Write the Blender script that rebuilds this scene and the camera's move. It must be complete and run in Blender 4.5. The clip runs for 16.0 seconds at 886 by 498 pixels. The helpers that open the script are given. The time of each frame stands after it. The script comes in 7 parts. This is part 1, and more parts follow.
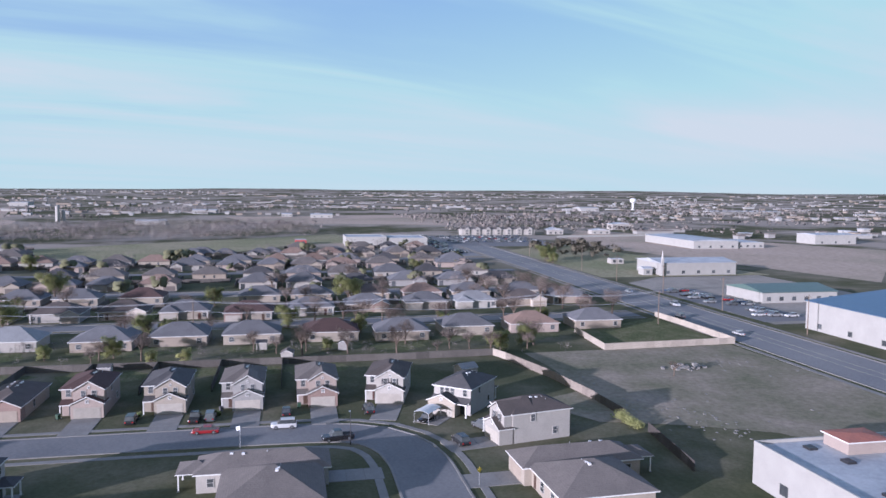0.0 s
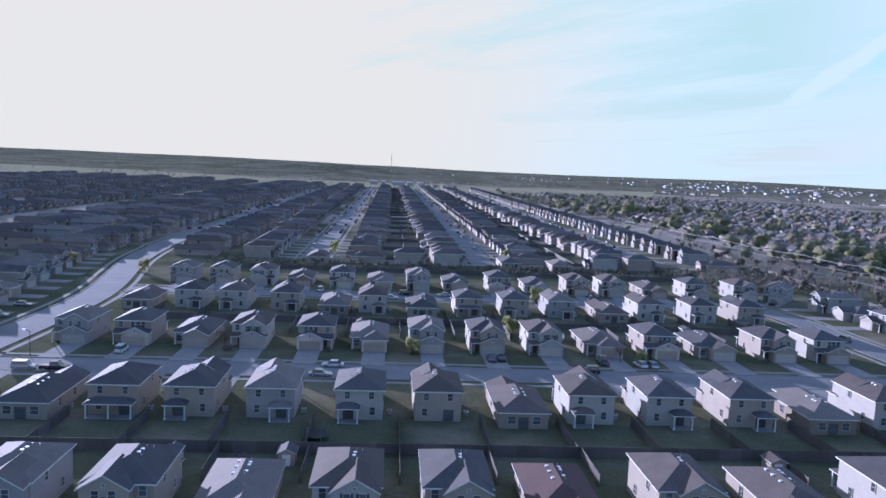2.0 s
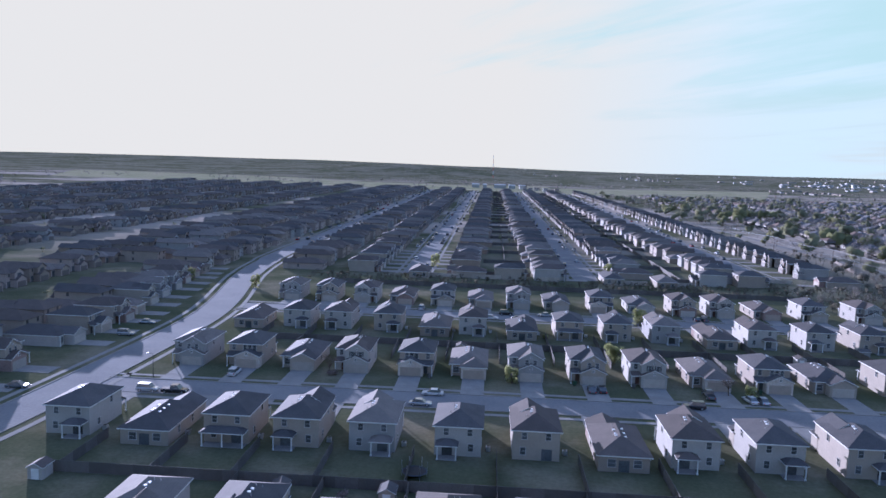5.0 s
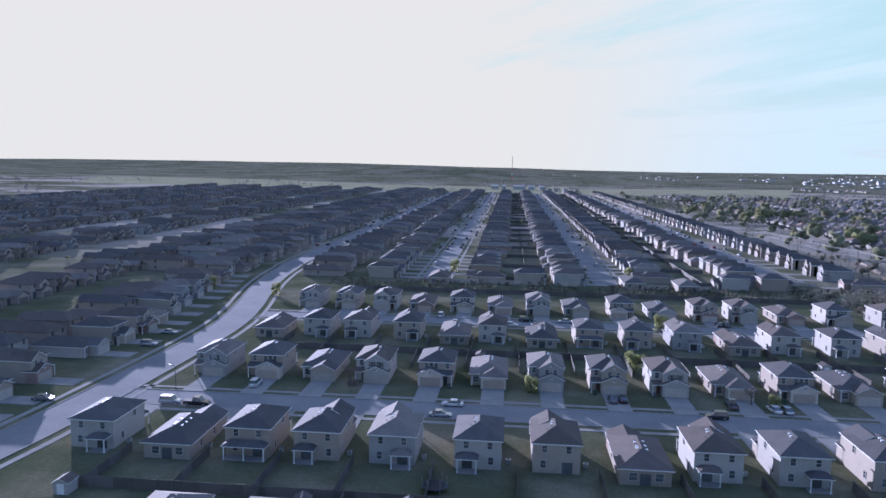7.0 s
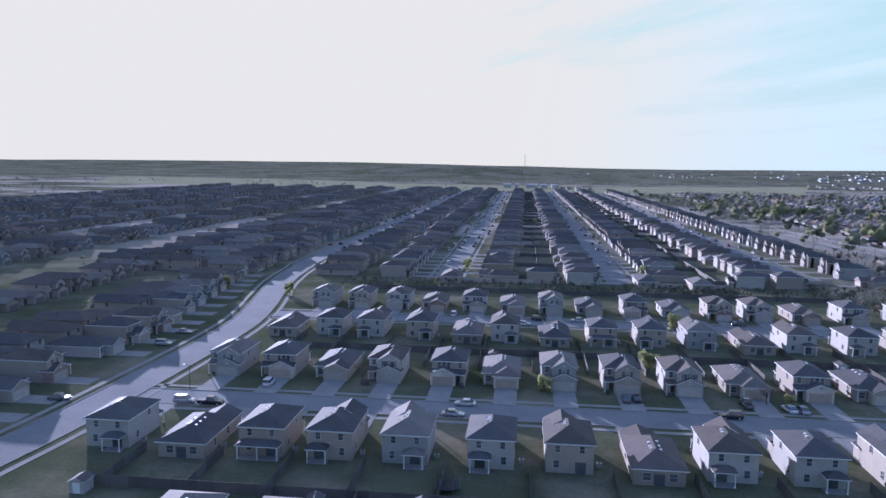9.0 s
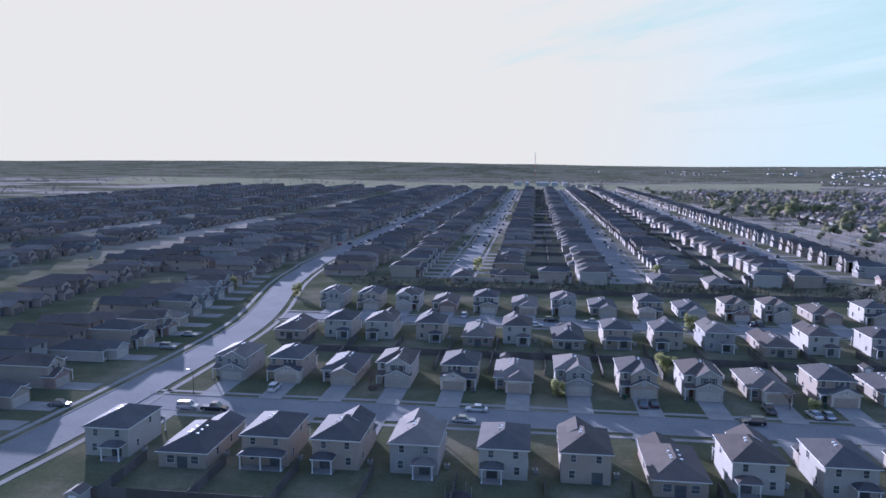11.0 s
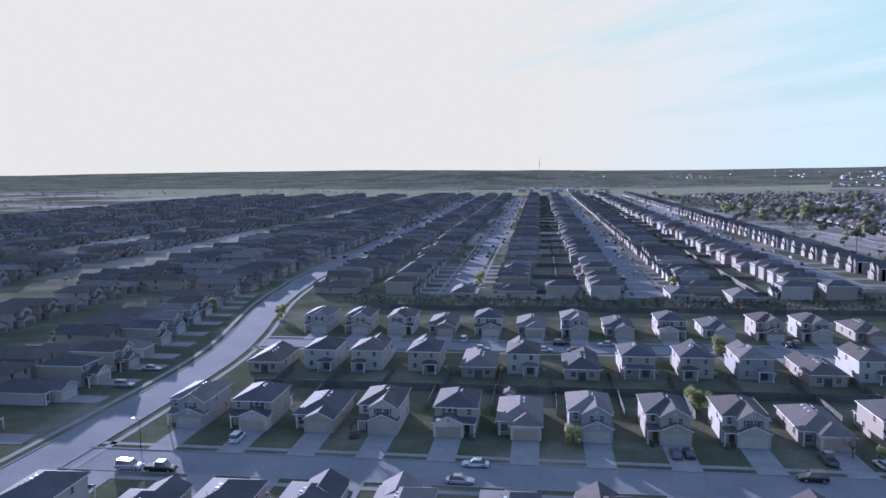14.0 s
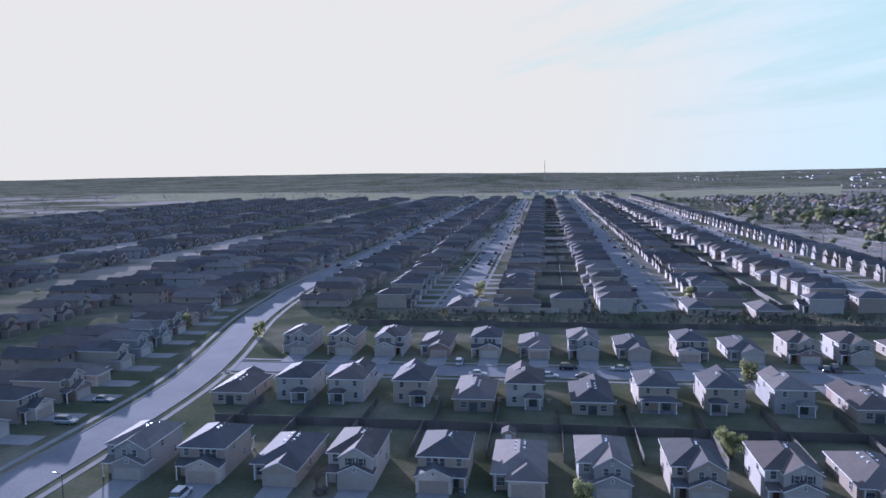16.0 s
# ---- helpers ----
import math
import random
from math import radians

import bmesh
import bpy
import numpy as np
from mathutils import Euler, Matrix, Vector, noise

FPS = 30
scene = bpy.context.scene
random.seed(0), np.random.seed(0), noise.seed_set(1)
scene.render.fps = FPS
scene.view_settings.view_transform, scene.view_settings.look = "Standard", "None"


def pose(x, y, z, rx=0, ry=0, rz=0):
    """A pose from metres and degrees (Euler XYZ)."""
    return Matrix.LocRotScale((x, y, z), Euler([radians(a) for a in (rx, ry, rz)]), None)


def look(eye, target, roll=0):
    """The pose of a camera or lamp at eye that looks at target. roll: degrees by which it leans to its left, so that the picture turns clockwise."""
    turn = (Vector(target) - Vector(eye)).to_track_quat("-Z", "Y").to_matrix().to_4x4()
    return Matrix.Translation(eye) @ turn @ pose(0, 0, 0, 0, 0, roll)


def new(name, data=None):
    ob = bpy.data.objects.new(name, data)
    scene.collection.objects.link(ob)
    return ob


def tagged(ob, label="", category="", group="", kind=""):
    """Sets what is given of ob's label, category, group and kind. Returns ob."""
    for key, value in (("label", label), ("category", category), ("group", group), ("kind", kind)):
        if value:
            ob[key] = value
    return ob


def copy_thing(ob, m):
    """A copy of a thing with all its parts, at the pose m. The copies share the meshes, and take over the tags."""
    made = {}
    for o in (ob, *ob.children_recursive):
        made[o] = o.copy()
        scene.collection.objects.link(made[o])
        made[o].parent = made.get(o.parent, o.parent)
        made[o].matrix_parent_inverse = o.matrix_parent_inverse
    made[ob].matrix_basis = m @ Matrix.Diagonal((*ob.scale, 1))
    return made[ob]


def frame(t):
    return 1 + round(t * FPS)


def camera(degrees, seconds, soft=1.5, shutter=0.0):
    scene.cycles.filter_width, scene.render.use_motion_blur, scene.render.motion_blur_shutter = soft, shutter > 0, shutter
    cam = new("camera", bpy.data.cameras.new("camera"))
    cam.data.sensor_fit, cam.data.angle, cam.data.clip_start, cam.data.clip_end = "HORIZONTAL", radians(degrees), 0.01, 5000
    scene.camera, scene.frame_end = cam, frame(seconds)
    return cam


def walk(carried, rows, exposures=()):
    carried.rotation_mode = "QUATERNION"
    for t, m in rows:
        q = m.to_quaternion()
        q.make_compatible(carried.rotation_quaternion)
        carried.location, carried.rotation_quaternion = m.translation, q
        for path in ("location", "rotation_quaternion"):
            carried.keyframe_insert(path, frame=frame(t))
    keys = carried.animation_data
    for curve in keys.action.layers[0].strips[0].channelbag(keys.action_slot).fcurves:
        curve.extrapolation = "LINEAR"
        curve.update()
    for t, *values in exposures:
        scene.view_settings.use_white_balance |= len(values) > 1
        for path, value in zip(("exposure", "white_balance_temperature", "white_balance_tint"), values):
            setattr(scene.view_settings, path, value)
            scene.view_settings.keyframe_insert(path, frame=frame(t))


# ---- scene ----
cam = camera(61.7, 16.0, soft=1.6)
PATH = [
    (0, (0.604, 11.818, 44.325), (2.557, 11.417, 44.164), 0.5),
    (0.2, (0.571, 11.801, 44.321), (2.564, 11.763, 44.161), 0.7),
    (0.5, (0.645, 11.78, 44.274), (2.567, 12.311, 44.113), 1.2),
    (1, (0.544, 11.849, 44.292), (1.99, 13.219, 44.116), 2.1),
    (1.5, (1.35, 12.079, 44.005), (1.969, 13.97, 43.801), 2.6),
    (2, (2.47, 12.553, 43.665), (2.617, 14.536, 43.446), 2.6),
    (2.5, (2.634, 12.567, 44.145), (2.648, 14.555, 43.921), 2.5),
    (3, (2.779, 12.697, 45.059), (2.738, 14.684, 44.831), 2.4),
    (3.5, (2.883, 12.62, 46.38), (2.811, 14.606, 46.154), 2.1),
    (4, (2.763, 12.504, 47.936), (2.67, 14.489, 47.708), 2.0),
    (6.5, (2.823, 12.873, 52.223), (2.655, 14.853, 51.994), 1.3),
    (7, (3.014, 12.88, 52.462), (2.834, 14.859, 52.234), 1.1),
    (7.5, (2.935, 12.868, 52.593), (2.748, 14.846, 52.364), 1.1),
    (8, (3.05, 12.806, 52.723), (2.854, 14.783, 52.493), 1.0),
    (8.5, (3.066, 12.978, 52.559), (2.863, 14.955, 52.33), 1.0),
    (9, (3.102, 13.052, 52.584), (2.888, 15.027, 52.352), 0.8),
    (11.5, (2.515, 20.994, 52.385), (2.271, 22.965, 52.149), 0.4),
    (12, (2.375, 24.19, 52.337), (2.129, 26.161, 52.102), 0.3),
    (12.5, (2.5, 27.608, 52.24), (2.249, 29.579, 52.01), -0.0),
    (13, (2.396, 31.732, 52.253), (2.145, 33.703, 52.026), -0.2),
    (13.5, (2.33, 39.565, 52.25), (2.075, 41.536, 52.027), -0.42),
    (14, (2.42, 44.651, 52.05), (2.163, 46.623, 51.834), -0.58),
    (14.5, (2.55, 50.4, 52.05), (2.29, 52.371, 51.835), -0.65),
    (15, (2.78, 55.9, 51.95), (2.517, 57.871, 51.74), -0.78),
    (15.5, (2.95, 62.0, 51.8), (2.683, 63.971, 51.592), -0.85),
    (16, (2.92, 68.944, 51.95), (2.648, 70.914, 51.742), -0.82),
]
walk(cam, [(t, look(eye, target, roll)) for t, eye, target, roll in PATH], [(0.0, 1.10, 4180, 20), (0.5, 1.07, 4160, 20), (1.0, 1.12, 4060, 22), (1.6, 1.40, 3930, 23), (16.0, 1.40, 3930, 23)])

# ---- world, sun ----
SUN_AZ, SUN_EL = radians(-31.5), radians(8.8)  # azimuth from +Y, towards +X
SUN_DIR = Vector((math.sin(SUN_AZ) * math.cos(SUN_EL), math.cos(SUN_AZ) * math.cos(SUN_EL), math.sin(SUN_EL)))


def link(nt, a, b):
    nt.links.new(a, b)


def vmath(nt, op, a, b=None):
    n = nt.nodes.new("ShaderNodeVectorMath")
    n.operation = op
    for sock, v in zip(n.inputs, (a, b)):
        if v is None:
            continue
        if isinstance(v, bpy.types.NodeSocket):
            link(nt, v, sock)
        else:
            sock.default_value = v
    return n


def fmath(nt, op, a, b=0.0, clamp=False):
    n = nt.nodes.new("ShaderNodeMath")
    n.operation, n.use_clamp = op, clamp
    for sock, v in zip(n.inputs, (a, b)):
        if isinstance(v, bpy.types.NodeSocket):
            link(nt, v, sock)
        else:
            sock.default_value = v
    return n.outputs[0]


def mixc(nt, fac, a, b, blend="MIX"):
    n = nt.nodes.new("ShaderNodeMix")
    n.data_type, n.blend_type = "RGBA", blend
    for sock, v in ((n.inputs[0], fac), (n.inputs[6], a), (n.inputs[7], b)):
        if isinstance(v, bpy.types.NodeSocket):
            link(nt, v, sock)
        elif sock == n.inputs[0]:
            sock.default_value = v
        else:
            sock.default_value = (*v, 1)
    return n.outputs[2]


def noise_tex(nt, vec, scale, detail=4.0, rough=0.55, distort=0.0):
    n = nt.nodes.new("ShaderNodeTexNoise")
    n.inputs["Scale"].default_value, n.inputs["Detail"].default_value = scale, detail
    n.inputs["Roughness"].default_value, n.inputs["Distortion"].default_value = rough, distort
    link(nt, vec, n.inputs["Vector"])
    return n.outputs["Fac"]


def ramp(nt, fac, stops):
    n = nt.nodes.new("ShaderNodeValToRGB")
    els = n.color_ramp.elements
    while len(els) < len(stops):
        els.new(0.5)
    for e, (p, c) in zip(els, stops):
        e.position, e.color = p, (*c, 1) if len(c) == 3 else c
    link(nt, fac, n.inputs[0])
    return n.outputs[0]


def maprange(nt, v, a, b, c=0.0, d=1.0):
    n = nt.nodes.new("ShaderNodeMapRange")
    n.interpolation_type = "SMOOTHSTEP"
    for sock, x in zip(n.inputs[1:5], (a, b, c, d)):
        sock.default_value = x
    link(nt, v, n.inputs[0])
    return n.outputs[0]


def build_world():
    world = bpy.data.worlds.new("world")
    scene.world = world
    world.use_nodes = True
    nt = world.node_tree
    nt.nodes.clear()
    sky = nt.nodes.new("ShaderNodeTexSky")
    sky.sky_type, sky.sun_disc = "NISHITA", False
    sky.sun_elevation, sky.sun_rotation = SUN_EL, SUN_AZ
    sky.altitude, sky.air_density, sky.dust_density, sky.ozone_density = 150, 1.0, 1.6, 1.6
    tc = nt.nodes.new("ShaderNodeTexCoord")
    d = vmath(nt, "NORMALIZE", tc.outputs["Generated"]).outputs[0]
    sep = nt.nodes.new("ShaderNodeSeparateXYZ")
    link(nt, d, sep.inputs[0])
    up = fmath(nt, "MAXIMUM", sep.outputs[2], 0.0)
    den = fmath(nt, "ADD", up, 0.10)
    com = nt.nodes.new("ShaderNodeCombineXYZ")
    link(nt, fmath(nt, "DIVIDE", sep.outputs[0], den), com.inputs[0])
    link(nt, fmath(nt, "DIVIDE", sep.outputs[1], den), com.inputs[1])
    mp = nt.nodes.new("ShaderNodeMapping")
    mp.vector_type = "TEXTURE"
    mp.inputs["Rotation"].default_value = (0, 0, radians(112))
    mp.inputs["Scale"].default_value = (3.6, 1.0, 1)
    link(nt, com.outputs[0], mp.inputs[0])
    streaks = noise_tex(nt, mp.outputs[0], 0.8, 6, 0.55, 0.5)
    veil = noise_tex(nt, mp.outputs[0], 0.45, 3, 0.5, 0.3)
    both = fmath(nt, "ADD", fmath(nt, "MULTIPLY", streaks, 0.65), fmath(nt, "MULTIPLY", veil, 0.35))
    cover = fmath(nt, "MULTIPLY", maprange(nt, both, 0.37, 0.64, 0.16, 0.82), maprange(nt, sep.outputs[2], 0.0, 0.10, 0.35, 1.0))
    cover = fmath(nt, "MULTIPLY", cover, maprange(nt, up, 0.34, 0.60, 1.0, 0.75))
    # A contrail, a straight thin band of cloud high in the north-east.
    mp2 = nt.nodes.new("ShaderNodeMapping")
    mp2.vector_type = "TEXTURE"
    mp2.inputs["Location"].default_value = CONTRAIL[:3]
    mp2.inputs["Rotation"].default_value = (0, 0, radians(CONTRAIL[3]))
    link(nt, com.outputs[0], mp2.inputs[0])
    s2 = nt.nodes.new("ShaderNodeSeparateXYZ")
    link(nt, mp2.outputs[0], s2.inputs[0])
    wob = fmath(nt, "MULTIPLY", fmath(nt, "SUBTRACT", noise_tex(nt, com.outputs[0], 5, 4), 0.5), 0.10)
    across = fmath(nt, "ABSOLUTE", fmath(nt, "ADD", s2.outputs[1], wob))
    along = fmath(nt, "ABSOLUTE", s2.outputs[0])
    trail = fmath(nt, "MULTIPLY", maprange(nt, across, 0.01, 0.085, 1, 0), maprange(nt, along, 1.0, 1.7, 0.8, 0))
    cover = fmath(nt, "MAXIMUM", cover, trail)
    # Light scattered forward by thin cirrus round the sun.
    dot = vmath(nt, "DOT_PRODUCT", d, tuple(SUN_DIR)).outputs["Value"]
    dotc = fmath(nt, "MAXIMUM", dot, 0.0)
    glow = fmath(nt, "ADD", fmath(nt, "MULTIPLY", fmath(nt, "POWER", dotc, 9.0), GLOW[0]), fmath(nt, "MULTIPLY", fmath(nt, "POWER", dotc, 60.0), GLOW[1]))
    lum = fmath(nt, "ADD", fmath(nt, "MULTIPLY", glow, 1.0), CLOUD_LUM)
    cc = nt.nodes.new("ShaderNodeCombineXYZ")
    link(nt, fmath(nt, "MULTIPLY", lum, 1.0), cc.inputs[0])
    link(nt, fmath(nt, "MULTIPLY", lum, 1.0), cc.inputs[1])
    link(nt, fmath(nt, "MULTIPLY", lum, 0.92), cc.inputs[2])
    skyc = vmath(nt, "MULTIPLY", sky.outputs[0], SKY_TINT).outputs[0]
    # Milky haze low over the horizon.
    low = fmath(nt, "MULTIPLY", fmath(nt, "POWER", 2.718, fmath(nt, "MULTIPLY", up, -7.5)), 0.85)
    skyc = mixc(nt, low, skyc, HAZE)
    col = mixc(nt, cover, skyc, cc.outputs[0])
    haze = fmath(nt, "MULTIPLY", glow, 0.45)
    hz = nt.nodes.new("ShaderNodeCombineXYZ")
    for k in range(3):
        link(nt, haze, hz.inputs[k])
    col = vmath(nt, "ADD", col, hz.outputs[0]).outputs[0]
    # An even white veil of cirrus bounds the sky's brightness.
    mp3 = nt.nodes.new("ShaderNodeMapping")
    mp3.vector_type = "TEXTURE"
    mp3.inputs["Rotation"].default_value = (0, 0, radians(126))
    mp3.inputs["Scale"].default_value = (4.2, 1.0, 1)
    link(nt, com.outputs[0], mp3.inputs[0])
    combed = fmath(nt, "ADD", fmath(nt, "MULTIPLY", noise_tex(nt, mp3.outputs[0], 1.5, 7, 0.62, 0.6), 0.6), fmath(nt, "MULTIPLY", noise_tex(nt, com.outputs[0], 0.55, 3, 0.5, 0.4), 0.4))
    thick = fmath(nt, "ADD", dot, fmath(nt, "MULTIPLY", fmath(nt, "SUBTRACT", combed, 0.5), 1.6))
    thick = fmath(nt, "ADD", thick, fmath(nt, "MULTIPLY", trail, 0.85))
    thick = fmath(nt, "ADD", thick, maprange(nt, up, 0.0, 0.16, 0.20, 0.0))
    thin = mixc(nt, maprange(nt, up, 0.0, 0.13), THIN_LOW, THIN)
    around = mixc(nt, maprange(nt, dot, 0.30, 0.56), VEIL_FAR, thin)
    bound = mixc(nt, maprange(nt, up, 0.34, 0.60), around, ZENITH)
    white = mixc(nt, maprange(nt, dot, 0.58, 0.86), VEIL_SIDE, VEIL)
    col = mixc(nt, maprange(nt, thick, 0.48, 0.84), vmath(nt, "MINIMUM", col, bound).outputs[0], white)
    bg = nt.nodes.new("ShaderNodeBackground")
    bg.inputs[1].default_value = SKY_STRENGTH
    link(nt, col, bg.inputs[0])
    out = nt.nodes.new("ShaderNodeOutputWorld")
    link(nt, bg.outputs[0], out.inputs[0])


SKY_STRENGTH, SKY_TINT, CLOUD_LUM, GLOW = 0.065, (1.20, 0.98, 0.94), 6.7, (15.0, 20.0)
HAZE = (5.7, 5.8, 4.6)
VEIL = (6.38, 4.47, 2.02)
VEIL_FAR = (6.0, 4.9, 3.0)
ZENITH = (7.8, 8.1, 11.6)
VEIL_SIDE = (5.55, 4.75, 2.6)
THIN, THIN_LOW = (4.5, 4.35, 2.25), (5.4, 4.2, 2.1)
CONTRAIL = (2.05, 3.0, 0.0, 75.0)
build_world()
sun = new("sun", bpy.data.lights.new("sun", "SUN"))
sun.data.energy, sun.data.angle, sun.data.color = 5.3, radians(0.6), (1.0, 0.71, 0.46)
sun.matrix_world = look((0, 0, 200), Vector((0, 0, 200)) - SUN_DIR)

# ---- materials ----
MATS = {}


def surface(name, colours, rough=0.85, big=0.05, fine=3.0, grain=0.18, bump=0.0, metal=0.0, where="object", per=0.0, spec=0.35, island=0.0, thru=0.0):
    """A material of one to three colours mixed by large noise, with fine grain; per: how much it varies from thing to thing; thru: the share of light that passes through leaves."""
    if name in MATS:
        return MATS[name]
    m = MATS[name] = bpy.data.materials.new(name)
    m.use_nodes = True
    nt = m.node_tree
    b = nt.nodes["Principled BSDF"]
    if where == "object":
        tc = nt.nodes.new("ShaderNodeTexCoord")
        oi = nt.nodes.new("ShaderNodeObjectInfo")
        vec = vmath(nt, "ADD", tc.outputs["Object"], None)
        sc = nt.nodes.new("ShaderNodeVectorMath")
        sc.operation = "SCALE"
        sc.inputs[0].default_value = (37, 53, 11)
        link(nt, oi.outputs["Random"], sc.inputs["Scale"])
        link(nt, sc.outputs[0], vec.inputs[1])
        vec = vec.outputs[0]
    else:
        geo = nt.nodes.new("ShaderNodeNewGeometry")
        vec = geo.outputs["Position"]
    n1 = noise_tex(nt, vec, big, 5, 0.6)
    n2 = noise_tex(nt, vec, fine, 4, 0.7)
    cols = list(colours)
    if len(cols) == 1:
        cols = [cols[0], tuple(c * 0.85 for c in cols[0])]
    stops = [(0.32 + 0.36 * i / (len(cols) - 1), c) for i, c in enumerate(cols)]
    col = ramp(nt, n1, stops)
    g = maprange(nt, n2, 0.25, 0.75, 1 - grain, 1 + grain)
    if per:
        oi2 = nt.nodes.new("ShaderNodeObjectInfo")
        g = fmath(nt, "MULTIPLY", g, maprange(nt, oi2.outputs["Random"], 0, 1, 1 - per, 1 + per))
    if island:
        gi = nt.nodes.new("ShaderNodeNewGeometry")
        g = fmath(nt, "MULTIPLY", g, maprange(nt, gi.outputs["Random Per Island"], 0, 1, 1 - island, 1 + island))
    gc = nt.nodes.new("ShaderNodeCombineXYZ")
    for k in range(3):
        link(nt, g, gc.inputs[k])
    col = vmath(nt, "MULTIPLY", col, gc.outputs[0]).outputs[0]
    link(nt, col, b.inputs["Base Color"])
    b.inputs["Roughness"].default_value, b.inputs["Metallic"].default_value = rough, metal
    b.inputs["Specular IOR Level"].default_value = spec
    if bump:
        bn = nt.nodes.new("ShaderNodeBump")
        bn.inputs["Strength"].default_value, bn.inputs["Distance"].default_value = 0.6, bump
        link(nt, n2, bn.inputs["Height"])
        link(nt, bn.outputs[0], b.inputs["Normal"])
    if thru:
        tr, mix = nt.nodes.new("ShaderNodeBsdfTranslucent"), nt.nodes.new("ShaderNodeMixShader")
        link(nt, col, tr.inputs["Color"])
        mix.inputs[0].default_value = thru
        link(nt, b.outputs[0], mix.inputs[1])
        link(nt, tr.outputs[0], mix.inputs[2])
        link(nt, mix.outputs[0], nt.nodes["Material Output"].inputs["Surface"])
    return m


def banded(name, colour, pitch, depth, axis=2, rough=0.8, per=0.06, dark=0.75, width=0.12, grain=0.1, second=None):
    """Lap siding, shingle courses or boards: courses of one pitch with a shadow line and relief between them."""
    if name in MATS:
        return MATS[name]
    m = surface(name, [colour, second or tuple(c * 0.88 for c in colour)], rough, 0.35, 6.0, grain, 0.0, per=per)
    nt = m.node_tree
    b = nt.nodes["Principled BSDF"]
    tc = nt.nodes.new("ShaderNodeTexCoord")
    sep = nt.nodes.new("ShaderNodeSeparateXYZ")
    link(nt, tc.outputs["Object"], sep.inputs[0])
    fr = fmath(nt, "FRACT", fmath(nt, "DIVIDE", sep.outputs[axis], pitch))
    line = fmath(nt, "LESS_THAN", fr, width)
    old = b.inputs["Base Color"].links[0].from_socket
    link(nt, mixc(nt, fmath(nt, "MULTIPLY", line, 1 - dark), old, tuple(c * 0.35 for c in colour)), b.inputs["Base Color"])
    bn = nt.nodes.new("ShaderNodeBump")
    bn.inputs["Strength"].default_value, bn.inputs["Distance"].default_value = 0.5, depth
    link(nt, fr, bn.inputs["Height"])
    link(nt, bn.outputs[0], b.inputs["Normal"])
    return m


def glass(name="window_glass"):
    if name in MATS:
        return MATS[name]
    m = surface(name, [(0.05, 0.055, 0.062), (0.09, 0.095, 0.10)], 0.12, 0.6, 2.0, 0.2, spec=0.6, per=0.3)
    return m


def grass_mat():
    m = surface("grass", [(0.060, 0.068, 0.038), (0.090, 0.092, 0.056), (0.158, 0.144, 0.102)], 0.95, 0.045, 1.3, 0.16, 0.03, where="world", spec=0.0)
    # Scrub and fallow land in large uneven patches, paler with distance to paint haze.
    nt = m.node_tree
    b = nt.nodes["Principled BSDF"]
    old = b.inputs["Base Color"].links[0].from_socket
    geo = nt.nodes.new("ShaderNodeNewGeometry")
    far = vmath(nt, "LENGTH", geo.outputs["Position"]).outputs["Value"]
    patch = fmath(nt, "MULTIPLY", maprange(nt, noise_tex(nt, geo.outputs["Position"], 0.006, 5, 0.65), 0.42, 0.58), maprange(nt, far, 280, 650))
    # The land to the north is darker scrub.
    spot = nt.nodes.new("ShaderNodeSeparateXYZ")
    link(nt, geo.outputs["Position"], spot.inputs[0])
    patch = fmath(nt, "MULTIPLY", patch, maprange(nt, spot.outputs[1], 1500, 2300, 1.0, 0.25))
    link(nt, mixc(nt, patch, old, (0.30, 0.264, 0.224)), b.inputs["Base Color"])
    return m


GRASS = grass_mat()
FIELD_DRY = surface("dry_field", [(0.40, 0.332, 0.272), (0.36, 0.30, 0.24), (0.29, 0.258, 0.195)], 0.95, 0.008, 0.25, 0.2, where="world", spec=0.0)
MEADOW_PALE = surface("pale_meadow", [(0.192, 0.198, 0.114), (0.240, 0.228, 0.144), (0.288, 0.258, 0.180)], 0.95, 0.015, 0.4, 0.25, where="world", spec=0.0)
FIELD_GREEN = surface("meadow", [(0.150, 0.147, 0.098), (0.205, 0.186, 0.138), (0.265, 0.230, 0.184)], 0.95, 0.06, 0.7, 0.2, where="world", spec=0.0)
LAWN = surface("lawn", [(0.082, 0.092, 0.047), (0.108, 0.114, 0.060), (0.145, 0.136, 0.084)], 0.95, 0.15, 1.2, 0.3, where="world", spec=0.0)
ASPHALT = surface("asphalt", [(0.150, 0.150, 0.155), (0.196, 0.193, 0.192)], 0.95, 0.08, 1.6, 0.12, where="world", spec=0.02)
ASPHALT_DARK = surface("dark_asphalt", [(0.175, 0.175, 0.181), (0.220, 0.216, 0.213)], 0.95, 0.05, 1.2, 0.15, where="world", spec=0.05)
CONCRETE = surface("concrete", [(0.235, 0.226, 0.212), (0.185, 0.178, 0.168)], 0.95, 0.3, 4.0, 0.12, where="world", spec=0.02)
WHITE_TRIM = surface("white_trim", [(0.576, 0.576, 0.560)], 0.6, 0.8, 5, 0.05)
DARK_METAL = surface("dark_metal", [(0.06, 0.06, 0.065)], 0.5, 2, 8, 0.1, metal=0.6)
GALV = surface("galvanised", [(0.45, 0.46, 0.47)], 0.45, 2, 8, 0.1, metal=0.8)
WOOD_POLE = surface("pole_wood", [(0.16, 0.12, 0.09), (0.11, 0.09, 0.07)], 0.9, 1.5, 9, 0.2)
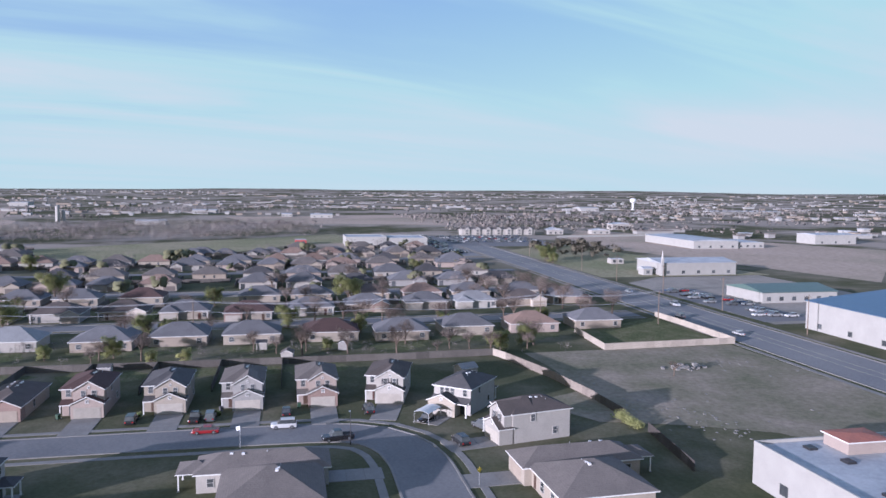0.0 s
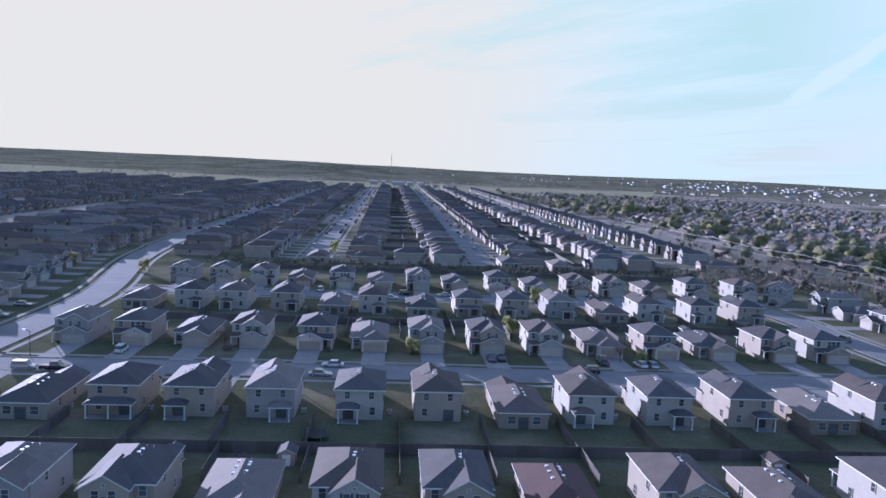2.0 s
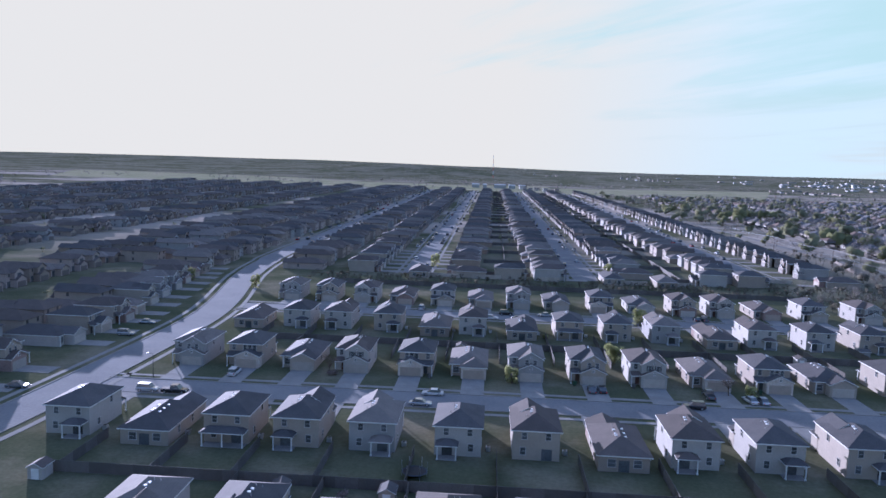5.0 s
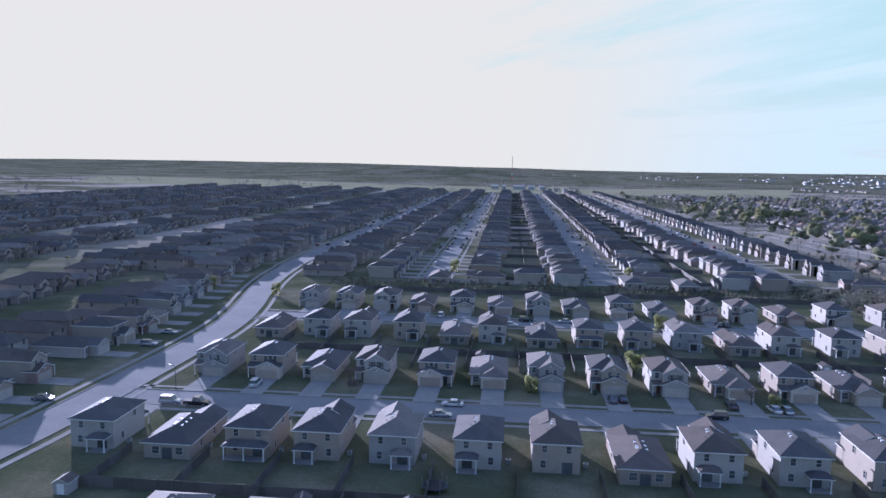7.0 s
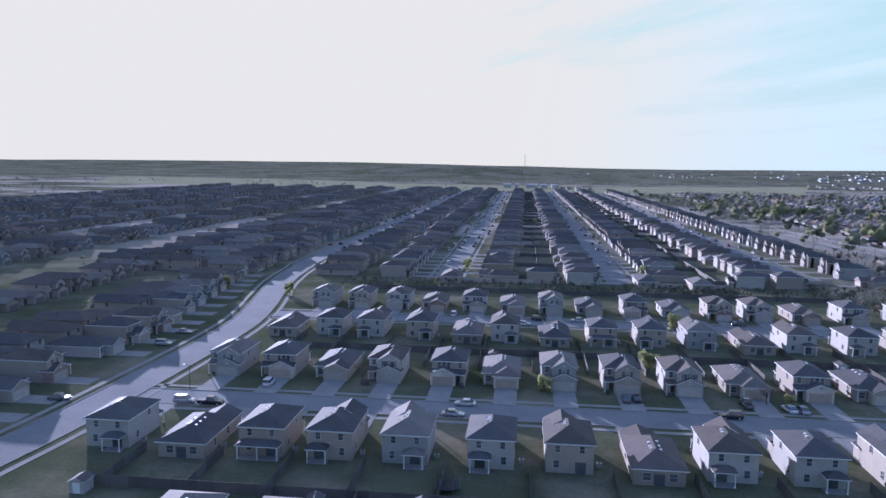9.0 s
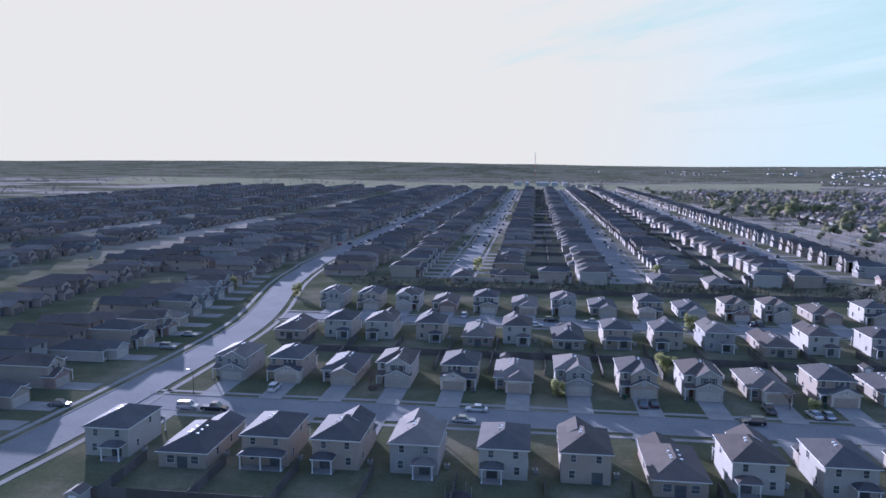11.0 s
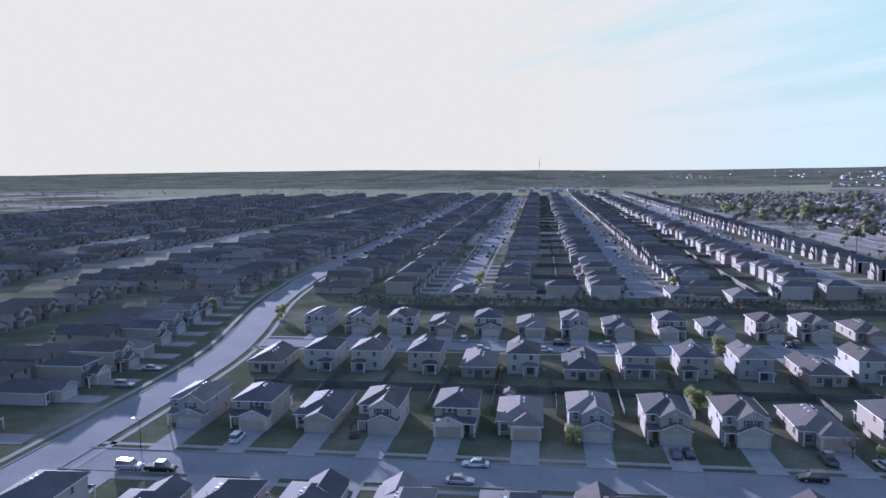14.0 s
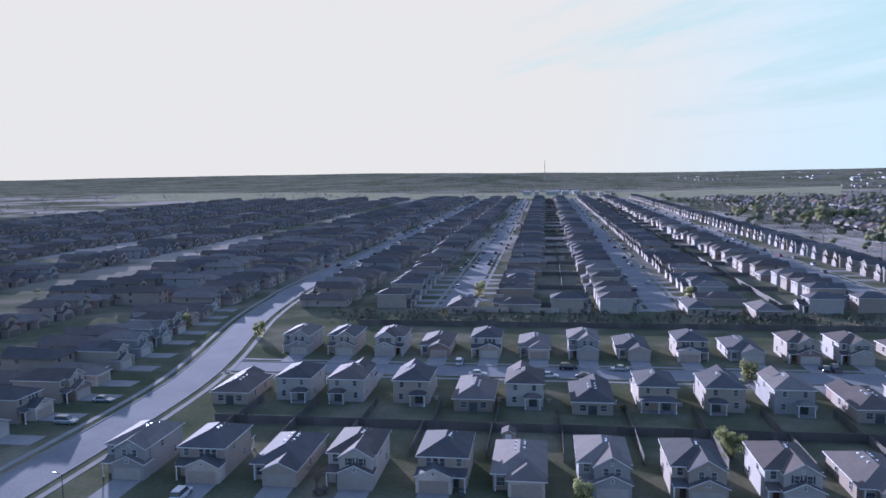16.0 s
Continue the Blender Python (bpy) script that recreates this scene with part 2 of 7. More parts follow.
FENCE_WOOD = banded("fence_boards", (0.100, 0.092, 0.083), 0.14, 0.012, 0, 0.9, 0.2, 0.6, 0.10, 0.2, (0.080, 0.074, 0.068))
# Darker copy of the boards, with shade behind the houses in its colour.
FENCE_SHADED = banded("shaded_fence_boards", (0.088, 0.078, 0.070), 0.14, 0.012, 0, 0.9, 0.25, 0.6, 0.10, 0.3, (0.062, 0.056, 0.052))
FENCE_WORN = banded("worn_fence_boards", (0.22, 0.19, 0.16), 0.14, 0.012, 0, 0.9, 0.12, 0.6, 0.10, 0.25, (0.16, 0.14, 0.12))
FENCE_PALE = banded("pale_fence_boards", (0.335, 0.298, 0.25), 0.14, 0.012, 0, 0.9, 0.10, 0.6, 0.10, 0.2, (0.30, 0.268, 0.225))
GLASS = glass()
RUBBER = surface("rubber", [(0.02, 0.02, 0.021)], 0.85, 3, 9, 0.1)
CHROME = surface("rim_metal", [(0.5, 0.5, 0.52)], 0.35, 3, 9, 0.1, metal=0.9)
BARK = surface("bark", [(0.13, 0.10, 0.075), (0.09, 0.07, 0.055)], 0.95, 1.5, 9, 0.25)
LEAF_GREEN = surface("leaf_green", [(0.150, 0.185, 0.068), (0.215, 0.235, 0.090)], 0.8, 0.25, 2.5, 0.25, per=0.15, island=0.35, spec=0.1, thru=0.45)
LEAF_YELLOW = surface("leaf_yellow_green", [(0.290, 0.305, 0.120), (0.360, 0.355, 0.150)], 0.8, 0.25, 2.5, 0.25, per=0.12, island=0.3, spec=0.1, thru=0.5)
LEAF_SPRING = surface("leaf_spring", [(0.245, 0.262, 0.108), (0.310, 0.318, 0.132)], 0.8, 0.25, 2.5, 0.2, per=0.15, island=0.2, spec=0.05, thru=0.6)
LEAF_BARE = surface("twig_brown", [(0.105, 0.088, 0.076), (0.150, 0.125, 0.108)], 0.9, 0.25, 2.5, 0.25, per=0.2, island=0.4, spec=0.1)
LEAF_DARK = surface("leaf_dark", [(0.160, 0.164, 0.098), (0.220, 0.216, 0.126)], 0.9, 0.1, 1.5, 0.2, island=0.12, spec=0.0, where="world", thru=0.35)
LEAF_OLIVE = surface("leaf_olive", [(0.160, 0.168, 0.080), (0.225, 0.222, 0.104)], 0.9, 0.06, 1.5, 0.15, island=0.08, spec=0.0, where="world", thru=0.4)
BRUSH = surface("brush_brown", [(0.085, 0.077, 0.060), (0.115, 0.104, 0.074)], 0.95, 0.2, 2.0, 0.25, island=0.2, spec=0.0, where="world")
WOODS = surface("bare_woods", [(0.180, 0.160, 0.146), (0.226, 0.200, 0.182), (0.170, 0.164, 0.128)], 0.95, 0.012, 0.5, 0.3, island=0.25, spec=0.05, where="world")


def shingles(name, colour, second=None):
    m = banded(name, colour, 0.14, 0.006, 2, 0.85, 0.14, 0.8, 0.18, 0.22, second)
    m.node_tree.nodes["Principled BSDF"].inputs["Specular IOR Level"].default_value = 0.1
    return m


ROOFS = {
    "grey": shingles("grey_shingles", (0.082, 0.079, 0.080), (0.064, 0.062, 0.064)),
    "brown": shingles("brown_shingles", (0.098, 0.084, 0.077), (0.076, 0.067, 0.062)),
    "warm": shingles("weathered_shingles", (0.145, 0.130, 0.119), (0.116, 0.105, 0.097)),
    "slate": shingles("slate_grey_shingles", (0.138, 0.136, 0.142), (0.112, 0.110, 0.116)),
    "red": shingles("red_brown_shingles", (0.082, 0.055, 0.050), (0.068, 0.048, 0.045)),
    "tan": shingles("tan_shingles", (0.205, 0.148, 0.118), (0.160, 0.120, 0.097)),
    "pale": shingles("pale_grey_shingles", (0.255, 0.255, 0.258), (0.210, 0.210, 0.214)),
}
WALLS = {
    "cream": banded("cream_siding", (0.280, 0.248, 0.204), 0.18, 0.010),
    "white": banded("white_siding", (0.320, 0.304, 0.278), 0.18, 0.010),
    "beige": banded("beige_siding", (0.268, 0.230, 0.186), 0.18, 0.010),
    "grey": banded("grey_siding", (0.252, 0.246, 0.238), 0.18, 0.010),
    "tan": banded("tan_siding", (0.232, 0.194, 0.153), 0.18, 0.010),
    "pink": banded("pinkish_siding", (0.292, 0.245, 0.214), 0.18, 0.010),
}
BRICK = {
    "brick": banded("red_brick", (0.235, 0.17, 0.143), 0.075, 0.006, 2, 0.9, 0.1, 0.6, 0.15, 0.3, (0.20, 0.152, 0.132)),
    "stone": banded("pale_stone", (0.44, 0.40, 0.34), 0.20, 0.012, 2, 0.9, 0.1, 0.7, 0.12, 0.3, (0.34, 0.30, 0.26)),
}
DOOR_PAINTS = [surface("door_brown", [(0.075, 0.050, 0.038)], 0.5, 1, 6, 0.1), surface("door_red", [(0.075, 0.038, 0.032)], 0.5, 1, 6, 0.1), surface("door_dark", [(0.04, 0.05, 0.06)], 0.5, 1, 6, 0.1)]
WINDOW_TRIM = surface("window_trim", [(0.40, 0.39, 0.37)], 0.6, 0.8, 5, 0.05)
GARAGE_WHITE = surface("garage_white", [(0.330, 0.306, 0.268)], 0.55, 0.8, 5, 0.06, per=0.14)
# Far garage doors, darkened to carry the porch shadows of those fronts.
GARAGE_SHADED = surface("garage_shaded", [(0.115, 0.10, 0.09)], 0.6, 0.8, 5, 0.06)
GARAGE_TAN = surface("garage_tan", [(0.290, 0.250, 0.204)], 0.55, 0.8, 5, 0.06, per=0.08)


# ---- mesh helpers ----
def quad(bm, pts, mi=0):
    f = bm.faces.new([bm.verts.new(p) for p in pts])
    f.material_index = mi
    return f


def box(bm, x0, x1, y0, y1, z0, z1, mi=0, bottom=True):
    v = [bm.verts.new((x, y, z)) for z in (z0, z1) for y in (y0, y1) for x in (x0, x1)]
    faces = [(4, 5, 7, 6), (0, 1, 5, 4), (1, 3, 7, 5), (3, 2, 6, 7), (2, 0, 4, 6)]
    if bottom:
        faces.append((0, 2, 3, 1))
    for f in faces:
        bm.faces.new([v[i] for i in f]).material_index = mi
    return v


def cylinder(bm, x, y, z0, z1, r0, r1, n=8, mi=0):
    a = [bm.verts.new((x + r0 * math.cos(math.tau * i / n), y + r0 * math.sin(math.tau * i / n), z0)) for i in range(n)]
    b = [bm.verts.new((x + r1 * math.cos(math.tau * i / n), y + r1 * math.sin(math.tau * i / n), z1)) for i in range(n)]
    for i in range(n):
        bm.faces.new((a[i], a[(i + 1) % n], b[(i + 1) % n], b[i])).material_index = mi
    bm.faces.new(b).material_index = mi
    bm.faces.new(a[::-1]).material_index = mi


def tube(bm, p, q, r0, r1, n=6, mi=0):
    p, q = Vector(p), Vector(q)
    side = (q - p).cross((0.3, 0.2, 1) if abs((q - p).normalized().z) < 0.95 else (1, 0, 0)).normalized()
    other = side.cross(q - p).normalized()
    ring = lambda c, r: [bm.verts.new(c + r * (math.cos(math.tau * i / n) * side + math.sin(math.tau * i / n) * other)) for i in range(n)]  # noqa: E731
    a, b = ring(p, r0), ring(q, r1)
    for i in range(n):
        bm.faces.new((a[i], a[(i + 1) % n], b[(i + 1) % n], b[i])).material_index = mi
    bm.faces.new(b).material_index = mi


def to_mesh(name, bm, *materials):
    bmesh.ops.recalc_face_normals(bm, faces=bm.faces)
    me = bpy.data.meshes.new(name)
    bm.to_mesh(me)
    bm.free()
    for m in materials:
        me.materials.append(m)
    return me


def part(name, bm, material, parent, label="", at=None):
    me = to_mesh(name, bm, *(material if isinstance(material, (list, tuple)) else (material,)))
    ob = new(name, me)
    ob.parent = parent
    if at:
        ob.matrix_basis = at
    if label:
        ob["label"] = label
    return ob


def part_of(name, me, parent, at, label=""):
    ob = new(name, me)
    ob.parent, ob.matrix_basis = parent, at
    if label:
        ob["label"] = label
    return ob


def empty(name, label, category, group="", kind=""):
    return tagged(new(name), label, category, group, kind)


def hip_roof(bm, x0, x1, y0, y1, z, pitch=0.42, over=0.4, th=0.18):
    """A hipped roof over a rectangle; slot 0 shingles, slot 1 fascia and soffit."""
    x0, x1, y0, y1 = x0 - over, x1 + over, y0 - over, y1 + over
    w, d = x1 - x0, y1 - y0
    half = min(w, d) / 2
    top = z + th + half * pitch
    lo = [bm.verts.new(p) for p in ((x0, y0, z), (x1, y0, z), (x1, y1, z), (x0, y1, z))]
    hi = [bm.verts.new((v.co.x, v.co.y, z + th)) for v in lo]
    if w <= d:
        a, b = bm.verts.new(((x0 + x1) / 2, y0 + half, top)), bm.verts.new(((x0 + x1) / 2, y1 - half, top))
        slopes = [(hi[0], hi[1], a), (hi[1], hi[2], b, a), (hi[2], hi[3], b), (hi[3], hi[0], a, b)]
    else:
        a, b = bm.verts.new((x0 + half, (y0 + y1) / 2, top)), bm.verts.new((x1 - half, (y0 + y1) / 2, top))
        slopes = [(hi[3], hi[0], a), (hi[0], hi[1], b, a), (hi[1], hi[2], b), (hi[2], hi[3], a, b)]
    for s in slopes:
        bm.faces.new(s).material_index = 0
    for i in range(4):
        bm.faces.new((lo[i], lo[(i + 1) % 4], hi[(i + 1) % 4], hi[i])).material_index = 1
    bm.faces.new(lo[::-1]).material_index = 1
    return top


def gable_roof(bm, x0, x1, y0, y1, z, pitch=0.5, over=0.3, th=0.16):
    """A gabled roof whose ridge runs along y, open end at y0; slot 0 shingles, slot 1 fascia."""
    xm, half = (x0 + x1) / 2, (x1 - x0) / 2 + over
    y0 -= over
    top = z + half * pitch
    for s in (-1, 1):
        e0, e1 = Vector((xm + s * half, y0, z)), Vector((xm + s * half, y1, z))
        r0, r1 = Vector((xm, y0, top)), Vector((xm, y1, top))
        up = Vector((0, 0, th))
        a = [bm.verts.new(p) for p in (e0, e1, r1, r0)]
        b = [bm.verts.new(p + up) for p in (e0, e1, r1, r0)]
        bm.faces.new(b).material_index = 0
        bm.faces.new(a[::-1]).material_index = 1
        for i in range(4):
            bm.faces.new((a[i], a[(i + 1) % 4], b[(i + 1) % 4], b[i])).material_index = 1
    return top


def prism(bm, x0, x1, y0, y1, z0, z1, peak, mi=0):
    """A gabled body: a box with a triangular front above it."""
    xm = (x0 + x1) / 2
    v = {}
    for k, y in enumerate((y0, y1)):
        v[k] = [bm.verts.new(p) for p in ((x0, y, z0), (x1, y, z0), (x1, y, z1), (xm, y, peak), (x0, y, z1))]
        bm.faces.new(v[k]).material_index = mi
    for i in range(5):
        bm.faces.new((v[0][i], v[0][(i + 1) % 5], v[1][(i + 1) % 5], v[1][i])).material_index = mi

# ---- houses ----
CACHE = {}
W_TWO, W_ONE = 8.1, 8.5  # widths of the two- and single-storey houses


def window_meshes(w, h):
    key = ("window", w, h)
    if key not in CACHE:
        bm = bmesh.new()
        t = 0.07
        box(bm, -w / 2 - t, w / 2 + t, -0.07, 0.03, h - 0.0, h + t)
        box(bm, -w / 2 - t - 0.04, w / 2 + t + 0.04, -0.10, 0.03, -t, 0)
        box(bm, -w / 2 - t, -w / 2, -0.07, 0.03, 0, h)
        box(bm, w / 2, w / 2 + t, -0.07, 0.03, 0, h)
        box(bm, -w / 2, w / 2, -0.06, 0.03, h / 2 - 0.025, h / 2 + 0.025)
        frame_me = to_mesh("window", bm, WINDOW_TRIM)
        bm = bmesh.new()
        box(bm, -w / 2, w / 2, -0.035, 0.02, 0, h)
        CACHE[key] = frame_me, to_mesh("pane", bm, GLASS)
    return CACHE[key]


def window(parent, x, y, z, w, h, turn=0, pane=True):
    frame_me, pane_me = window_meshes(w, h)
    ob = part_of("window", frame_me, parent, pose(x, y, z, 0, 0, turn))
    part_of("pane", pane_me, ob, Matrix())


def garage_door_mesh(mat_):
    key = ("garage", mat_.name)
    if key not in CACHE:
        bm = bmesh.new()
        box(bm, -2.44, 2.44, -0.03, 0.05, 0.0, 2.13)
        for r in range(4):
            for c in range(8):
                x0, z0 = -2.38 + c * 0.597, 0.06 + r * 0.522
                box(bm, x0, x0 + 0.53, -0.055, -0.03, z0, z0 + 0.44, 0, False)
        CACHE[key] = to_mesh("garage_door", bm, mat_)
    return CACHE[key]


def door_mesh(i):
    key = ("door", i)
    if key not in CACHE:
        bm = bmesh.new()
        box(bm, -0.46, 0.46, -0.04, 0.05, 0, 2.05)
        for z0 in (0.15, 1.1):
            for x0 in (-0.38, 0.04):
                box(bm, x0, x0 + 0.34, -0.06, -0.04, z0, z0 + 0.8, 0, False)
        CACHE[key] = to_mesh("front_door", bm, DOOR_PAINTS[i])
    return CACHE[key]


def patio_mesh():
    if "patio" not in CACHE:
        bm = bmesh.new()
        box(bm, -0.9, 0.9, -0.03, 0.05, 0.05, 2.05)
        CACHE["patio"] = to_mesh("patio_door", bm, GLASS)
    return CACHE["patio"]


def vent_mesh(k):
    if ("vent", k) not in CACHE:
        bm = bmesh.new()
        if k == 0:
            cylinder(bm, 0, 0, -0.1, 0.38, 0.05, 0.05, 6)
            CACHE["vent", k] = to_mesh("roof_vent", bm, GALV)
        else:
            box(bm, -0.22, 0.22, -0.22, 0.22, -0.1, 0.2)
            CACHE["vent", k] = to_mesh("roof_vent", bm, surface("vent_grey", [(0.66, 0.66, 0.66)], 0.5, 1, 5, 0.05))
    return CACHE["vent", k]


def gable_vent_mesh():
    if "gable_vent" not in CACHE:
        bm = bmesh.new()
        box(bm, -0.34, 0.34, -0.05, 0.02, 0, 0.74, 0)
        box(bm, -0.26, 0.26, -0.07, -0.045, 0.08, 0.66, 1)
        for k in range(4):
            box(bm, -0.26, 0.26, -0.09, -0.06, 0.12 + 0.14 * k, 0.16 + 0.14 * k, 0)
        CACHE["gable_vent"] = to_mesh("gable_vent", bm, WHITE_TRIM, DARK_METAL)
    return CACHE["gable_vent"]


def shutter_mesh():
    if "shutter" not in CACHE:
        bm = bmesh.new()
        box(bm, -0.14, 0.14, -0.05, 0.03, 0, 1.25)
        for k in range(6):
            box(bm, -0.11, 0.11, -0.07, -0.045, 0.08 + 0.19 * k, 0.2 + 0.19 * k, 0, False)
        CACHE["shutter"] = to_mesh("shutter", bm, DARK_METAL)
    return CACHE["shutter"]


def post_mesh(h):
    if ("post", h) not in CACHE:
        bm = bmesh.new()
        box(bm, -0.09, 0.09, -0.09, 0.09, 0, h)
        box(bm, -0.14, 0.14, -0.14, 0.14, 0, 0.2)
        box(bm, -0.13, 0.13, -0.13, 0.13, h - 0.12, h)
        CACHE["post", h] = to_mesh("porch_post", bm, WHITE_TRIM)
    return CACHE["post", h]


def two_storey(wall="cream", roof="grey", front="cream", s=1, w=W_TWO, d=11.6, style=0, door=0, garage=GARAGE_WHITE, full=True, patio=1, label="", g=2.6):
    """A two-storey suburban house; the garage front stands at y = 0 and faces -y. s: the garage's side."""
    words = {"cream": "cream", "white": "white", "beige": "beige", "grey": "light grey", "tan": "tan", "pink": "pinkish beige"}
    rw = {"grey": "grey", "slate": "slate grey", "brown": "brown", "warm": "weathered brown-grey", "red": "dark red", "tan": "tan", "pale": "pale grey"}
    h = empty("house", label or f"two-storey house with {words[wall]} siding and {rw[roof]} shingle hip roof", "house", "suburban houses")
    wm, rm = WALLS[wall], [ROOFS[roof], WHITE_TRIM]
    fm = BRICK.get(front) or WALLS[front]
    eave = 5.15
    bm = bmesh.new()
    box(bm, -w / 2, w / 2, g, g + d, 0, eave + 0.05)
    part("wall", bm, wm, h)
    bm = bmesh.new()
    top = hip_roof(bm, -w / 2, w / 2, g, g + d, eave)
    part("roof", bm, rm, h)
    gx = s * (w / 2 - 2.95)
    # Garage wing with its own low gable.
    bm = bmesh.new()
    prism(bm, gx - 2.95, gx + 2.95, 0, g + 0.3, 0, 2.75, 2.75 + 2.95 * 0.45)
    part("garage_wall", bm, fm, h)
    bm = bmesh.new()
    gable_roof(bm, gx - 2.95, gx + 2.95, 0, g + 0.3 if style != 2 else g + 1.2, 2.72, 0.45)
    part("garage_roof", bm, rm, h)
    part_of("garage_door", garage_door_mesh(garage), h, pose(gx, -0.01, 0.02))
    part_of("gable_vent", gable_vent_mesh(), h, pose(gx, -0.01, 2.95))
    # Upper front gable, over the garage or over the entry.
    if style == 3:
        # Twin tall gables, over the garage and over the entry.
        for ux, uw, uy, low in ((gx, 2.3, 0.45, 2.4), (-s * (w / 2 - 1.35), 1.35, 1.1, 0)):
            bm = bmesh.new()
            prism(bm, ux - uw, ux + uw, uy, g + 1.4, low, 5.4, 5.4 + uw * 0.95)
            part("upper_wall", bm, wm, h)
            bm = bmesh.new()
            gable_roof(bm, ux - uw, ux + uw, uy, g + 4.0, 5.38, 0.95, 0.22)
            part("gable_roof", bm, rm, h)
            window(h, ux, uy - 0.02, 3.7, 1.1, 1.4)
    elif style in (0, 2):
        ux, uw, uy = gx, 2.8, 0.95 if style == 0 else 1.5
        bm = bmesh.new()
        prism(bm, ux - uw, ux + uw, uy, g + 2.4, 2.6, 5.1, 5.1 + uw * 0.58)
        part("upper_wall", bm, wm, h)
        bm = bmesh.new()
        gable_roof(bm, ux - uw, ux + uw, uy, g + 4.6, 5.06, 0.58)
        part("gable_roof", bm, rm, h)
        part_of("gable_vent", gable_vent_mesh(), h, pose(ux, uy - 0.01, 5.4) @ Matrix.Diagonal((0.7, 1, 0.7, 1)))
        for k in (-1, 1):
            window(h, ux + k * 0.95, uy - 0.02, 3.9, 0.8, 1.15)
            if wall == "white":
                for j in (-1, 1):
                    part_of("shutter", shutter_mesh(), h, pose(ux + k * 0.95 + j * 0.62, uy - 0.02, 3.85), "dark shutter")
    else:
        # A pent roof runs between the storeys, three windows above it.
        bm = bmesh.new()
        v = [(-w / 2 - 0.2, g - 1.3, 2.75), (w / 2 + 0.2, g - 1.3, 2.75), (w / 2 + 0.2, g + 0.05, 3.45), (-w / 2 - 0.2, g + 0.05, 3.45)]
        quad(bm, v, 0)
        quad(bm, [(x, y, z - 0.16) for x, y, z in v][::-1], 1)
        quad(bm, [v[0], v[1], (v[1][0], v[1][1], v[1][2] - 0.16), (v[0][0], v[0][1], v[0][2] - 0.16)], 1)
        part("pent_roof", bm, rm, h)
        for k in (-1, 0, 1):
            window(h, gx + k * 1.15, g - 0.02, 3.7, 0.8, 1.3)
    ex = -s * (w / 2 - 1.25)
    if style != 3:
        window(h, ex, g - 0.02, 3.75, 0.85, 1.35)
    # Entry porch.
    bm = bmesh.new()
    v0, v1 = sorted((gx - s * 2.95, -s * w / 2))
    quad(bm, [(v0, g - 1.9, 2.6), (v1, g - 1.9, 2.6), (v1, g + 0.05, 3.3), (v0, g + 0.05, 3.3)], 0)
    quad(bm, [(v0, g - 1.9, 2.42), (v0, g + 0.05, 2.42), (v1, g + 0.05, 2.42), (v1, g - 1.9, 2.42)], 1)
    quad(bm, [(v0, g - 1.9, 2.42), (v1, g - 1.9, 2.42), (v1, g - 1.9, 2.6), (v0, g - 1.9, 2.6)], 1)
    part("porch_roof", bm, rm, h)
    part_of("front_door", door_mesh(door), h, pose(ex + s * 0.5, g - 0.01, 0.1))
    part_of("porch_post", post_mesh(2.42), h, pose(-s * (w / 2 - 0.15), g - 1.75, 0))
    # Back: windows, sliding door, covered patio.
    back = g + d
    window(h, -w / 2 + 2.0, back + 0.02, 3.7, 0.85, 1.2, 180)
    window(h, w / 2 - 2.0, back + 0.02, 3.7, 0.85, 1.2, 180)
    if full:
        window(h, s * (w / 2 - 1.8), back + 0.02, 0.95, 0.9, 1.3, 180)
        window(h, -w / 2 - 0.02, g + 4, 3.7, 0.8, 1.2, -90)
        window(h, -w / 2 - 0.02, g + 8.5, 1.0, 0.8, 1.2, -90)
        window(h, w / 2 + 0.02, g + 4, 3.7, 0.8, 1.2, 90)
        window(h, w / 2 + 0.02, g + 8.5, 1.0, 0.8, 1.2, 90)
        part_of("patio_door", patio_mesh(), h, pose(-s * (w / 2 - 2.2), back + 0.01, 0, 0, 0, 180))
        if patio:
            px0, px1 = sorted((-s * (w / 2 - 0.5), -s * (w / 2 - 4.0))) if patio == 1 else (-w / 2 + 0.3, w / 2 - 0.3)
            bm = bmesh.new()
            hip_roof(bm, px0, px1, back - 0.6, back + 2.3, 2.5, 0.45, 0.25, 0.14)
            part("patio_roof", bm, rm, h)
            bm = bmesh.new()
            box(bm, px0, px1, back, back + 2.3, -0.05, 0.06)
            part("patio_slab", bm, CONCRETE, h)
            for px in (px0 + 0.15, px1 - 0.15) + (((px0 + px1) / 2,) if patio == 2 else ()):
                part_of("patio_post", post_mesh(2.42), h, pose(px, back + 2.15, 0.05))
        mid = top - 0.1
        for vx, vy, k in ((0.9, g + d * 0.64, 0), (0.6, g + d * 0.46, 1), (0.7, g + d * 0.55, 1), (1.6, g + d * 0.68, 0), (1.1, g + d * 0.40, 0)):
            part_of("roof_vent", vent_mesh(k), h, pose(vx, vy, mid - vx * 0.42))
    return h


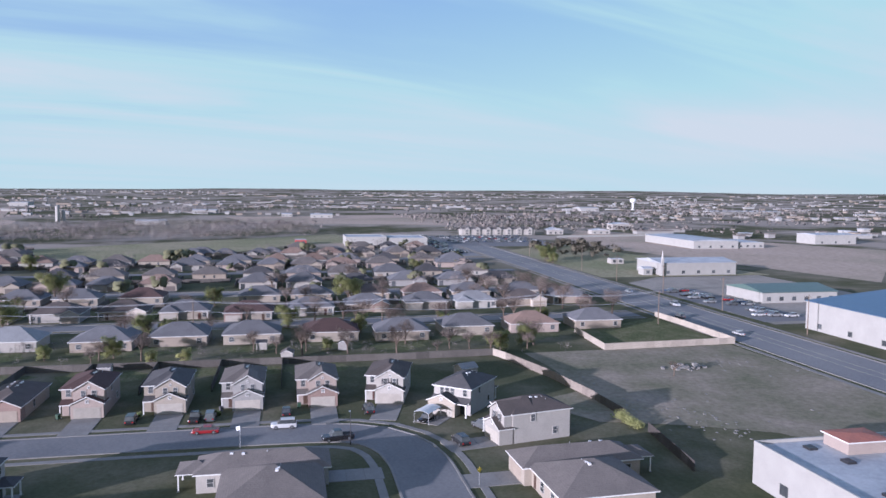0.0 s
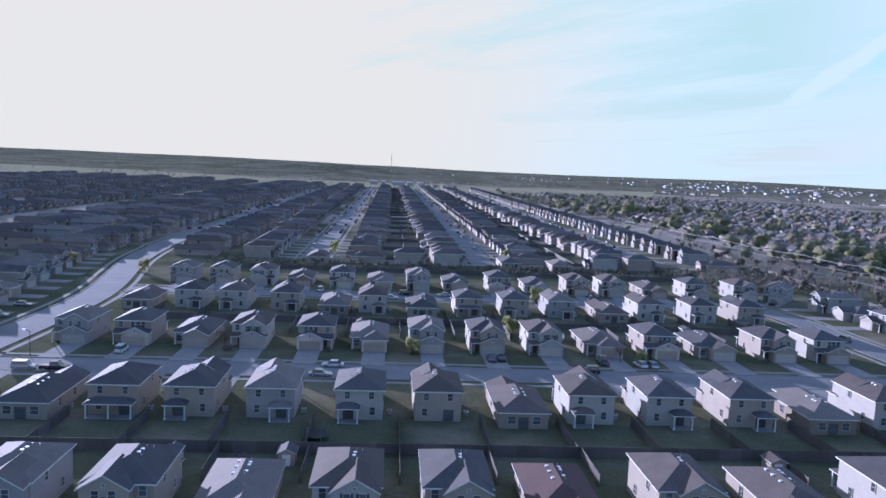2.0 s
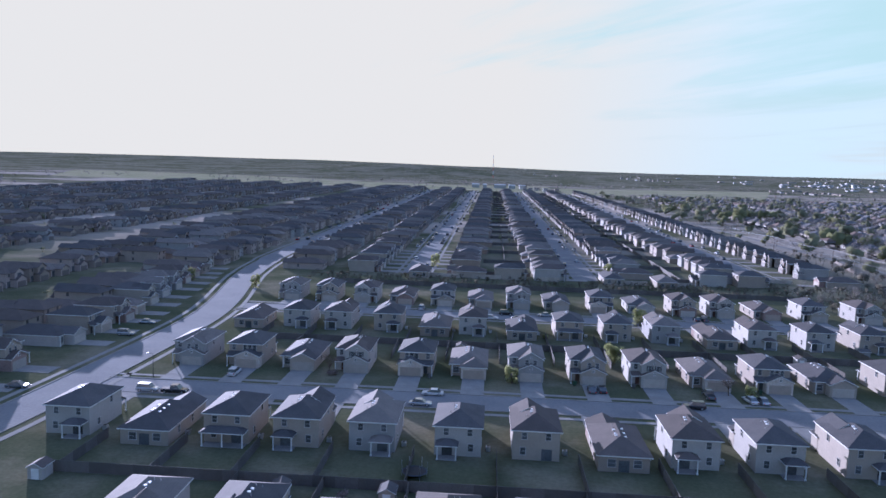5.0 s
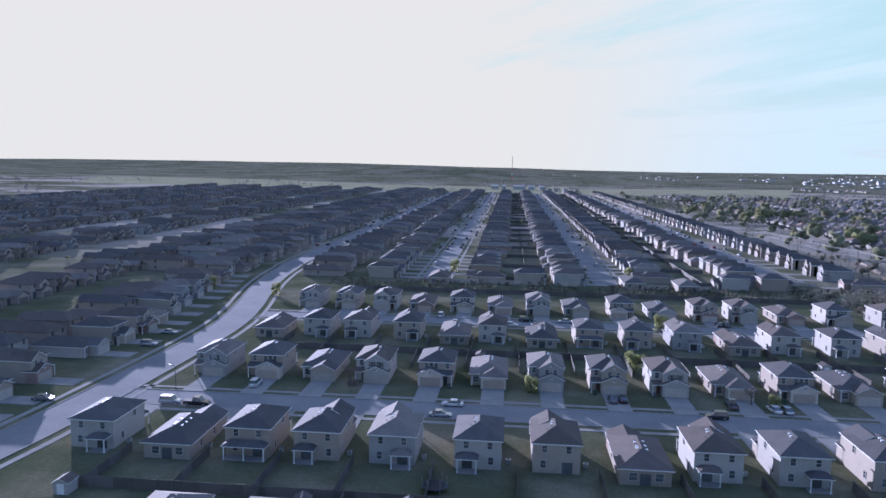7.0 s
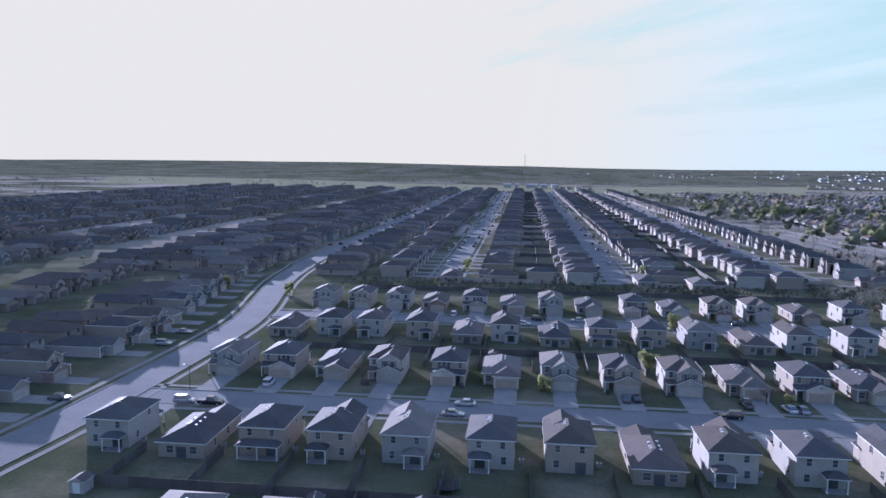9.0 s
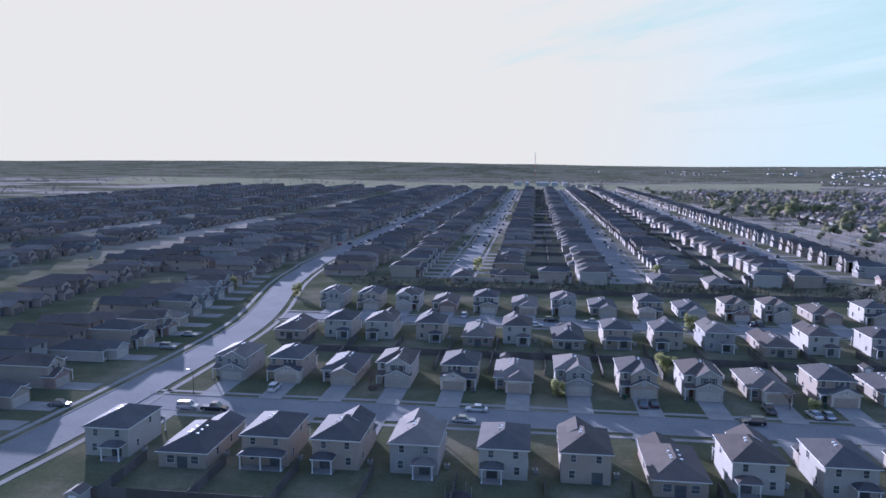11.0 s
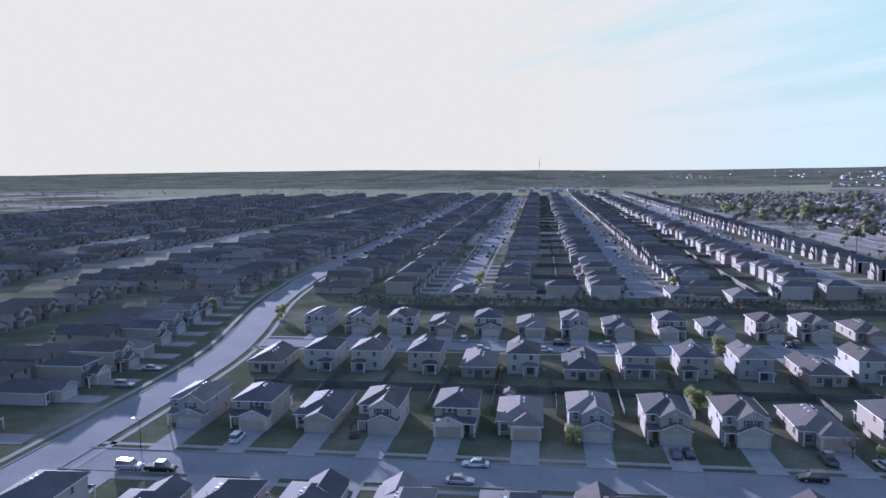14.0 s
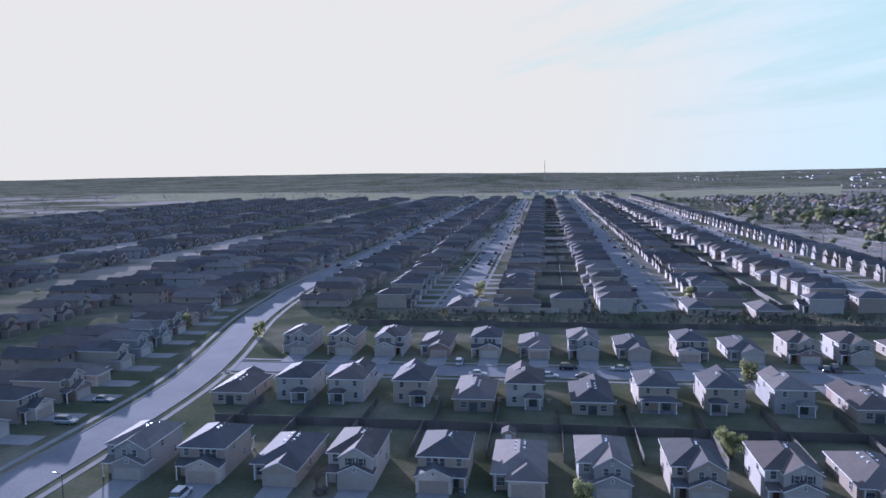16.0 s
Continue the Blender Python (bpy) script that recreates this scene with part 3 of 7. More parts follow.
def one_storey(wall="beige", roof="brown", front="brick", s=1, w=W_ONE, d=14.6, door=0, garage=GARAGE_TAN, full=True, label="", gable=True, g=2.6, pitch=0.42):
    words = {"cream": "cream", "white": "white", "beige": "beige", "grey": "light grey", "tan": "tan", "pink": "pinkish beige"}
    rw = {"grey": "grey", "slate": "slate grey", "brown": "brown", "warm": "weathered brown-grey", "red": "dark red", "tan": "tan", "pale": "pale grey"}
    h = empty("house", label or f"single-storey house with {words[wall]} walls and {rw[roof]} shingle hip roof", "house", "suburban houses")
    wm, rm = WALLS[wall], [ROOFS[roof], WHITE_TRIM]
    fm = BRICK.get(front) or WALLS[front]
    bm = bmesh.new()
    box(bm, -w / 2, w / 2, g, g + d, 0, 2.8)
    part("wall", bm, wm, h)
    bm = bmesh.new()
    top = hip_roof(bm, -w / 2, w / 2, g, g + d, 2.75, pitch, 0.45)
    part("roof", bm, rm, h)
    gx = s * (w / 2 - 2.95)
    bm = bmesh.new()
    if gable:
        prism(bm, gx - 2.95, gx + 2.95, 0, g + 0.3, 0, 2.75, 2.75 + 2.95 * 0.45)
    else:
        box(bm, gx - 2.95, gx + 2.95, 0, g + 0.3, 0, 2.8)
    part("garage_wall", bm, fm, h)
    bm = bmesh.new()
    if gable:
        gable_roof(bm, gx - 2.95, gx + 2.95, 0, g + 3.4, 2.72, 0.45)
    else:
        hip_roof(bm, gx - 2.95, gx + 2.95, 0, g + 5.9, 2.76, pitch, 0.42)
    part("garage_roof", bm, rm, h)
    part_of("garage_door", garage_door_mesh(garage), h, pose(gx, -0.01, 0.02))
    ex = -s * (w / 2 - 1.6)
    window(h, ex - s * 0.3, g - 0.02, 0.8, 1.3, 1.4)
    part_of("front_door", door_mesh(door), h, pose(-s * (w / 2 - 3.0), g - 0.01, 0.1))
    part_of("porch_post", post_mesh(2.62), h, pose(-s * (w / 2 - 0.4), g - 0.32, 0))
    back = g + d
    window(h, -w / 2 + 2.0, back + 0.02, 0.9, 1.3, 1.3, 180)
    window(h, w / 2 - 2.2, back + 0.02, 0.9, 1.3, 1.3, 180)
    if full:
        part_of("patio_door", patio_mesh(), h, pose(0, back + 0.01, 0, 0, 0, 180))
        window(h, -w / 2 - 0.02, g + 4, 0.9, 0.9, 1.3, -90)
        window(h, -w / 2 - 0.02, g + 10, 0.9, 0.9, 1.3, -90)
        window(h, w / 2 + 0.02, g + 5, 0.9, 0.9, 1.3, 90)
        for vy, k in ((0.40, 0), (0.48, 1), (0.55, 0), (0.61, 1), (0.67, 1), (0.72, 0)):
            part_of("roof_vent", vent_mesh(k), h, pose(0.7, g + d * vy, top - 0.1 - 0.7 * pitch))
        for vy in (0.44, 0.58, 0.70):
            part_of("roof_vent", vent_mesh(1), h, pose(-0.8, g + d * vy, top - 0.1 - 0.8 * pitch))
    return h


def corner_house(roof, wall, s):
    """A long single-storey house of two hipped bodies: one with the garage at y = 0, facing -y, and a wider one on the side -s."""
    h = empty("house", f"long {wall} single-storey house with two joined weathered hip roofs", "house", "suburban houses")
    wm, rm = WALLS[wall], [ROOFS[roof], WHITE_TRIM]
    bm = bmesh.new()
    box(bm, -3.6, 3.6, 0, 19, 0, 2.8)
    part("wall", bm, wm, h)
    bm = bmesh.new()
    hip_roof(bm, -3.6, 3.6, 0, 19, 2.75, 0.46, 0.45)
    part("roof", bm, rm, h)
    x0, x1 = sorted((-s * 15.5, -s * 2.6))
    bm = bmesh.new()
    box(bm, x0, x1, 1.2, 15.0, 0, 2.8)
    part("wing_wall", bm, wm, h)
    bm = bmesh.new()
    hip_roof(bm, x0, x1, 1.2, 15.0, 2.77, 0.40, 0.45)
    part("wing_roof", bm, rm, h)
    bm = bmesh.new()
    hip_roof(bm, -2.6, 2.4, 16.5, 21.8, 2.55, 0.40, 0.2, 0.14)
    part("porch_roof", bm, rm, h)
    for px in (-2.4, 2.2):
        part_of("porch_post", post_mesh(2.5), h, pose(px, 21.6, 0))
    part_of("garage_door", garage_door_mesh(GARAGE_TAN), h, pose(-0.5, -0.01, 0.02))
    part_of("front_door", door_mesh(0), h, pose(-s * 5.0, 1.19, 0.1))
    for xx in (-s * 8.0, -s * 12.0):
        window(h, xx, 1.18, 0.85, 1.3, 1.4)
    for yy in (4.5, 9.5):
        window(h, -s * 15.52, yy, 0.9, 1.2, 1.3, -s * 90)
    window(h, -s * 3.62, 17.0, 0.9, 0.9, 1.2, -s * 90)
    window(h, s * 3.62, 7.0, 0.9, 0.9, 1.2, s * 90)
    for vx, vy, z, k in ((-0.5, 9.0, 4.5, 0), (-0.6, 12.5, 4.45, 1), (-0.4, 14.2, 4.5, 1), (-s * 9.6, 7.2, 5.3, 1), (-s * 10.2, 7.4, 5.25, 1), (-s * 8.6, 6.9, 5.2, 0)):
        part_of("roof_vent", vent_mesh(k), h, pose(vx, vy, z))
    return h


PROTO = {}


def prototypes():
    """Each look of house, kept as a model to copy; the first copy takes the model itself."""
    two = [("cream", "grey", "cream", 0), ("white", "brown", "white", 0), ("beige", "grey", "stone", 1), ("grey", "warm", "grey", 0), ("cream", "brown", "brick", 2),
           ("white", "grey", "cream", 1), ("pink", "warm", "brick", 2), ("tan", "brown", "stone", 0), ("pink", "red", "pink", 2)]
    for full in (True, False):
        for i, (wl, rf, fr, st) in enumerate(two):
            for s in (-1, 1):
                PROTO["two", i, s, full] = (two_storey, dict(wall=wl, roof=rf, front=fr, s=s, style=st, door=i % 3, full=full, patio=(1, 1, 2, 1, 0, 1, 1, 2, 1)[i], garage=(GARAGE_WHITE, GARAGE_TAN)[i in (2, 7)]))
        for i, (wl, rf) in enumerate((("beige", "grey"), ("tan", "brown"), ("grey", "grey"), ("cream", "warm"))):
            for s in (-1, 1):
                PROTO["tall", i, s, full] = (two_storey, dict(wall=wl, roof=rf, front=wl, s=s, style=3, door=i % 3, full=full, label=f"tall {wl} two-storey house with twin steep front gables", garage=GARAGE_SHADED))
        one = [("beige", "brown", "brick"), ("cream", "grey", "cream"), ("tan", "warm", "stone"), ("white", "grey", "white"), ("pink", "tan", "brick"), ("beige", "red", "brick"), ("cream", "pale", "cream")]
        for i, (wl, rf, fr) in enumerate(one):
            for s in (-1, 1):
                PROTO["one", i, s, full] = (one_storey, dict(wall=wl, roof=rf, front=fr, s=s, door=i % 3, full=full, gable=i % 3 != 2, garage=(GARAGE_TAN, GARAGE_WHITE)[i in (1, 3, 6)]))
        old = [("beige", "slate", "brick"), ("cream", "slate", "cream"), ("white", "brown", "white"), ("cream", "red", "brick"), ("pink", "tan", "pink"), ("white", "pale", "white"), ("beige", "brown", "stone")]
        for i, (wl, rf, fr) in enumerate(old):
            for s in (-1, 1):
                PROTO["old", i, s, full] = (one_storey, dict(wall=wl, roof=rf, front=fr, s=s, w=15.5, d=11.5, g=1.7, pitch=0.50, door=i % 3, full=full, gable=i % 2 == 0, garage=(GARAGE_TAN, GARAGE_WHITE)[i % 2]))


prototypes()
MADE = {}


def place_house(kind, i, s, full, x, y, turn, z=0.0):
    key = (kind, i, s, full)
    m = pose(x, y, z, 0, 0, turn)
    if key not in MADE:
        f, args = PROTO[key]
        MADE[key] = f(**args)
        MADE[key].matrix_basis = m
        return MADE[key]
    return copy_thing(MADE[key], m)


# ---- cars ----
CAR_PAINT = {
    "white": surface("white_paint", [(0.46, 0.46, 0.46)], 0.32, 1, 4, 0.03, spec=0.6),
    "silver": surface("silver_paint", [(0.40, 0.41, 0.42)], 0.25, 1, 4, 0.03, metal=0.5, spec=0.6),
    "black": surface("black_paint", [(0.018, 0.018, 0.02)], 0.2, 1, 4, 0.03, spec=0.6),
    "red": surface("red_paint", [(0.20, 0.014, 0.016)], 0.25, 1, 4, 0.03, spec=0.6),
    "grey": surface("dark_grey_paint", [(0.09, 0.095, 0.10)], 0.25, 1, 4, 0.03, spec=0.6),
    "blue": surface("blue_paint", [(0.03, 0.05, 0.10)], 0.25, 1, 4, 0.03, spec=0.6),
}
HEADLIGHT = surface("headlight_glass", [(0.7, 0.7, 0.72)], 0.15, 1, 4, 0.03, spec=0.7)
TAILLIGHT = surface("taillight_red", [(0.25, 0.01, 0.01)], 0.2, 1, 4, 0.03, spec=0.6)


def wheel_meshes():
    if "wheel" not in CACHE:
        out = []
        for nm, r, wd, mt in (("tyre", 0.33, 0.22, RUBBER), ("rim", 0.21, 0.24, CHROME)):
            bm = bmesh.new()
            tube(bm, (0, -wd / 2, 0), (0, wd / 2, 0), r, r, 12)
            bm.faces.new([v for v in bm.verts if v.co.y < 0][::-1])
            out.append(to_mesh(nm, bm, mt))
        CACHE["wheel"] = out
    return CACHE["wheel"]


def loft(bm, sections, mi=0):
    """Bridges closed rings of the same count, with capped ends."""
    rings = [[bm.verts.new(p) for p in s] for s in sections]
    n = len(rings[0])
    for a, b in zip(rings, rings[1:]):
        for i in range(n):
            bm.faces.new((a[i], a[(i + 1) % n], b[(i + 1) % n], b[i])).material_index = mi
    bm.faces.new(rings[0]).material_index = mi
    bm.faces.new(rings[-1][::-1]).material_index = mi


def car(kind, colour):
    """A car standing along x, nose to +x."""
    spec = {"sedan": (4.8, 0.90, 0.78, 1.42), "suv": (4.75, 0.94, 0.98, 1.75), "pickup": (5.6, 0.97, 1.02, 1.85)}[kind]
    ln, hw, belt, roof_z = spec
    names = {"sedan": ("sedan_car", "sedan car"), "suv": ("suv_car", "sport utility car"), "pickup": ("pickup_truck", "pickup truck")}[kind]
    words = {"grey": "dark grey"}.get(colour, colour)
    c = empty(names[0], f"{words} {names[1]} parked on the street", "car" if kind != "pickup" else "pickup truck", "parked cars")
    bm = bmesh.new()
    hood = belt + 0.02
    prof = [(-ln / 2, 0.35, belt * 0.72, 0.86), (-ln / 2 + 0.12, 0.22, belt * 0.96, 0.95), (-ln / 2 + 0.9, 0.2, belt, 1.0), (0.0, 0.2, belt, 1.0),
            (ln / 2 - 1.3, 0.2, hood - 0.02, 1.0), (ln / 2 - 0.35, 0.22, hood - 0.12, 0.96), (ln / 2, 0.36, hood - 0.3, 0.84)]
    secs = []
    for x, z0, z1, k in prof:
        y = hw * k
        secs.append([(x, -y, z0 + 0.08), (x, -y, z1 - 0.12), (x, -y * 0.93, z1), (x, y * 0.93, z1), (x, y, z1 - 0.12), (x, y, z0 + 0.08), (x, y * 0.9, z0), (x, -y * 0.9, z0)])
    loft(bm, secs)
    part("body", bm, CAR_PAINT[colour], c)
    a0, a1, b0, b1 = {"sedan": (-1.75, 1.15, -1.05, 0.35), "suv": (-2.2, 1.2, -1.95, 0.5), "pickup": (-0.75, 1.45, -0.6, 0.75)}[kind]
    bm = bmesh.new()
    y0, y1 = hw * 0.92, hw * 0.76
    lo, hi = belt - 0.02, roof_z - 0.05
    v = [bm.verts.new(p) for p in ((a0, -y0, lo), (a1, -y0, lo), (a1, y0, lo), (a0, y0, lo), (b0, -y1, hi), (b1, -y1, hi), (b1, y1, hi), (b0, y1, hi))]
    for f in ((0, 1, 5, 4), (1, 2, 6, 5), (2, 3, 7, 6), (3, 0, 4, 7), (4, 5, 6, 7)):
        bm.faces.new([v[i] for i in f])
    part("window_glass", bm, GLASS, c)
    bm = bmesh.new()
    box(bm, b0 - 0.03, b1 + 0.03, -y1 - 0.02, y1 + 0.02, hi - 0.02, roof_z)
    part("roof", bm, CAR_PAINT[colour], c)
    if kind == "pickup":
        bm = bmesh.new()
        box(bm, -ln / 2 + 0.15, -0.85, -hw + 0.14, hw - 0.14, belt - 0.02, belt + 0.015)
        part("bed", bm, RUBBER, c, "dark truck bed")
    tyre, rim = wheel_meshes()
    for wx in (-ln / 2 + 0.95, ln / 2 - 0.95):
        for wy in (-hw + 0.08, hw - 0.08):
            t = part_of("wheel", tyre, c, pose(wx, wy, 0.33))
            part_of("rim", rim, t, Matrix())
    for sy in (-1, 1):
        bm = bmesh.new()
        box(bm, ln / 2 - 0.16, ln / 2 - 0.02, sy * hw * 0.62 - 0.17, sy * hw * 0.62 + 0.17, hood - 0.40, hood - 0.24)
        part("headlight", bm, HEADLIGHT, c)
        bm = bmesh.new()
        box(bm, -ln / 2 - 0.01, -ln / 2 + 0.1, sy * hw * 0.68 - 0.13, sy * hw * 0.68 + 0.13, belt * 0.62, belt * 0.86)
        part("taillight", bm, TAILLIGHT, c)
    return c


CARS = {}


def place_car(kind, colour, x, y, turn, z=0.03):
    m = pose(x, y, z, 0, 0, turn)
    if (kind, colour) not in CARS:
        CARS[kind, colour] = car(kind, colour)
        CARS[kind, colour].matrix_basis = m
        return CARS[kind, colour]
    return copy_thing(CARS[kind, colour], m)


# ---- trees ----
def leaf_cloud(bm, rng, centre, radii, count, size, mi=0):
    for _ in range(count):
        u = Vector((rng.gauss(0, 1), rng.gauss(0, 1), rng.gauss(0, 1))).normalized() * (rng.random() ** 0.45)
        p = Vector(centre) + Vector((u.x * radii[0], u.y * radii[1], u.z * radii[2]))
        a = Vector((rng.gauss(0, 1), rng.gauss(0, 1), rng.gauss(0, 1))).normalized()
        b = a.orthogonal().normalized()
        s = size * rng.uniform(0.6, 1.3)
        c = a.cross(b)
        quad(bm, [p + s * a, p + s * 0.6 * b, p - s * a + 0.2 * s * c, p - s * 0.6 * b], mi)


def round_normals(me, centre):
    """Leaves shade as one rounded mass."""
    me.polygons.foreach_set("use_smooth", [True] * len(me.polygons))
    for p in me.polygons:
        if p.normal.dot(p.center - centre) < 0:
            p.flip()
    me.normals_split_custom_set_from_vertices([((v.co - centre).normalized() + Vector((0, 0, 0.6))).normalized() for v in me.vertices])


def tree(leaf, height=7.0, spread=3.0, seed=1, bare=False, label="", count=900, size=0.24):
    rng = random.Random(seed)
    t = empty("tree", label, "tree")
    bm = bmesh.new()
    fork = height * (0.32 if bare else 0.2)
    bend = [Vector((0, 0, -0.2)), Vector((rng.uniform(-0.1, 0.1), rng.uniform(-0.1, 0.1), fork * 0.5)), Vector((rng.uniform(-0.2, 0.2), rng.uniform(-0.2, 0.2), fork))]
    r = 0.03 * height
    tube(bm, bend[0], bend[1], r * 1.25, r, 8)
    tube(bm, bend[1], bend[2], r, r * 0.85, 8)
    tips = []
    for k in range(8):
        ang = math.tau * k / 8 + rng.uniform(-0.3, 0.3)
        reach = spread * rng.uniform(0.45, 0.8) * (0.35 if k == 0 else 1)
        tip = bend[2] + Vector((math.cos(ang) * reach, math.sin(ang) * reach, (height - fork) * rng.uniform(0.4, 0.85)))
        mid = bend[2].lerp(tip, 0.5) + Vector((0, 0, 0.25))
        tube(bm, bend[2], mid, r * 0.55, r * 0.35, 5)
        tube(bm, mid, tip, r * 0.35, r * 0.1, 5)
        for j in range(4 if bare else 2):
            q = mid.lerp(tip, rng.uniform(0.2, 0.9))
            e = q + Vector((rng.uniform(-1, 1), rng.uniform(-1, 1), rng.uniform(0.2, 1))) * spread * 0.3
            tube(bm, q, e, r * 0.16, r * 0.05, 4)
            tips.append(e)
        tips.append(tip)
    part("trunk", bm, BARK, t)
    bm = bmesh.new()
    lobes = [(p, 0.30) for p in tips]
    if not bare:
        for k in range(16):
            ang, rad = rng.uniform(0, math.tau), spread * 0.72 * math.sqrt(rng.random())
            lobes.append((Vector((math.cos(ang) * rad, math.sin(ang) * rad, height * (0.80 - 0.34 * (rad / spread) ** 2) - rng.uniform(0, 0.55) * height)), 0.34))
    per = max(4, count // len(lobes))
    for p, k in lobes:
        k *= rng.uniform(0.75, 1.2)
        leaf_cloud(bm, rng, p, (spread * k, spread * k, height * 0.45 * k), per, size)
    crown = part("crown", bm, leaf, t)
    if not bare:
        round_normals(crown.data, Vector((0, 0, height * 0.5)))
    return t


TREES = {}


def place_tree(kind, x, y, scale=1.0, turn=0.0):
    m = pose(x, y, 0, 0, 0, turn) @ Matrix.Diagonal((scale, scale, scale, 1))
    if kind not in TREES:
        TREES[kind] = {
            "green": lambda: tree(LEAF_SPRING, 7.5, 5.0, 3, False, "broad leafy olive-green tree standing in a yard", 8000, 0.16),
            "green_b": lambda: tree(LEAF_SPRING, 6.0, 3.1, 11, False, "rounded olive-green tree standing in a yard", 6000, 0.13),
            "yellow": lambda: tree(LEAF_YELLOW, 5.0, 2.3, 5, False, "young tree with fresh yellow-green leaves", 1700, 0.18),
            "bare": lambda: tree(LEAF_BARE, 6.5, 3.0, 8, True, "bare brown tree with a few dry twigs", 1500, 0.10),
            "bare_b": lambda: tree(LEAF_BARE, 7.5, 3.6, 15, True, "bare grey-brown tree in a back yard", 2600, 0.10),
        }[kind]()
        TREES[kind].matrix_basis = m
        return TREES[kind]
    ob = copy_thing(TREES[kind], pose(x, y, 0, 0, 0, turn))
    ob.scale = (scale, scale, scale)
    return ob


def bush(x, y, r, leaf, seed, label):
    rng = random.Random(seed)
    bm = bmesh.new()
    for k in range(5):
        leaf_cloud(bm, rng, (rng.uniform(-0.5, 0.5) * r, rng.uniform(-0.5, 0.5) * r, r * rng.uniform(0.35, 0.7)), (r * 0.6, r * 0.6, r * 0.45), 70, 0.17)
    ob = new("bush", to_mesh("bush", bm, leaf))
    ob.location = (x, y, 0)
    return tagged(ob, label, "bush")


# ---- roads ----
def smooth_line(pts, step=4.0):
    """A rounded line through points, Catmull-Rom."""
    p = [Vector((*q, 0)) for q in pts]
    p = [2 * p[0] - p[1]] + p + [2 * p[-1] - p[-2]]
    out = []
    for a, b, c, d in zip(p, p[1:], p[2:], p[3:]):
        n = max(1, int((c - b).length / step)) if len(pts) > 2 else 1
        for k in range(n):
            t = k / n
            out.append(0.5 * (2 * b + (c - a) * t + (2 * a - 5 * b + 4 * c - d) * t * t + (3 * b - a - 3 * c + d) * t ** 3))
    return out + [p[-2]]


def strip(name, line, lo, hi, z, mat_, label, thick=0.0, kind="structure", category=""):
    """A band along a line, from the offset lo to hi on its left; thick: a real step with sides."""
    bm = bmesh.new()
    rows = []
    for i, q in enumerate(line):
        t = (line[min(i + 1, len(line) - 1)] - line[max(i - 1, 0)]).normalized()
        nrm = Vector((-t.y, t.x, 0))
        ps = [q + nrm * lo, q + nrm * hi]
        row = [bm.verts.new((p.x, p.y, z)) for p in ps]
        if thick:
            row += [bm.verts.new((p.x, p.y, z - thick)) for p in ps]
        rows.append(row)
    for a, b in zip(rows, rows[1:]):
        bm.faces.new((a[0], b[0], b[1], a[1]))
        if thick:
            bm.faces.new((a[2], b[2], b[0], a[0]))
            bm.faces.new((a[1], b[1], b[3], a[3]))
    if thick:
        for e in (rows[0], rows[-1]):
            bm.faces.new((e[0], e[1], e[3], e[2]))
    ob = new(name, to_mesh(name, bm, mat_))
    return tagged(ob, label, category or name, "", kind)


def street(pts, half=4.8, left_walk=True, right_walk=True, z=0.02):
    line = smooth_line(pts)
    strip("road", line, -half, half, z, ASPHALT, "worn grey residential asphalt street", category="road")
    for s, walk_ in ((1, left_walk), (-1, right_walk)):
        if not walk_:
            continue
        lo, hi = sorted((s * half, s * (half + 0.35)))
        strip("kerb", line, lo, hi, 0.13, CONCRETE, "pale concrete kerb along the street", 0.2, category="kerb")
        lo, hi = sorted((s * (half + 2.0), s * (half + 3.3)))
        strip("pavement", line, lo, hi, 0.06, CONCRETE, "pale concrete pavement beside lawns", 0.12, category="pavement")


def slab(name, x0, x1, y0, y1, z, mat_, label, thick=0.1, kind="structure", category=""):
    bm = bmesh.new()
    box(bm, x0, x1, y0, y1, z - thick, z)
    return tagged(new(name, to_mesh(name, bm, mat_)), label, category or name, "", kind)


def polygon(name, pts, z, mat_, label, kind="structure", category="field"):
    bm = bmesh.new()
    f = bm.faces.new([bm.verts.new((x, y, z)) for x, y in pts])
    if f.normal.z < 0:
        f.normal_flip()
    me = bpy.data.meshes.new(name)
    bm.to_mesh(me)
    bm.free()
    me.materials.append(mat_)
    return tagged(new(name, me), label, category, "", kind)


def panel_mesh(mat_, length, h):
    key = ("panel", mat_.name, length, h)
    if key not in CACHE:
        bm = bmesh.new()
        # One panel: boards standing alternately proud, with a post at its start.
        prof = [(-0.06, 0.06), (0.06, 0.06)]
        n = 10
        for k in range(n):
            y = 0.02 if k % 2 else 0.035
            prof += [(0.06 + (length - 0.06) * k / n, y), (0.06 + (length - 0.06) * (k + 1) / n, y)]
        ring = [(x, -y) for x, y in prof] + [(x, y) for x, y in prof[::-1]]
        lo = [bm.verts.new((x, y, 0.02)) for x, y in ring]
        hi = [bm.verts.new((x, y, h + (0.06 if x < 0.07 else 0.0))) for x, y in ring]
        m = len(ring)
        for k in range(m):
            bm.faces.new((lo[k], lo[(k + 1) % m], hi[(k + 1) % m], hi[k]))
        for k in range(m // 2 - 1):
            bm.faces.new((hi[k], hi[k + 1], hi[m - 2 - k], hi[m - 1 - k]))
        CACHE[key] = to_mesh("fence_panel", bm, mat_)
    return CACHE[key]


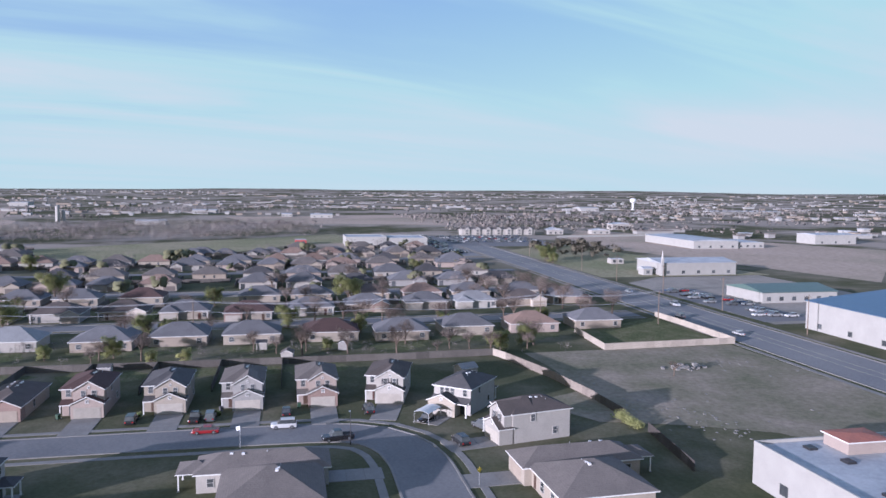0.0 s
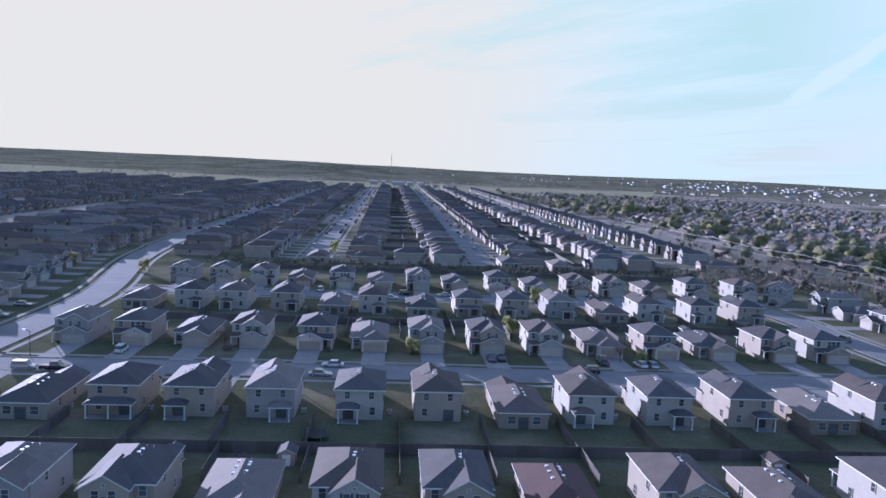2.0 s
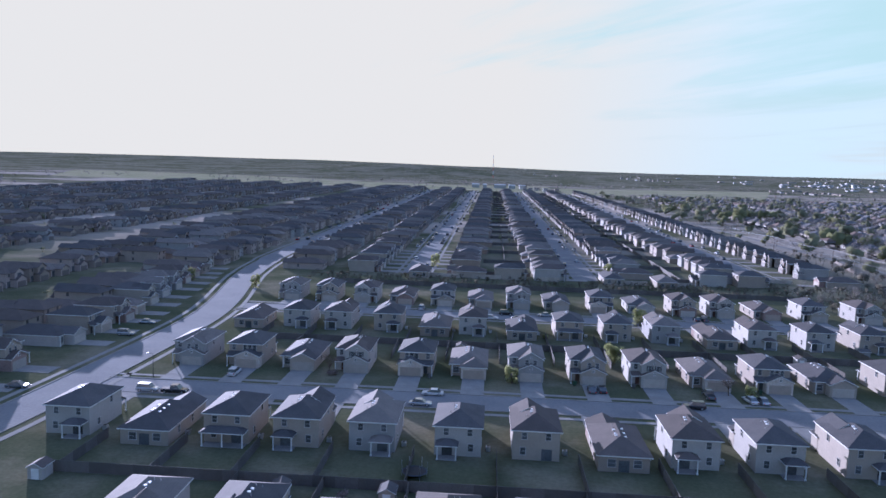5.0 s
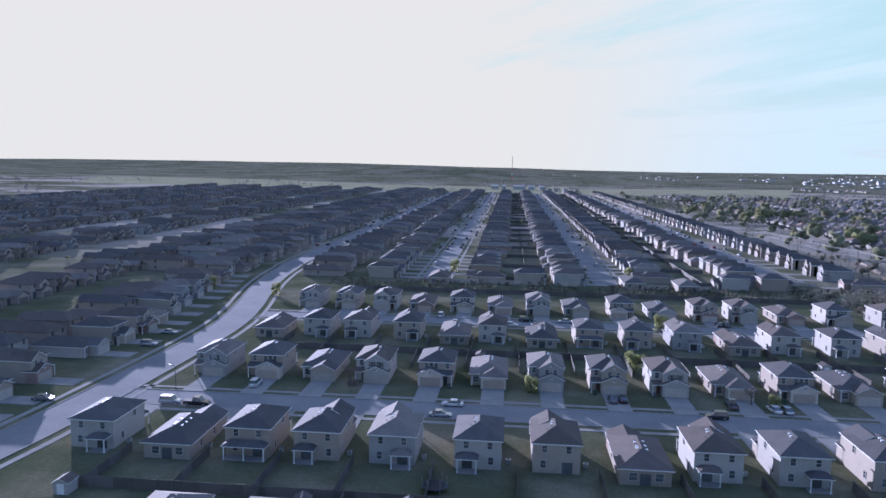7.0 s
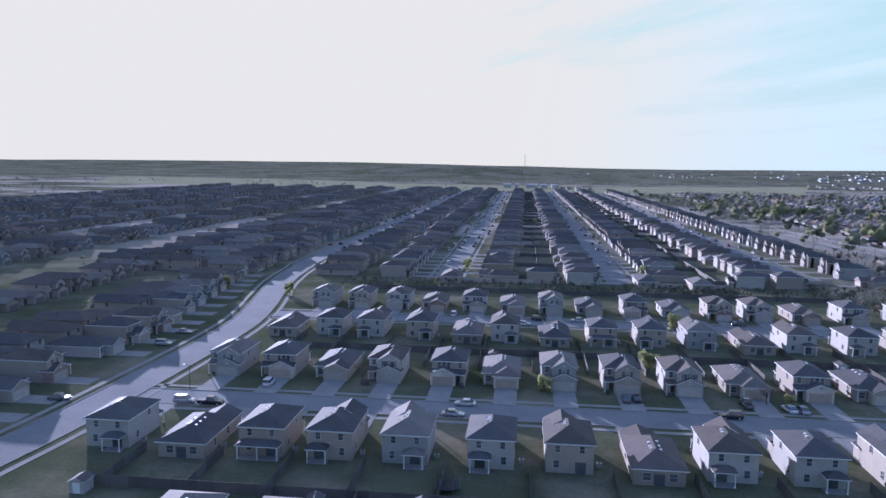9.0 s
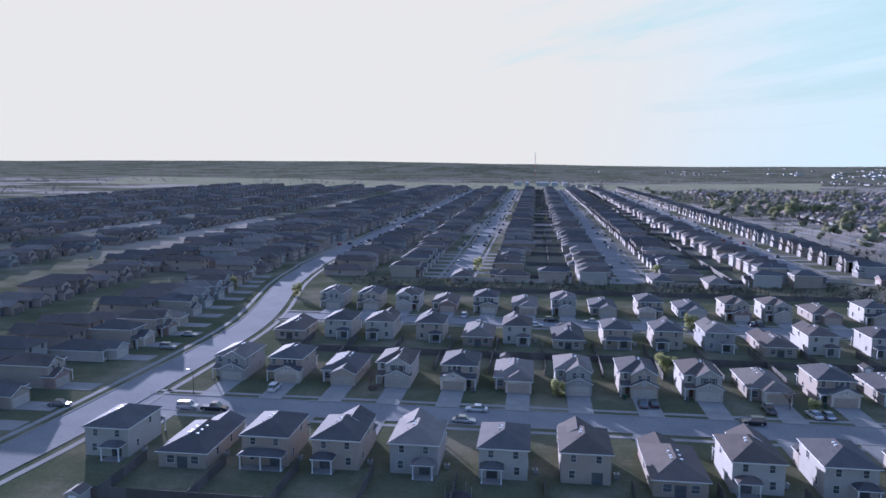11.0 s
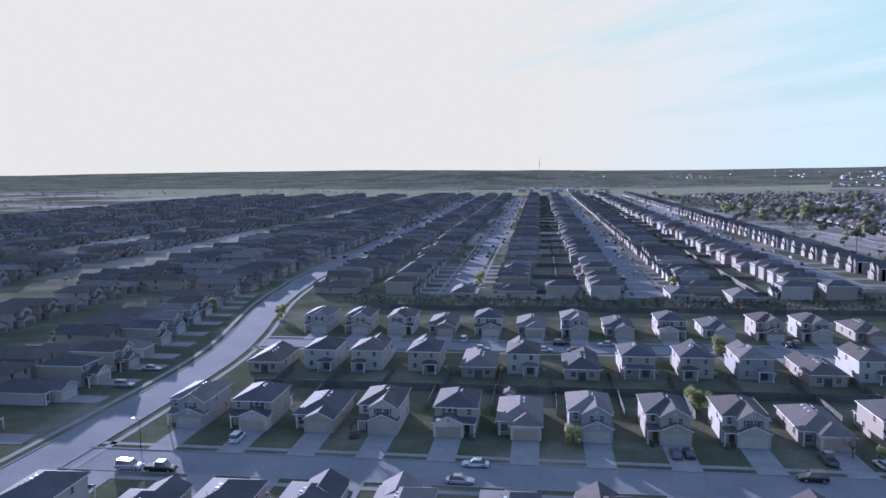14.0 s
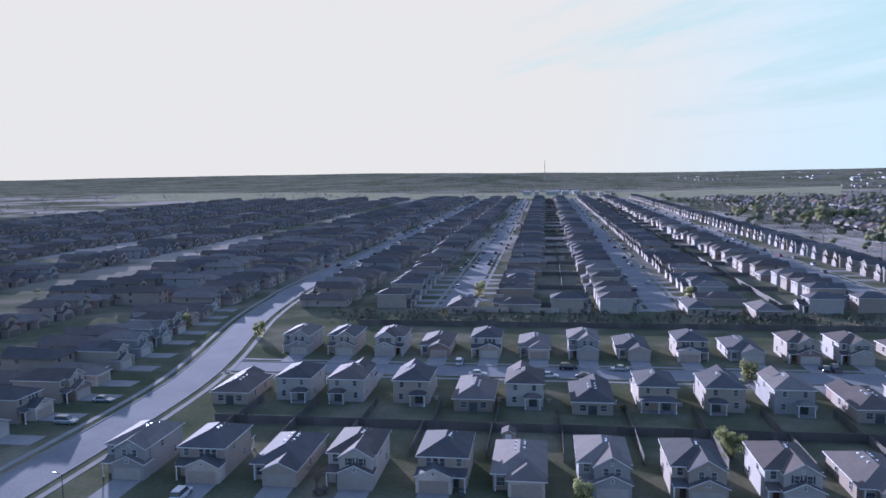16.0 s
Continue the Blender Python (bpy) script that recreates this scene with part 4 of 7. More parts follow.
def fence(p, q, mat_=None, h=1.85, length=3.6, label="weathered brown wooden privacy fence"):
    p, q = Vector((*p, 0)), Vector((*q, 0))
    n = max(1, round((q - p).length / length))
    k = (q - p).length / (n * length)
    f = empty("fence", label, "fence", "yard fences")
    f.matrix_basis = pose(p.x, p.y, 0, 0, 0, math.degrees(math.atan2(q.y - p.y, q.x - p.x)))
    me = panel_mesh(mat_ or FENCE_WOOD, length, h)
    for i in range(n):
        part_of("fence_panel", me, f, pose(i * length * k, 0, 0) @ Matrix.Diagonal((k, 1, 1, 1)))
    return f


def shed(x, y, turn=0, w=2.4, d=2.8, roof="grey", wall="grey", label="small garden shed with a gabled roof"):
    s = empty("garden_shed", label, "shed")
    bm = bmesh.new()
    prism(bm, -w / 2, w / 2, -d / 2, d / 2, 0, 1.9, 1.9 + w * 0.25)
    part("wall", bm, WALLS[wall], s)
    bm = bmesh.new()
    gable_roof(bm, -w / 2, w / 2, -d / 2, d / 2 + 0.2, 1.87, 0.5, 0.2, 0.1)
    part("roof", bm, [ROOFS[roof], WHITE_TRIM], s)
    bm = bmesh.new()
    box(bm, -0.6, 0.6, -d / 2 - 0.04, -d / 2 + 0.02, 0.05, 1.75)
    part("door", bm, WHITE_TRIM, s)
    s.matrix_basis = pose(x, y, 0, 0, 0, turn)
    return s

# ---- ground and distance ----
def ground_height(x, y):
    r = math.hypot(x, y)
    k = min(max((r - 2300) / 2500, 0), 1)
    roll_ = noise.noise(Vector((x / 1300, y / 1300, 3.1))) * 14 + noise.noise(Vector((x / 420, y / 420, 7.7))) * 4
    mound = 34 * math.exp(-(((x + 330) / 420) ** 2) - ((y - 3000) / 330) ** 2)
    ridge = 16 * math.exp(-(((x + 700) / 1300) ** 2) - ((y - 4350) / 520) ** 2)
    return k * k * (3 - 2 * k) * (34 + roll_) + mound + ridge


def build_ground():
    radii = [0, 60, 120, 200, 300, 450, 650, 900, 1250, 1700, 2300, 2500, 2700, 2850, 3000, 3150, 3300, 3600, 3900, 4150, 4400, 4650, 4850]
    n = 180
    bm = bmesh.new()
    rings = []
    for r in radii[1:]:
        rings.append([bm.verts.new((r * math.cos(math.tau * i / n), r * math.sin(math.tau * i / n), ground_height(r * math.cos(math.tau * i / n), r * math.sin(math.tau * i / n)))) for i in range(n)])
    c = bm.verts.new((0, 0, 0))
    for i in range(n):
        bm.faces.new((c, rings[0][i], rings[0][(i + 1) % n]))
        for a, b in zip(rings, rings[1:]):
            bm.faces.new((a[i], b[i], b[(i + 1) % n], a[(i + 1) % n]))
    me = to_mesh("ground", bm, GRASS)
    for p in me.polygons:
        p.use_smooth = True
    tagged(new("ground", me), "flat grassy ground reaching low hills on the horizon", "ground", "", "structure")


build_ground()
polygon("field", [(140, 1395), (520, 1460), (760, 2100), (150, 1760)], 0.05, MEADOW_PALE, "wide dry tan field beyond the houses")
polygon("field", [(-900, 1480), (130, 1440), (140, 1900), (-1200, 2100)], 0.05, MEADOW_PALE, "pale open pasture beyond the streets")
polygon("field", [(690, 560), (1036, 815), (1635, 560), (1067, 382), (1013, 348), (827, 299)], 0.05, FIELD_DRY, "wide dry tan field among trees")
polygon("field", [(452, 162), (560, 190), (725, -30), (610, -42), (585, 10), (470, 90)], 0.05, MEADOW_PALE, "mown green strip beside the old houses")
polygon("field", [(315, -275), (592, -212), (780, -300), (485, -440)], 0.05, FIELD_DRY, "bare tan field beside the works")
polygon("field", [(880, -250), (1290, -240), (1150, 110), (950, 60)], 0.05, FIELD_DRY, "brown fallow field near the town")
# Corner cut away: darker grass there also stands for a house's cast shadow.
polygon("field", [(131, -46), (146, -37), (153, -52), (175, -51.5), (191, -50), (192, -113), (138, -115), (100, -115), (104, -86), (119, -76), (126, -62)], 0.05, FIELD_GREEN, "rough vacant grass lot beside the road")

polygon("field", [(353, -144), (520, -144), (585, -208), (353, -240)], 0.03, MEADOW_PALE, "rough dry grass beside the halls")
polygon("lawn", [(194, -113), (238, -112), (217, -77), (193, -76)], 0.055, LAWN, "green lawn inside a pale fence", category="lawn")

# ---- streets ----
STREET_T = [(110, 257.3), (121, 256.4), (129.5, 250), (133, 238), (133.2, 200), (133.8, 120), (134.3, 60), (134.3, 20), (133, 2), (127, -5.5), (118, -8.2), (104, -8.6), (60, -8.6), (-60, -8.6)]
street(STREET_T, 4.9, z=0.032)
street([(134, 364), (134, 700), (134, 1430)], 4.9)
STREET_W = [(-97, 20), (-91, 110), (-87.6, 145), (-86.2, 180), (-85.6, 215), (-86.6, 242), (-90.5, 268), (-96, 295), (-101.5, 325), (-105.5, 365), (-108, 430), (-108, 820), (-108, 1430)]
street(STREET_W, 5.0, z=0.026)
for yc in (79.0, 166.0, 257.3):
    street([(-81.4 if yc > 200 else -82.0, yc), (20, yc), (112.0 if yc > 200 else 129.2, yc)], 4.8)
for xc in (-31.5, 46.5, -185.0, -262.0, -339.0, -416.0):
    street([(xc, 346), (xc, 1430)], 5.2)
street([(246, -110), (247, 60), (249, 330)], 4.8)
street([(318, -110), (319, 60), (321, 330)], 4.8)
main_line = smooth_line([(40, -128.5), (400, -128.5), (590, -128.5)])
strip("road", main_line, -10.5, 10.5, 0.03, ASPHALT_DARK, "broad dark asphalt main road", category="road")
for s_ in (-1, 1):
    lo_, hi_ = sorted((s_ * 10.5, s_ * 10.9))
    strip("kerb", main_line, lo_, hi_, 0.14, CONCRETE, "pale concrete kerb along the main road", 0.2, category="kerb")
    lo_, hi_ = sorted((s_ * 12.5, s_ * 14.0))
    strip("pavement", main_line, lo_, hi_, 0.06, CONCRETE, "pale concrete pavement beside the main road", 0.1, category="pavement")
LINE_PAINT = surface("road_paint", [(0.6, 0.55, 0.35)], 0.7, 0.5, 3, 0.2, where="world")
for o_ in (-1.9, 1.9):
    strip("lane_line", main_line, o_ - 0.08, o_ + 0.08, 0.036, LINE_PAINT, "worn painted lane line", category="road marking")

# ---- the rows of houses ----
def drive(x, y, turn, reach, width=5.2):
    """A driveway from the garage front to the kerb; reach: its length."""
    bm = bmesh.new()
    for k in range(3):
        y0, y1 = -reach * k / 3, -reach * (k + 1) / 3 + 0.04
        box(bm, -width / 2, width / 2, y1, y0, -0.04, 0.075)
    ob = new("driveway", to_mesh("driveway", bm, CONCRETE))
    ob.matrix_basis = pose(x, y, 0, 0, 0, turn)
    tagged(ob, "pale concrete driveway from garage to street", "driveway", "driveways", "structure")


def lot(kind, i, s, full, x, y, turn, reach=11.5):
    """A house whose garage front is centred near (x, y), with its driveway."""
    w = W_ONE if kind == "one" else W_TWO
    gx = s * (w / 2 - 2.95)
    place_house(kind, i, s, full, x, y, turn)
    p = pose(x, y, 0, 0, 0, turn) @ Vector((gx, 0, 0))
    drive(p.x, p.y, turn, reach)


# Row A, backs to the camera, fronts to the street at y = 166.
ROW_A = [(-71.5, 2, 5, 1), (-56, 1, 1, -1), (-42.5, 2, 2, 1), (-30, 2, 0, -1), (-16.5, 2, 3, 1), (-1.5, 2, 5, -1), (12, 2, 4, 1), (26.5, 1, 0, 1), (39, 2, 1, -1), (53, 2, 5, 1), (68, 2, 0, 1), (81.5, 1, 2, -1), (95, 2, 1, 1), (109, 2, 4, -1)]
for x_, k_, i_, s_ in ROW_A:
    lot("two" if k_ == 2 else "one", i_, s_, True, x_, 150.6, 180, 10.5)
# Row B, fronts to the same street.
ROW_B = [(-68.5, 2, 3, 1), (-55, 2, 2, 1), (-41.5, 1, 1, 1), (-28.5, 2, 1, 1), (-14.5, 2, 2, -1), (-0.5, 1, 2, 1), (13.0, 2, 3, 1), (27.5, 2, 0, 1), (41.5, 2, 1, 1), (56, 1, 2, 1), (70, 2, 2, 1), (84, 1, 1, 1), (99.5, 2, 0, 1), (113, 2, 5, 1)]
for x_, k_, i_, s_ in ROW_B:
    w_ = W_TWO if k_ == 2 else W_ONE
    lot("two" if k_ == 2 else "one", i_, s_, True, x_ - s_ * (w_ / 2 - 2.95) * 0.6, 183.0, 0, 12.0)
# Row C, backs to row B, and row D beyond its street.
ROW_C = [(-68, 1, 0, 1), (-54.5, 2, 5, 1), (-42, 2, 1, -1), (-27, 2, 0, 1), (-12.5, 1, 2, 1), (-1.5, 2, 1, 1), (13, 1, 1, -1), (27, 2, 2, 1), (41, 2, 0, -1), (55, 2, 3, 1), (70, 1, 0, 1), (82.5, 2, 1, 1), (99, 2, 5, -1), (114, 2, 0, 1)]
for x_, k_, i_, s_ in ROW_C:
    lot("two" if k_ == 2 else "one", i_, s_, True, x_, 243.4 if k_ == 2 else 242.0, 180, 9.0)
ROW_D = [(-68.5, 2, 3, 1), (-55, 2, 0, 1), (-41, 2, 1, -1), (-28, 1, 0, 1), (-13.5, 2, 5, 1), (0, 1, 2, 1), (13.5, 2, 3, 1), (27, 1, 1, 1), (42.5, 2, 2, -1), (56.5, 1, 3, 1), (71, 2, 4, 1), (84, 2, 1, 1), (99.5, 1, 0, 1), (115.3, 2, 5, 1), (133.5, 2, 1, 1)]
for x_, k_, i_, s_ in ROW_D:
    lot("two" if k_ == 2 else "one", i_, s_, True, x_, 271.0, 0, 8.9)
lot("two", 3, 1, True, 142.5, 269.5, -40, 9.0)
# Row Z, nearest, fronts to the street at y = 79; two houses south of that street.
ROW_Z = [(-42, 2, 3, 1), (-28, 2, 0, -1), (-15, 1, 2, 1), (-1.5, 2, 1, 1), (12, 2, 0, 1), (25.5, 1, 5, 1), (41, 2, 4, 1), (56, 1, 0, -1), (71.5, 2, 5, 1), (85, 2, 7, 1), (99.5, 2, 1, 1), (114, 2, 6, 1)]
for x_, k_, i_, s_ in ROW_Z:
    lot("two" if k_ == 2 else "one", i_, s_, True, x_, 95.5 if k_ == 2 else 94.0, 0, 11.5)
for x_, k_, i_, s_ in ((110.5, 2, 5, 1), (96, 1, 3, -1), (82, 2, 0, 1)):
    lot("two" if k_ == 2 else "one", i_, s_, True, x_, 66.5, 180, 7.7)
corner_house("warm", "white", 1).matrix_basis = pose(113.4, 6.6, 0)
drive(112.9, 6.6, 0, 8.6, 4.6)
corner_house("warm", "cream", -1).matrix_basis = pose(107.5, -22.0, 0, 0, 0, 182)
# Row east of the collector street, fronts at x = 150.
ROW_T = [(5.5, 2, 6, 1), (20.3, 2, 3, 1), (35, 2, 0, 1), (50, 2, 8, 1), (64.8, 1, 0, 1), (79.8, 2, 3, 1), (97.5, 2, 0, -1), (110, 1, 2, -1), (124.5, 2, 2, -1), (139, 2, 1, -1), (153.5, 2, 6, -1), (168, 2, 5, -1), (182.5, 2, 0, -1), (225, 2, 5, -1), (239.5, 1, 3, -1), (254.5, 2, 3, -1)]
for y_, k_, i_, s_ in ROW_T:
    w_ = W_TWO if k_ == 2 else W_ONE
    lot("two" if k_ == 2 else "one", i_, s_, True, 150.0, y_ + 1.35, -90, 10.8)
# Houses round the bend.
for kind_, i_, s_, x_, y_, a_ in (("two", 1, 1, 150.25, -6.7, 255), ("two", 5, -1, 139.5, -17.6, 231), ("two", 1, 1, 125.5, -22.5, 191)):
    place_house(kind_, i_, s_, True, x_, y_, a_)
for p_, a_, r_ in (((149.9, -8.0), 255, 11.0), ((140.35, -16.55), 231, 6.0), ((124.2, -22.8), 191, 9.0), ((107.5, -22.0), 182, 8.6)):
    drive(p_[0], p_[1], a_, r_)

rng = random.Random(21)
COLUMNS = [(-47.0, 90, 350), (-16.0, -90, 344), (37.0, 90, 344), (60.0, -90, 360), (118.0, 90, 358), (152.0, -90, 383)]
far_houses, tall_houses = [], []
for xf, turn_, y_ in COLUMNS:
    y_ += rng.uniform(-1, 1)
    while y_ < 1425:
        two = rng.random() < 0.72
        kind_, i_, s_ = ("two", rng.randrange(8)) if two else ("one", rng.choice((0, 1, 2, 3, 0))), 0, rng.choice((-1, 1))
        if xf > 150 and y_ < 470:
            lot("tall", rng.randrange(4), s_, False, xf, y_, turn_, 11.0)
        elif xf > 150:
            tall_houses.append((xf + rng.uniform(-0.6, 0.6), y_, turn_, True))
        elif y_ < 435:
            lot(kind_[0], kind_[1], s_, False, xf, y_, turn_, 9.8)
        else:
            far_houses.append((xf + rng.uniform(-0.6, 0.6), y_, turn_, two))
        y_ += (16.8 if xf > 150 else 13.7) + (0.0 if rng.random() < 0.95 else 8.0)
# West of the collector street, and the long rows behind them.
for xf, turn_, y0_ in ((-107.0, 90, 60), (-92.0, -90, 352), (-124.0, 90, 352), (-140.0, -90, 60), (-170.0, 90, 60), (-201.0, -90, 352), (-170.0, -90, 352), (-246.0, 90, 90), (-278.0, -90, 90), (-323.0, 90, 110), (-355.0, -90, 110), (-400.0, 90, 130), (-432.0, -90, 130), (-480.0, 90, 150), (-520.0, -90, 150), (-570.0, 90, 150)):
    y_ = y0_ + rng.uniform(-3, 3)
    while y_ < 1425:
        two = rng.random() < 0.65
        dx = 2.0 - max(0.0, y_ - 225) * 0.16
        if xf == -107.0 and y_ < 340:
            lot("two" if two else "one", rng.randrange(5), rng.choice((-1, 1)), False, xf + dx, y_, turn_, 8.5)
        elif not (xf == -107.0):
            far_houses.append((xf, y_, turn_, two))
        y_ += 14.0 + (0.0 if rng.random() < 0.93 else 9.0)

# ---- older single-storey houses to the east ----
ROW_OLD_BACK = [(227, 148, 4), (226, 127, 2), (226, 106, 6), (227, 86.5, 5), (224, 62, 0), (228, 43, 0), (228, 23, 1), (228, 0.5, 3), (226, -20, 0), (231, -41, 1), (232, -62.5, 4), (235, -85, 0)]
for x_, y_, i_ in ROW_OLD_BACK:
    place_house("old", i_, 1 if i_ % 2 else -1, False, x_, y_, 90)
ROW_OLD_FRONT = [(256, 148, 2), (258, 128, 0), (257, 108, 4), (257, 87, 2), (259, 67, 6), (257, 47, 1), (252, 26, 3), (259, 5, 1), (264, -15, 0), (266, -37, 1), (266, -56, 5), (268, -76, 6), (272, -96, 0)]
for x_, y_, i_ in ROW_OLD_FRONT:
    place_house("old", i_, -1 if i_ % 2 else 1, False, x_, y_, -90)
for kind_, i_, s_, x_, y_, a_ in (("one", 0, 1, -28, 351, 180), ("one", 1, 1, 57, 353, 180), ("one", 2, -1, 79, 349, 180), ("one", 0, -1, 152, 357, -90)):
    lot(kind_, i_, s_, False, x_, y_, a_, 8)
for kind_, i_, s_, x_, y_, a_ in (("two", 0, 1, 19.5, 343, 90), ("two", 5, -1, 93, 347, -90), ("two", 2, 1, 127, 349, 90)):
    place_house(kind_, i_, s_, False, x_, y_, a_)


def inside(p, poly):
    x, y = p
    odd = False
    for (x0, y0), (x1, y1) in zip(poly, poly[1:] + poly[:1]):
        if (y0 > y) != (y1 > y) and x < x0 + (y - y0) * (x1 - x0) / (y1 - y0):
            odd = not odd
    return odd


KEEP_CLEAR = [
    [(690, 560), (1036, 815), (1635, 560), (1067, 382), (1013, 348), (827, 299)],
    [(452, 162), (560, 190), (725, -30), (610, -42), (585, 10), (470, 90)],
    [(315, -275), (592, -212), (780, -300), (485, -440)],
    [(880, -250), (1290, -240), (1150, 110), (950, 60)],
    [(140, 1395), (520, 1460), (760, 2100), (150, 1760)],
]
old_far, near_old = [], []
OLD_STREETS = ((306, 331, 318.5), (372, 398, 385), (440, 468, 454), (512, 540, 526), (590, 620, 605), (670, 700, 685))


def sway(mid, y):
    return 0.0 if mid < 320 else 11 * math.sin(y / 170 + mid)


for xa, xb, mid in OLD_STREETS:
    for xf, turn_ in ((xa, 90), (xb, -90)):
        y_ = -85.0 + rng.uniform(0, 8)
        while y_ < 1350:
            x_ = xf + sway(mid, y_)
            clear = any(inside((x_, y_), q) for q in KEEP_CLEAR) or (x_ > 560 and y_ < 250) or x_ > 715
            if not clear and rng.random() < 0.9:
                (near_old if xf == 306 and y_ < 200 else old_far).append((x_, y_, turn_ + math.degrees(math.atan(-11 / 170 * math.cos(y_ / 170 + mid))) * (mid > 320), False))
            y_ += 20.5 + rng.uniform(-2, 3)
    y0_, y1_ = (330, 1350) if mid < 320 else (-110, 1350) if mid < 480 else (20, 1350) if mid < 560 else (200, 560)
    line_ = [Vector((mid + sway(mid, y), y, 0)) for y in range(y0_, y1_, 12)]
    strip("road", line_, -4.4, 4.4, 0.02, ASPHALT, "worn asphalt street among the old houses", category="road")
strip("track", [Vector((x, y, 0)) for x, y in ((232, 196), (224, 260), (217, 330), (213, 400), (209, 470), (205, 560), (200, 700), (190, 1000), (182, 1380))], -1.6, 1.6, 0.03, CONCRETE, "pale worn track beside the wires", category="track")
for xf, turn_ in ((254, 90), (281, -90)):
    y_ = 205.0
    while y_ < 1380:
        old_far.append((xf + (y_ - 170) * 0.03 + rng.uniform(-3, 3), y_, turn_, False))
        y_ += 20.5 + rng.uniform(-2, 3)


for k, (x_, y_, a_, _) in enumerate(near_old):
    place_house("old", (1, 0, 4, 6, 0, 1, 3)[k % 7], 1 if k % 2 else -1, False, x_, y_, a_)


def lawns(spots):
    """Patches of mown lawn behind and before the old houses."""
    r = random.Random(71)
    bm = bmesh.new()
    for x, y, side in spots:
        for _ in range(2):
            cx, cy, a, b = x + side * r.uniform(13, 21), y + r.uniform(-5, 5), r.uniform(3, 6), r.uniform(3.5, 8)
            ring = []
            for k in range(11):
                t = math.tau * k / 11
                ring.append(bm.verts.new((cx + a * math.cos(t) * r.uniform(0.75, 1.2), cy + b * math.sin(t) * r.uniform(0.75, 1.2), 0.012 + 0.004 * r.random())))
            bm.faces.new(ring)
    tagged(new("lawns", to_mesh("lawns", bm, LAWN)), "greener lawn patches in the old yards", "lawn", "", "stuff")


lawns([(x, y, -1) for x, y, _ in ROW_OLD_BACK] + [(x, y, 1) for x, y, _ in ROW_OLD_FRONT] + [(189, r_[0], -0.35) for r_ in ROW_T[:14]])


def yard_bits(spots):
    """Board fences, driveways and small sheds belonging to houses past counting."""
    r = random.Random(61)
    fences, drives, sheds = bmesh.new(), bmesh.new(), bmesh.new()
    for x, y, turn, _ in spots:
        m = pose(x, y, 0, 0, 0, turn)
        for bm, b in ((fences, (-10.2, -10.1, 6, 24, 0, 1.8)), (fences, (-10.1, 10.1, 24, 24.1, 0, 1.8)), (drives, (3.0, 7.6, -8.5, 0.2, -0.05, 0.06)), (sheds, None)):
            if bm is sheds:
                if r.random() > 0.4:
                    continue
                xs, ys = r.uniform(-8, 6), r.uniform(17, 21)
                b = (xs, xs + 2.6, ys, ys + 2.4, 0, 2.3)
            for v in box(bm, *b, 0, False):
                v.co = m @ v.co
    for name, bm, mat_, label in (("yard_fences", fences, FENCE_WOOD, "brown board fences round the old back yards"), ("driveways", drives, CONCRETE, "pale concrete driveways of the old houses"), ("garden_sheds", sheds, WALLS["tan"], "small plain sheds in the old back yards")):
        tagged(new(name, to_mesh(name, bm, mat_)), label, name.replace("_", " "), "", "stuff")


yard_bits(old_far + near_old)


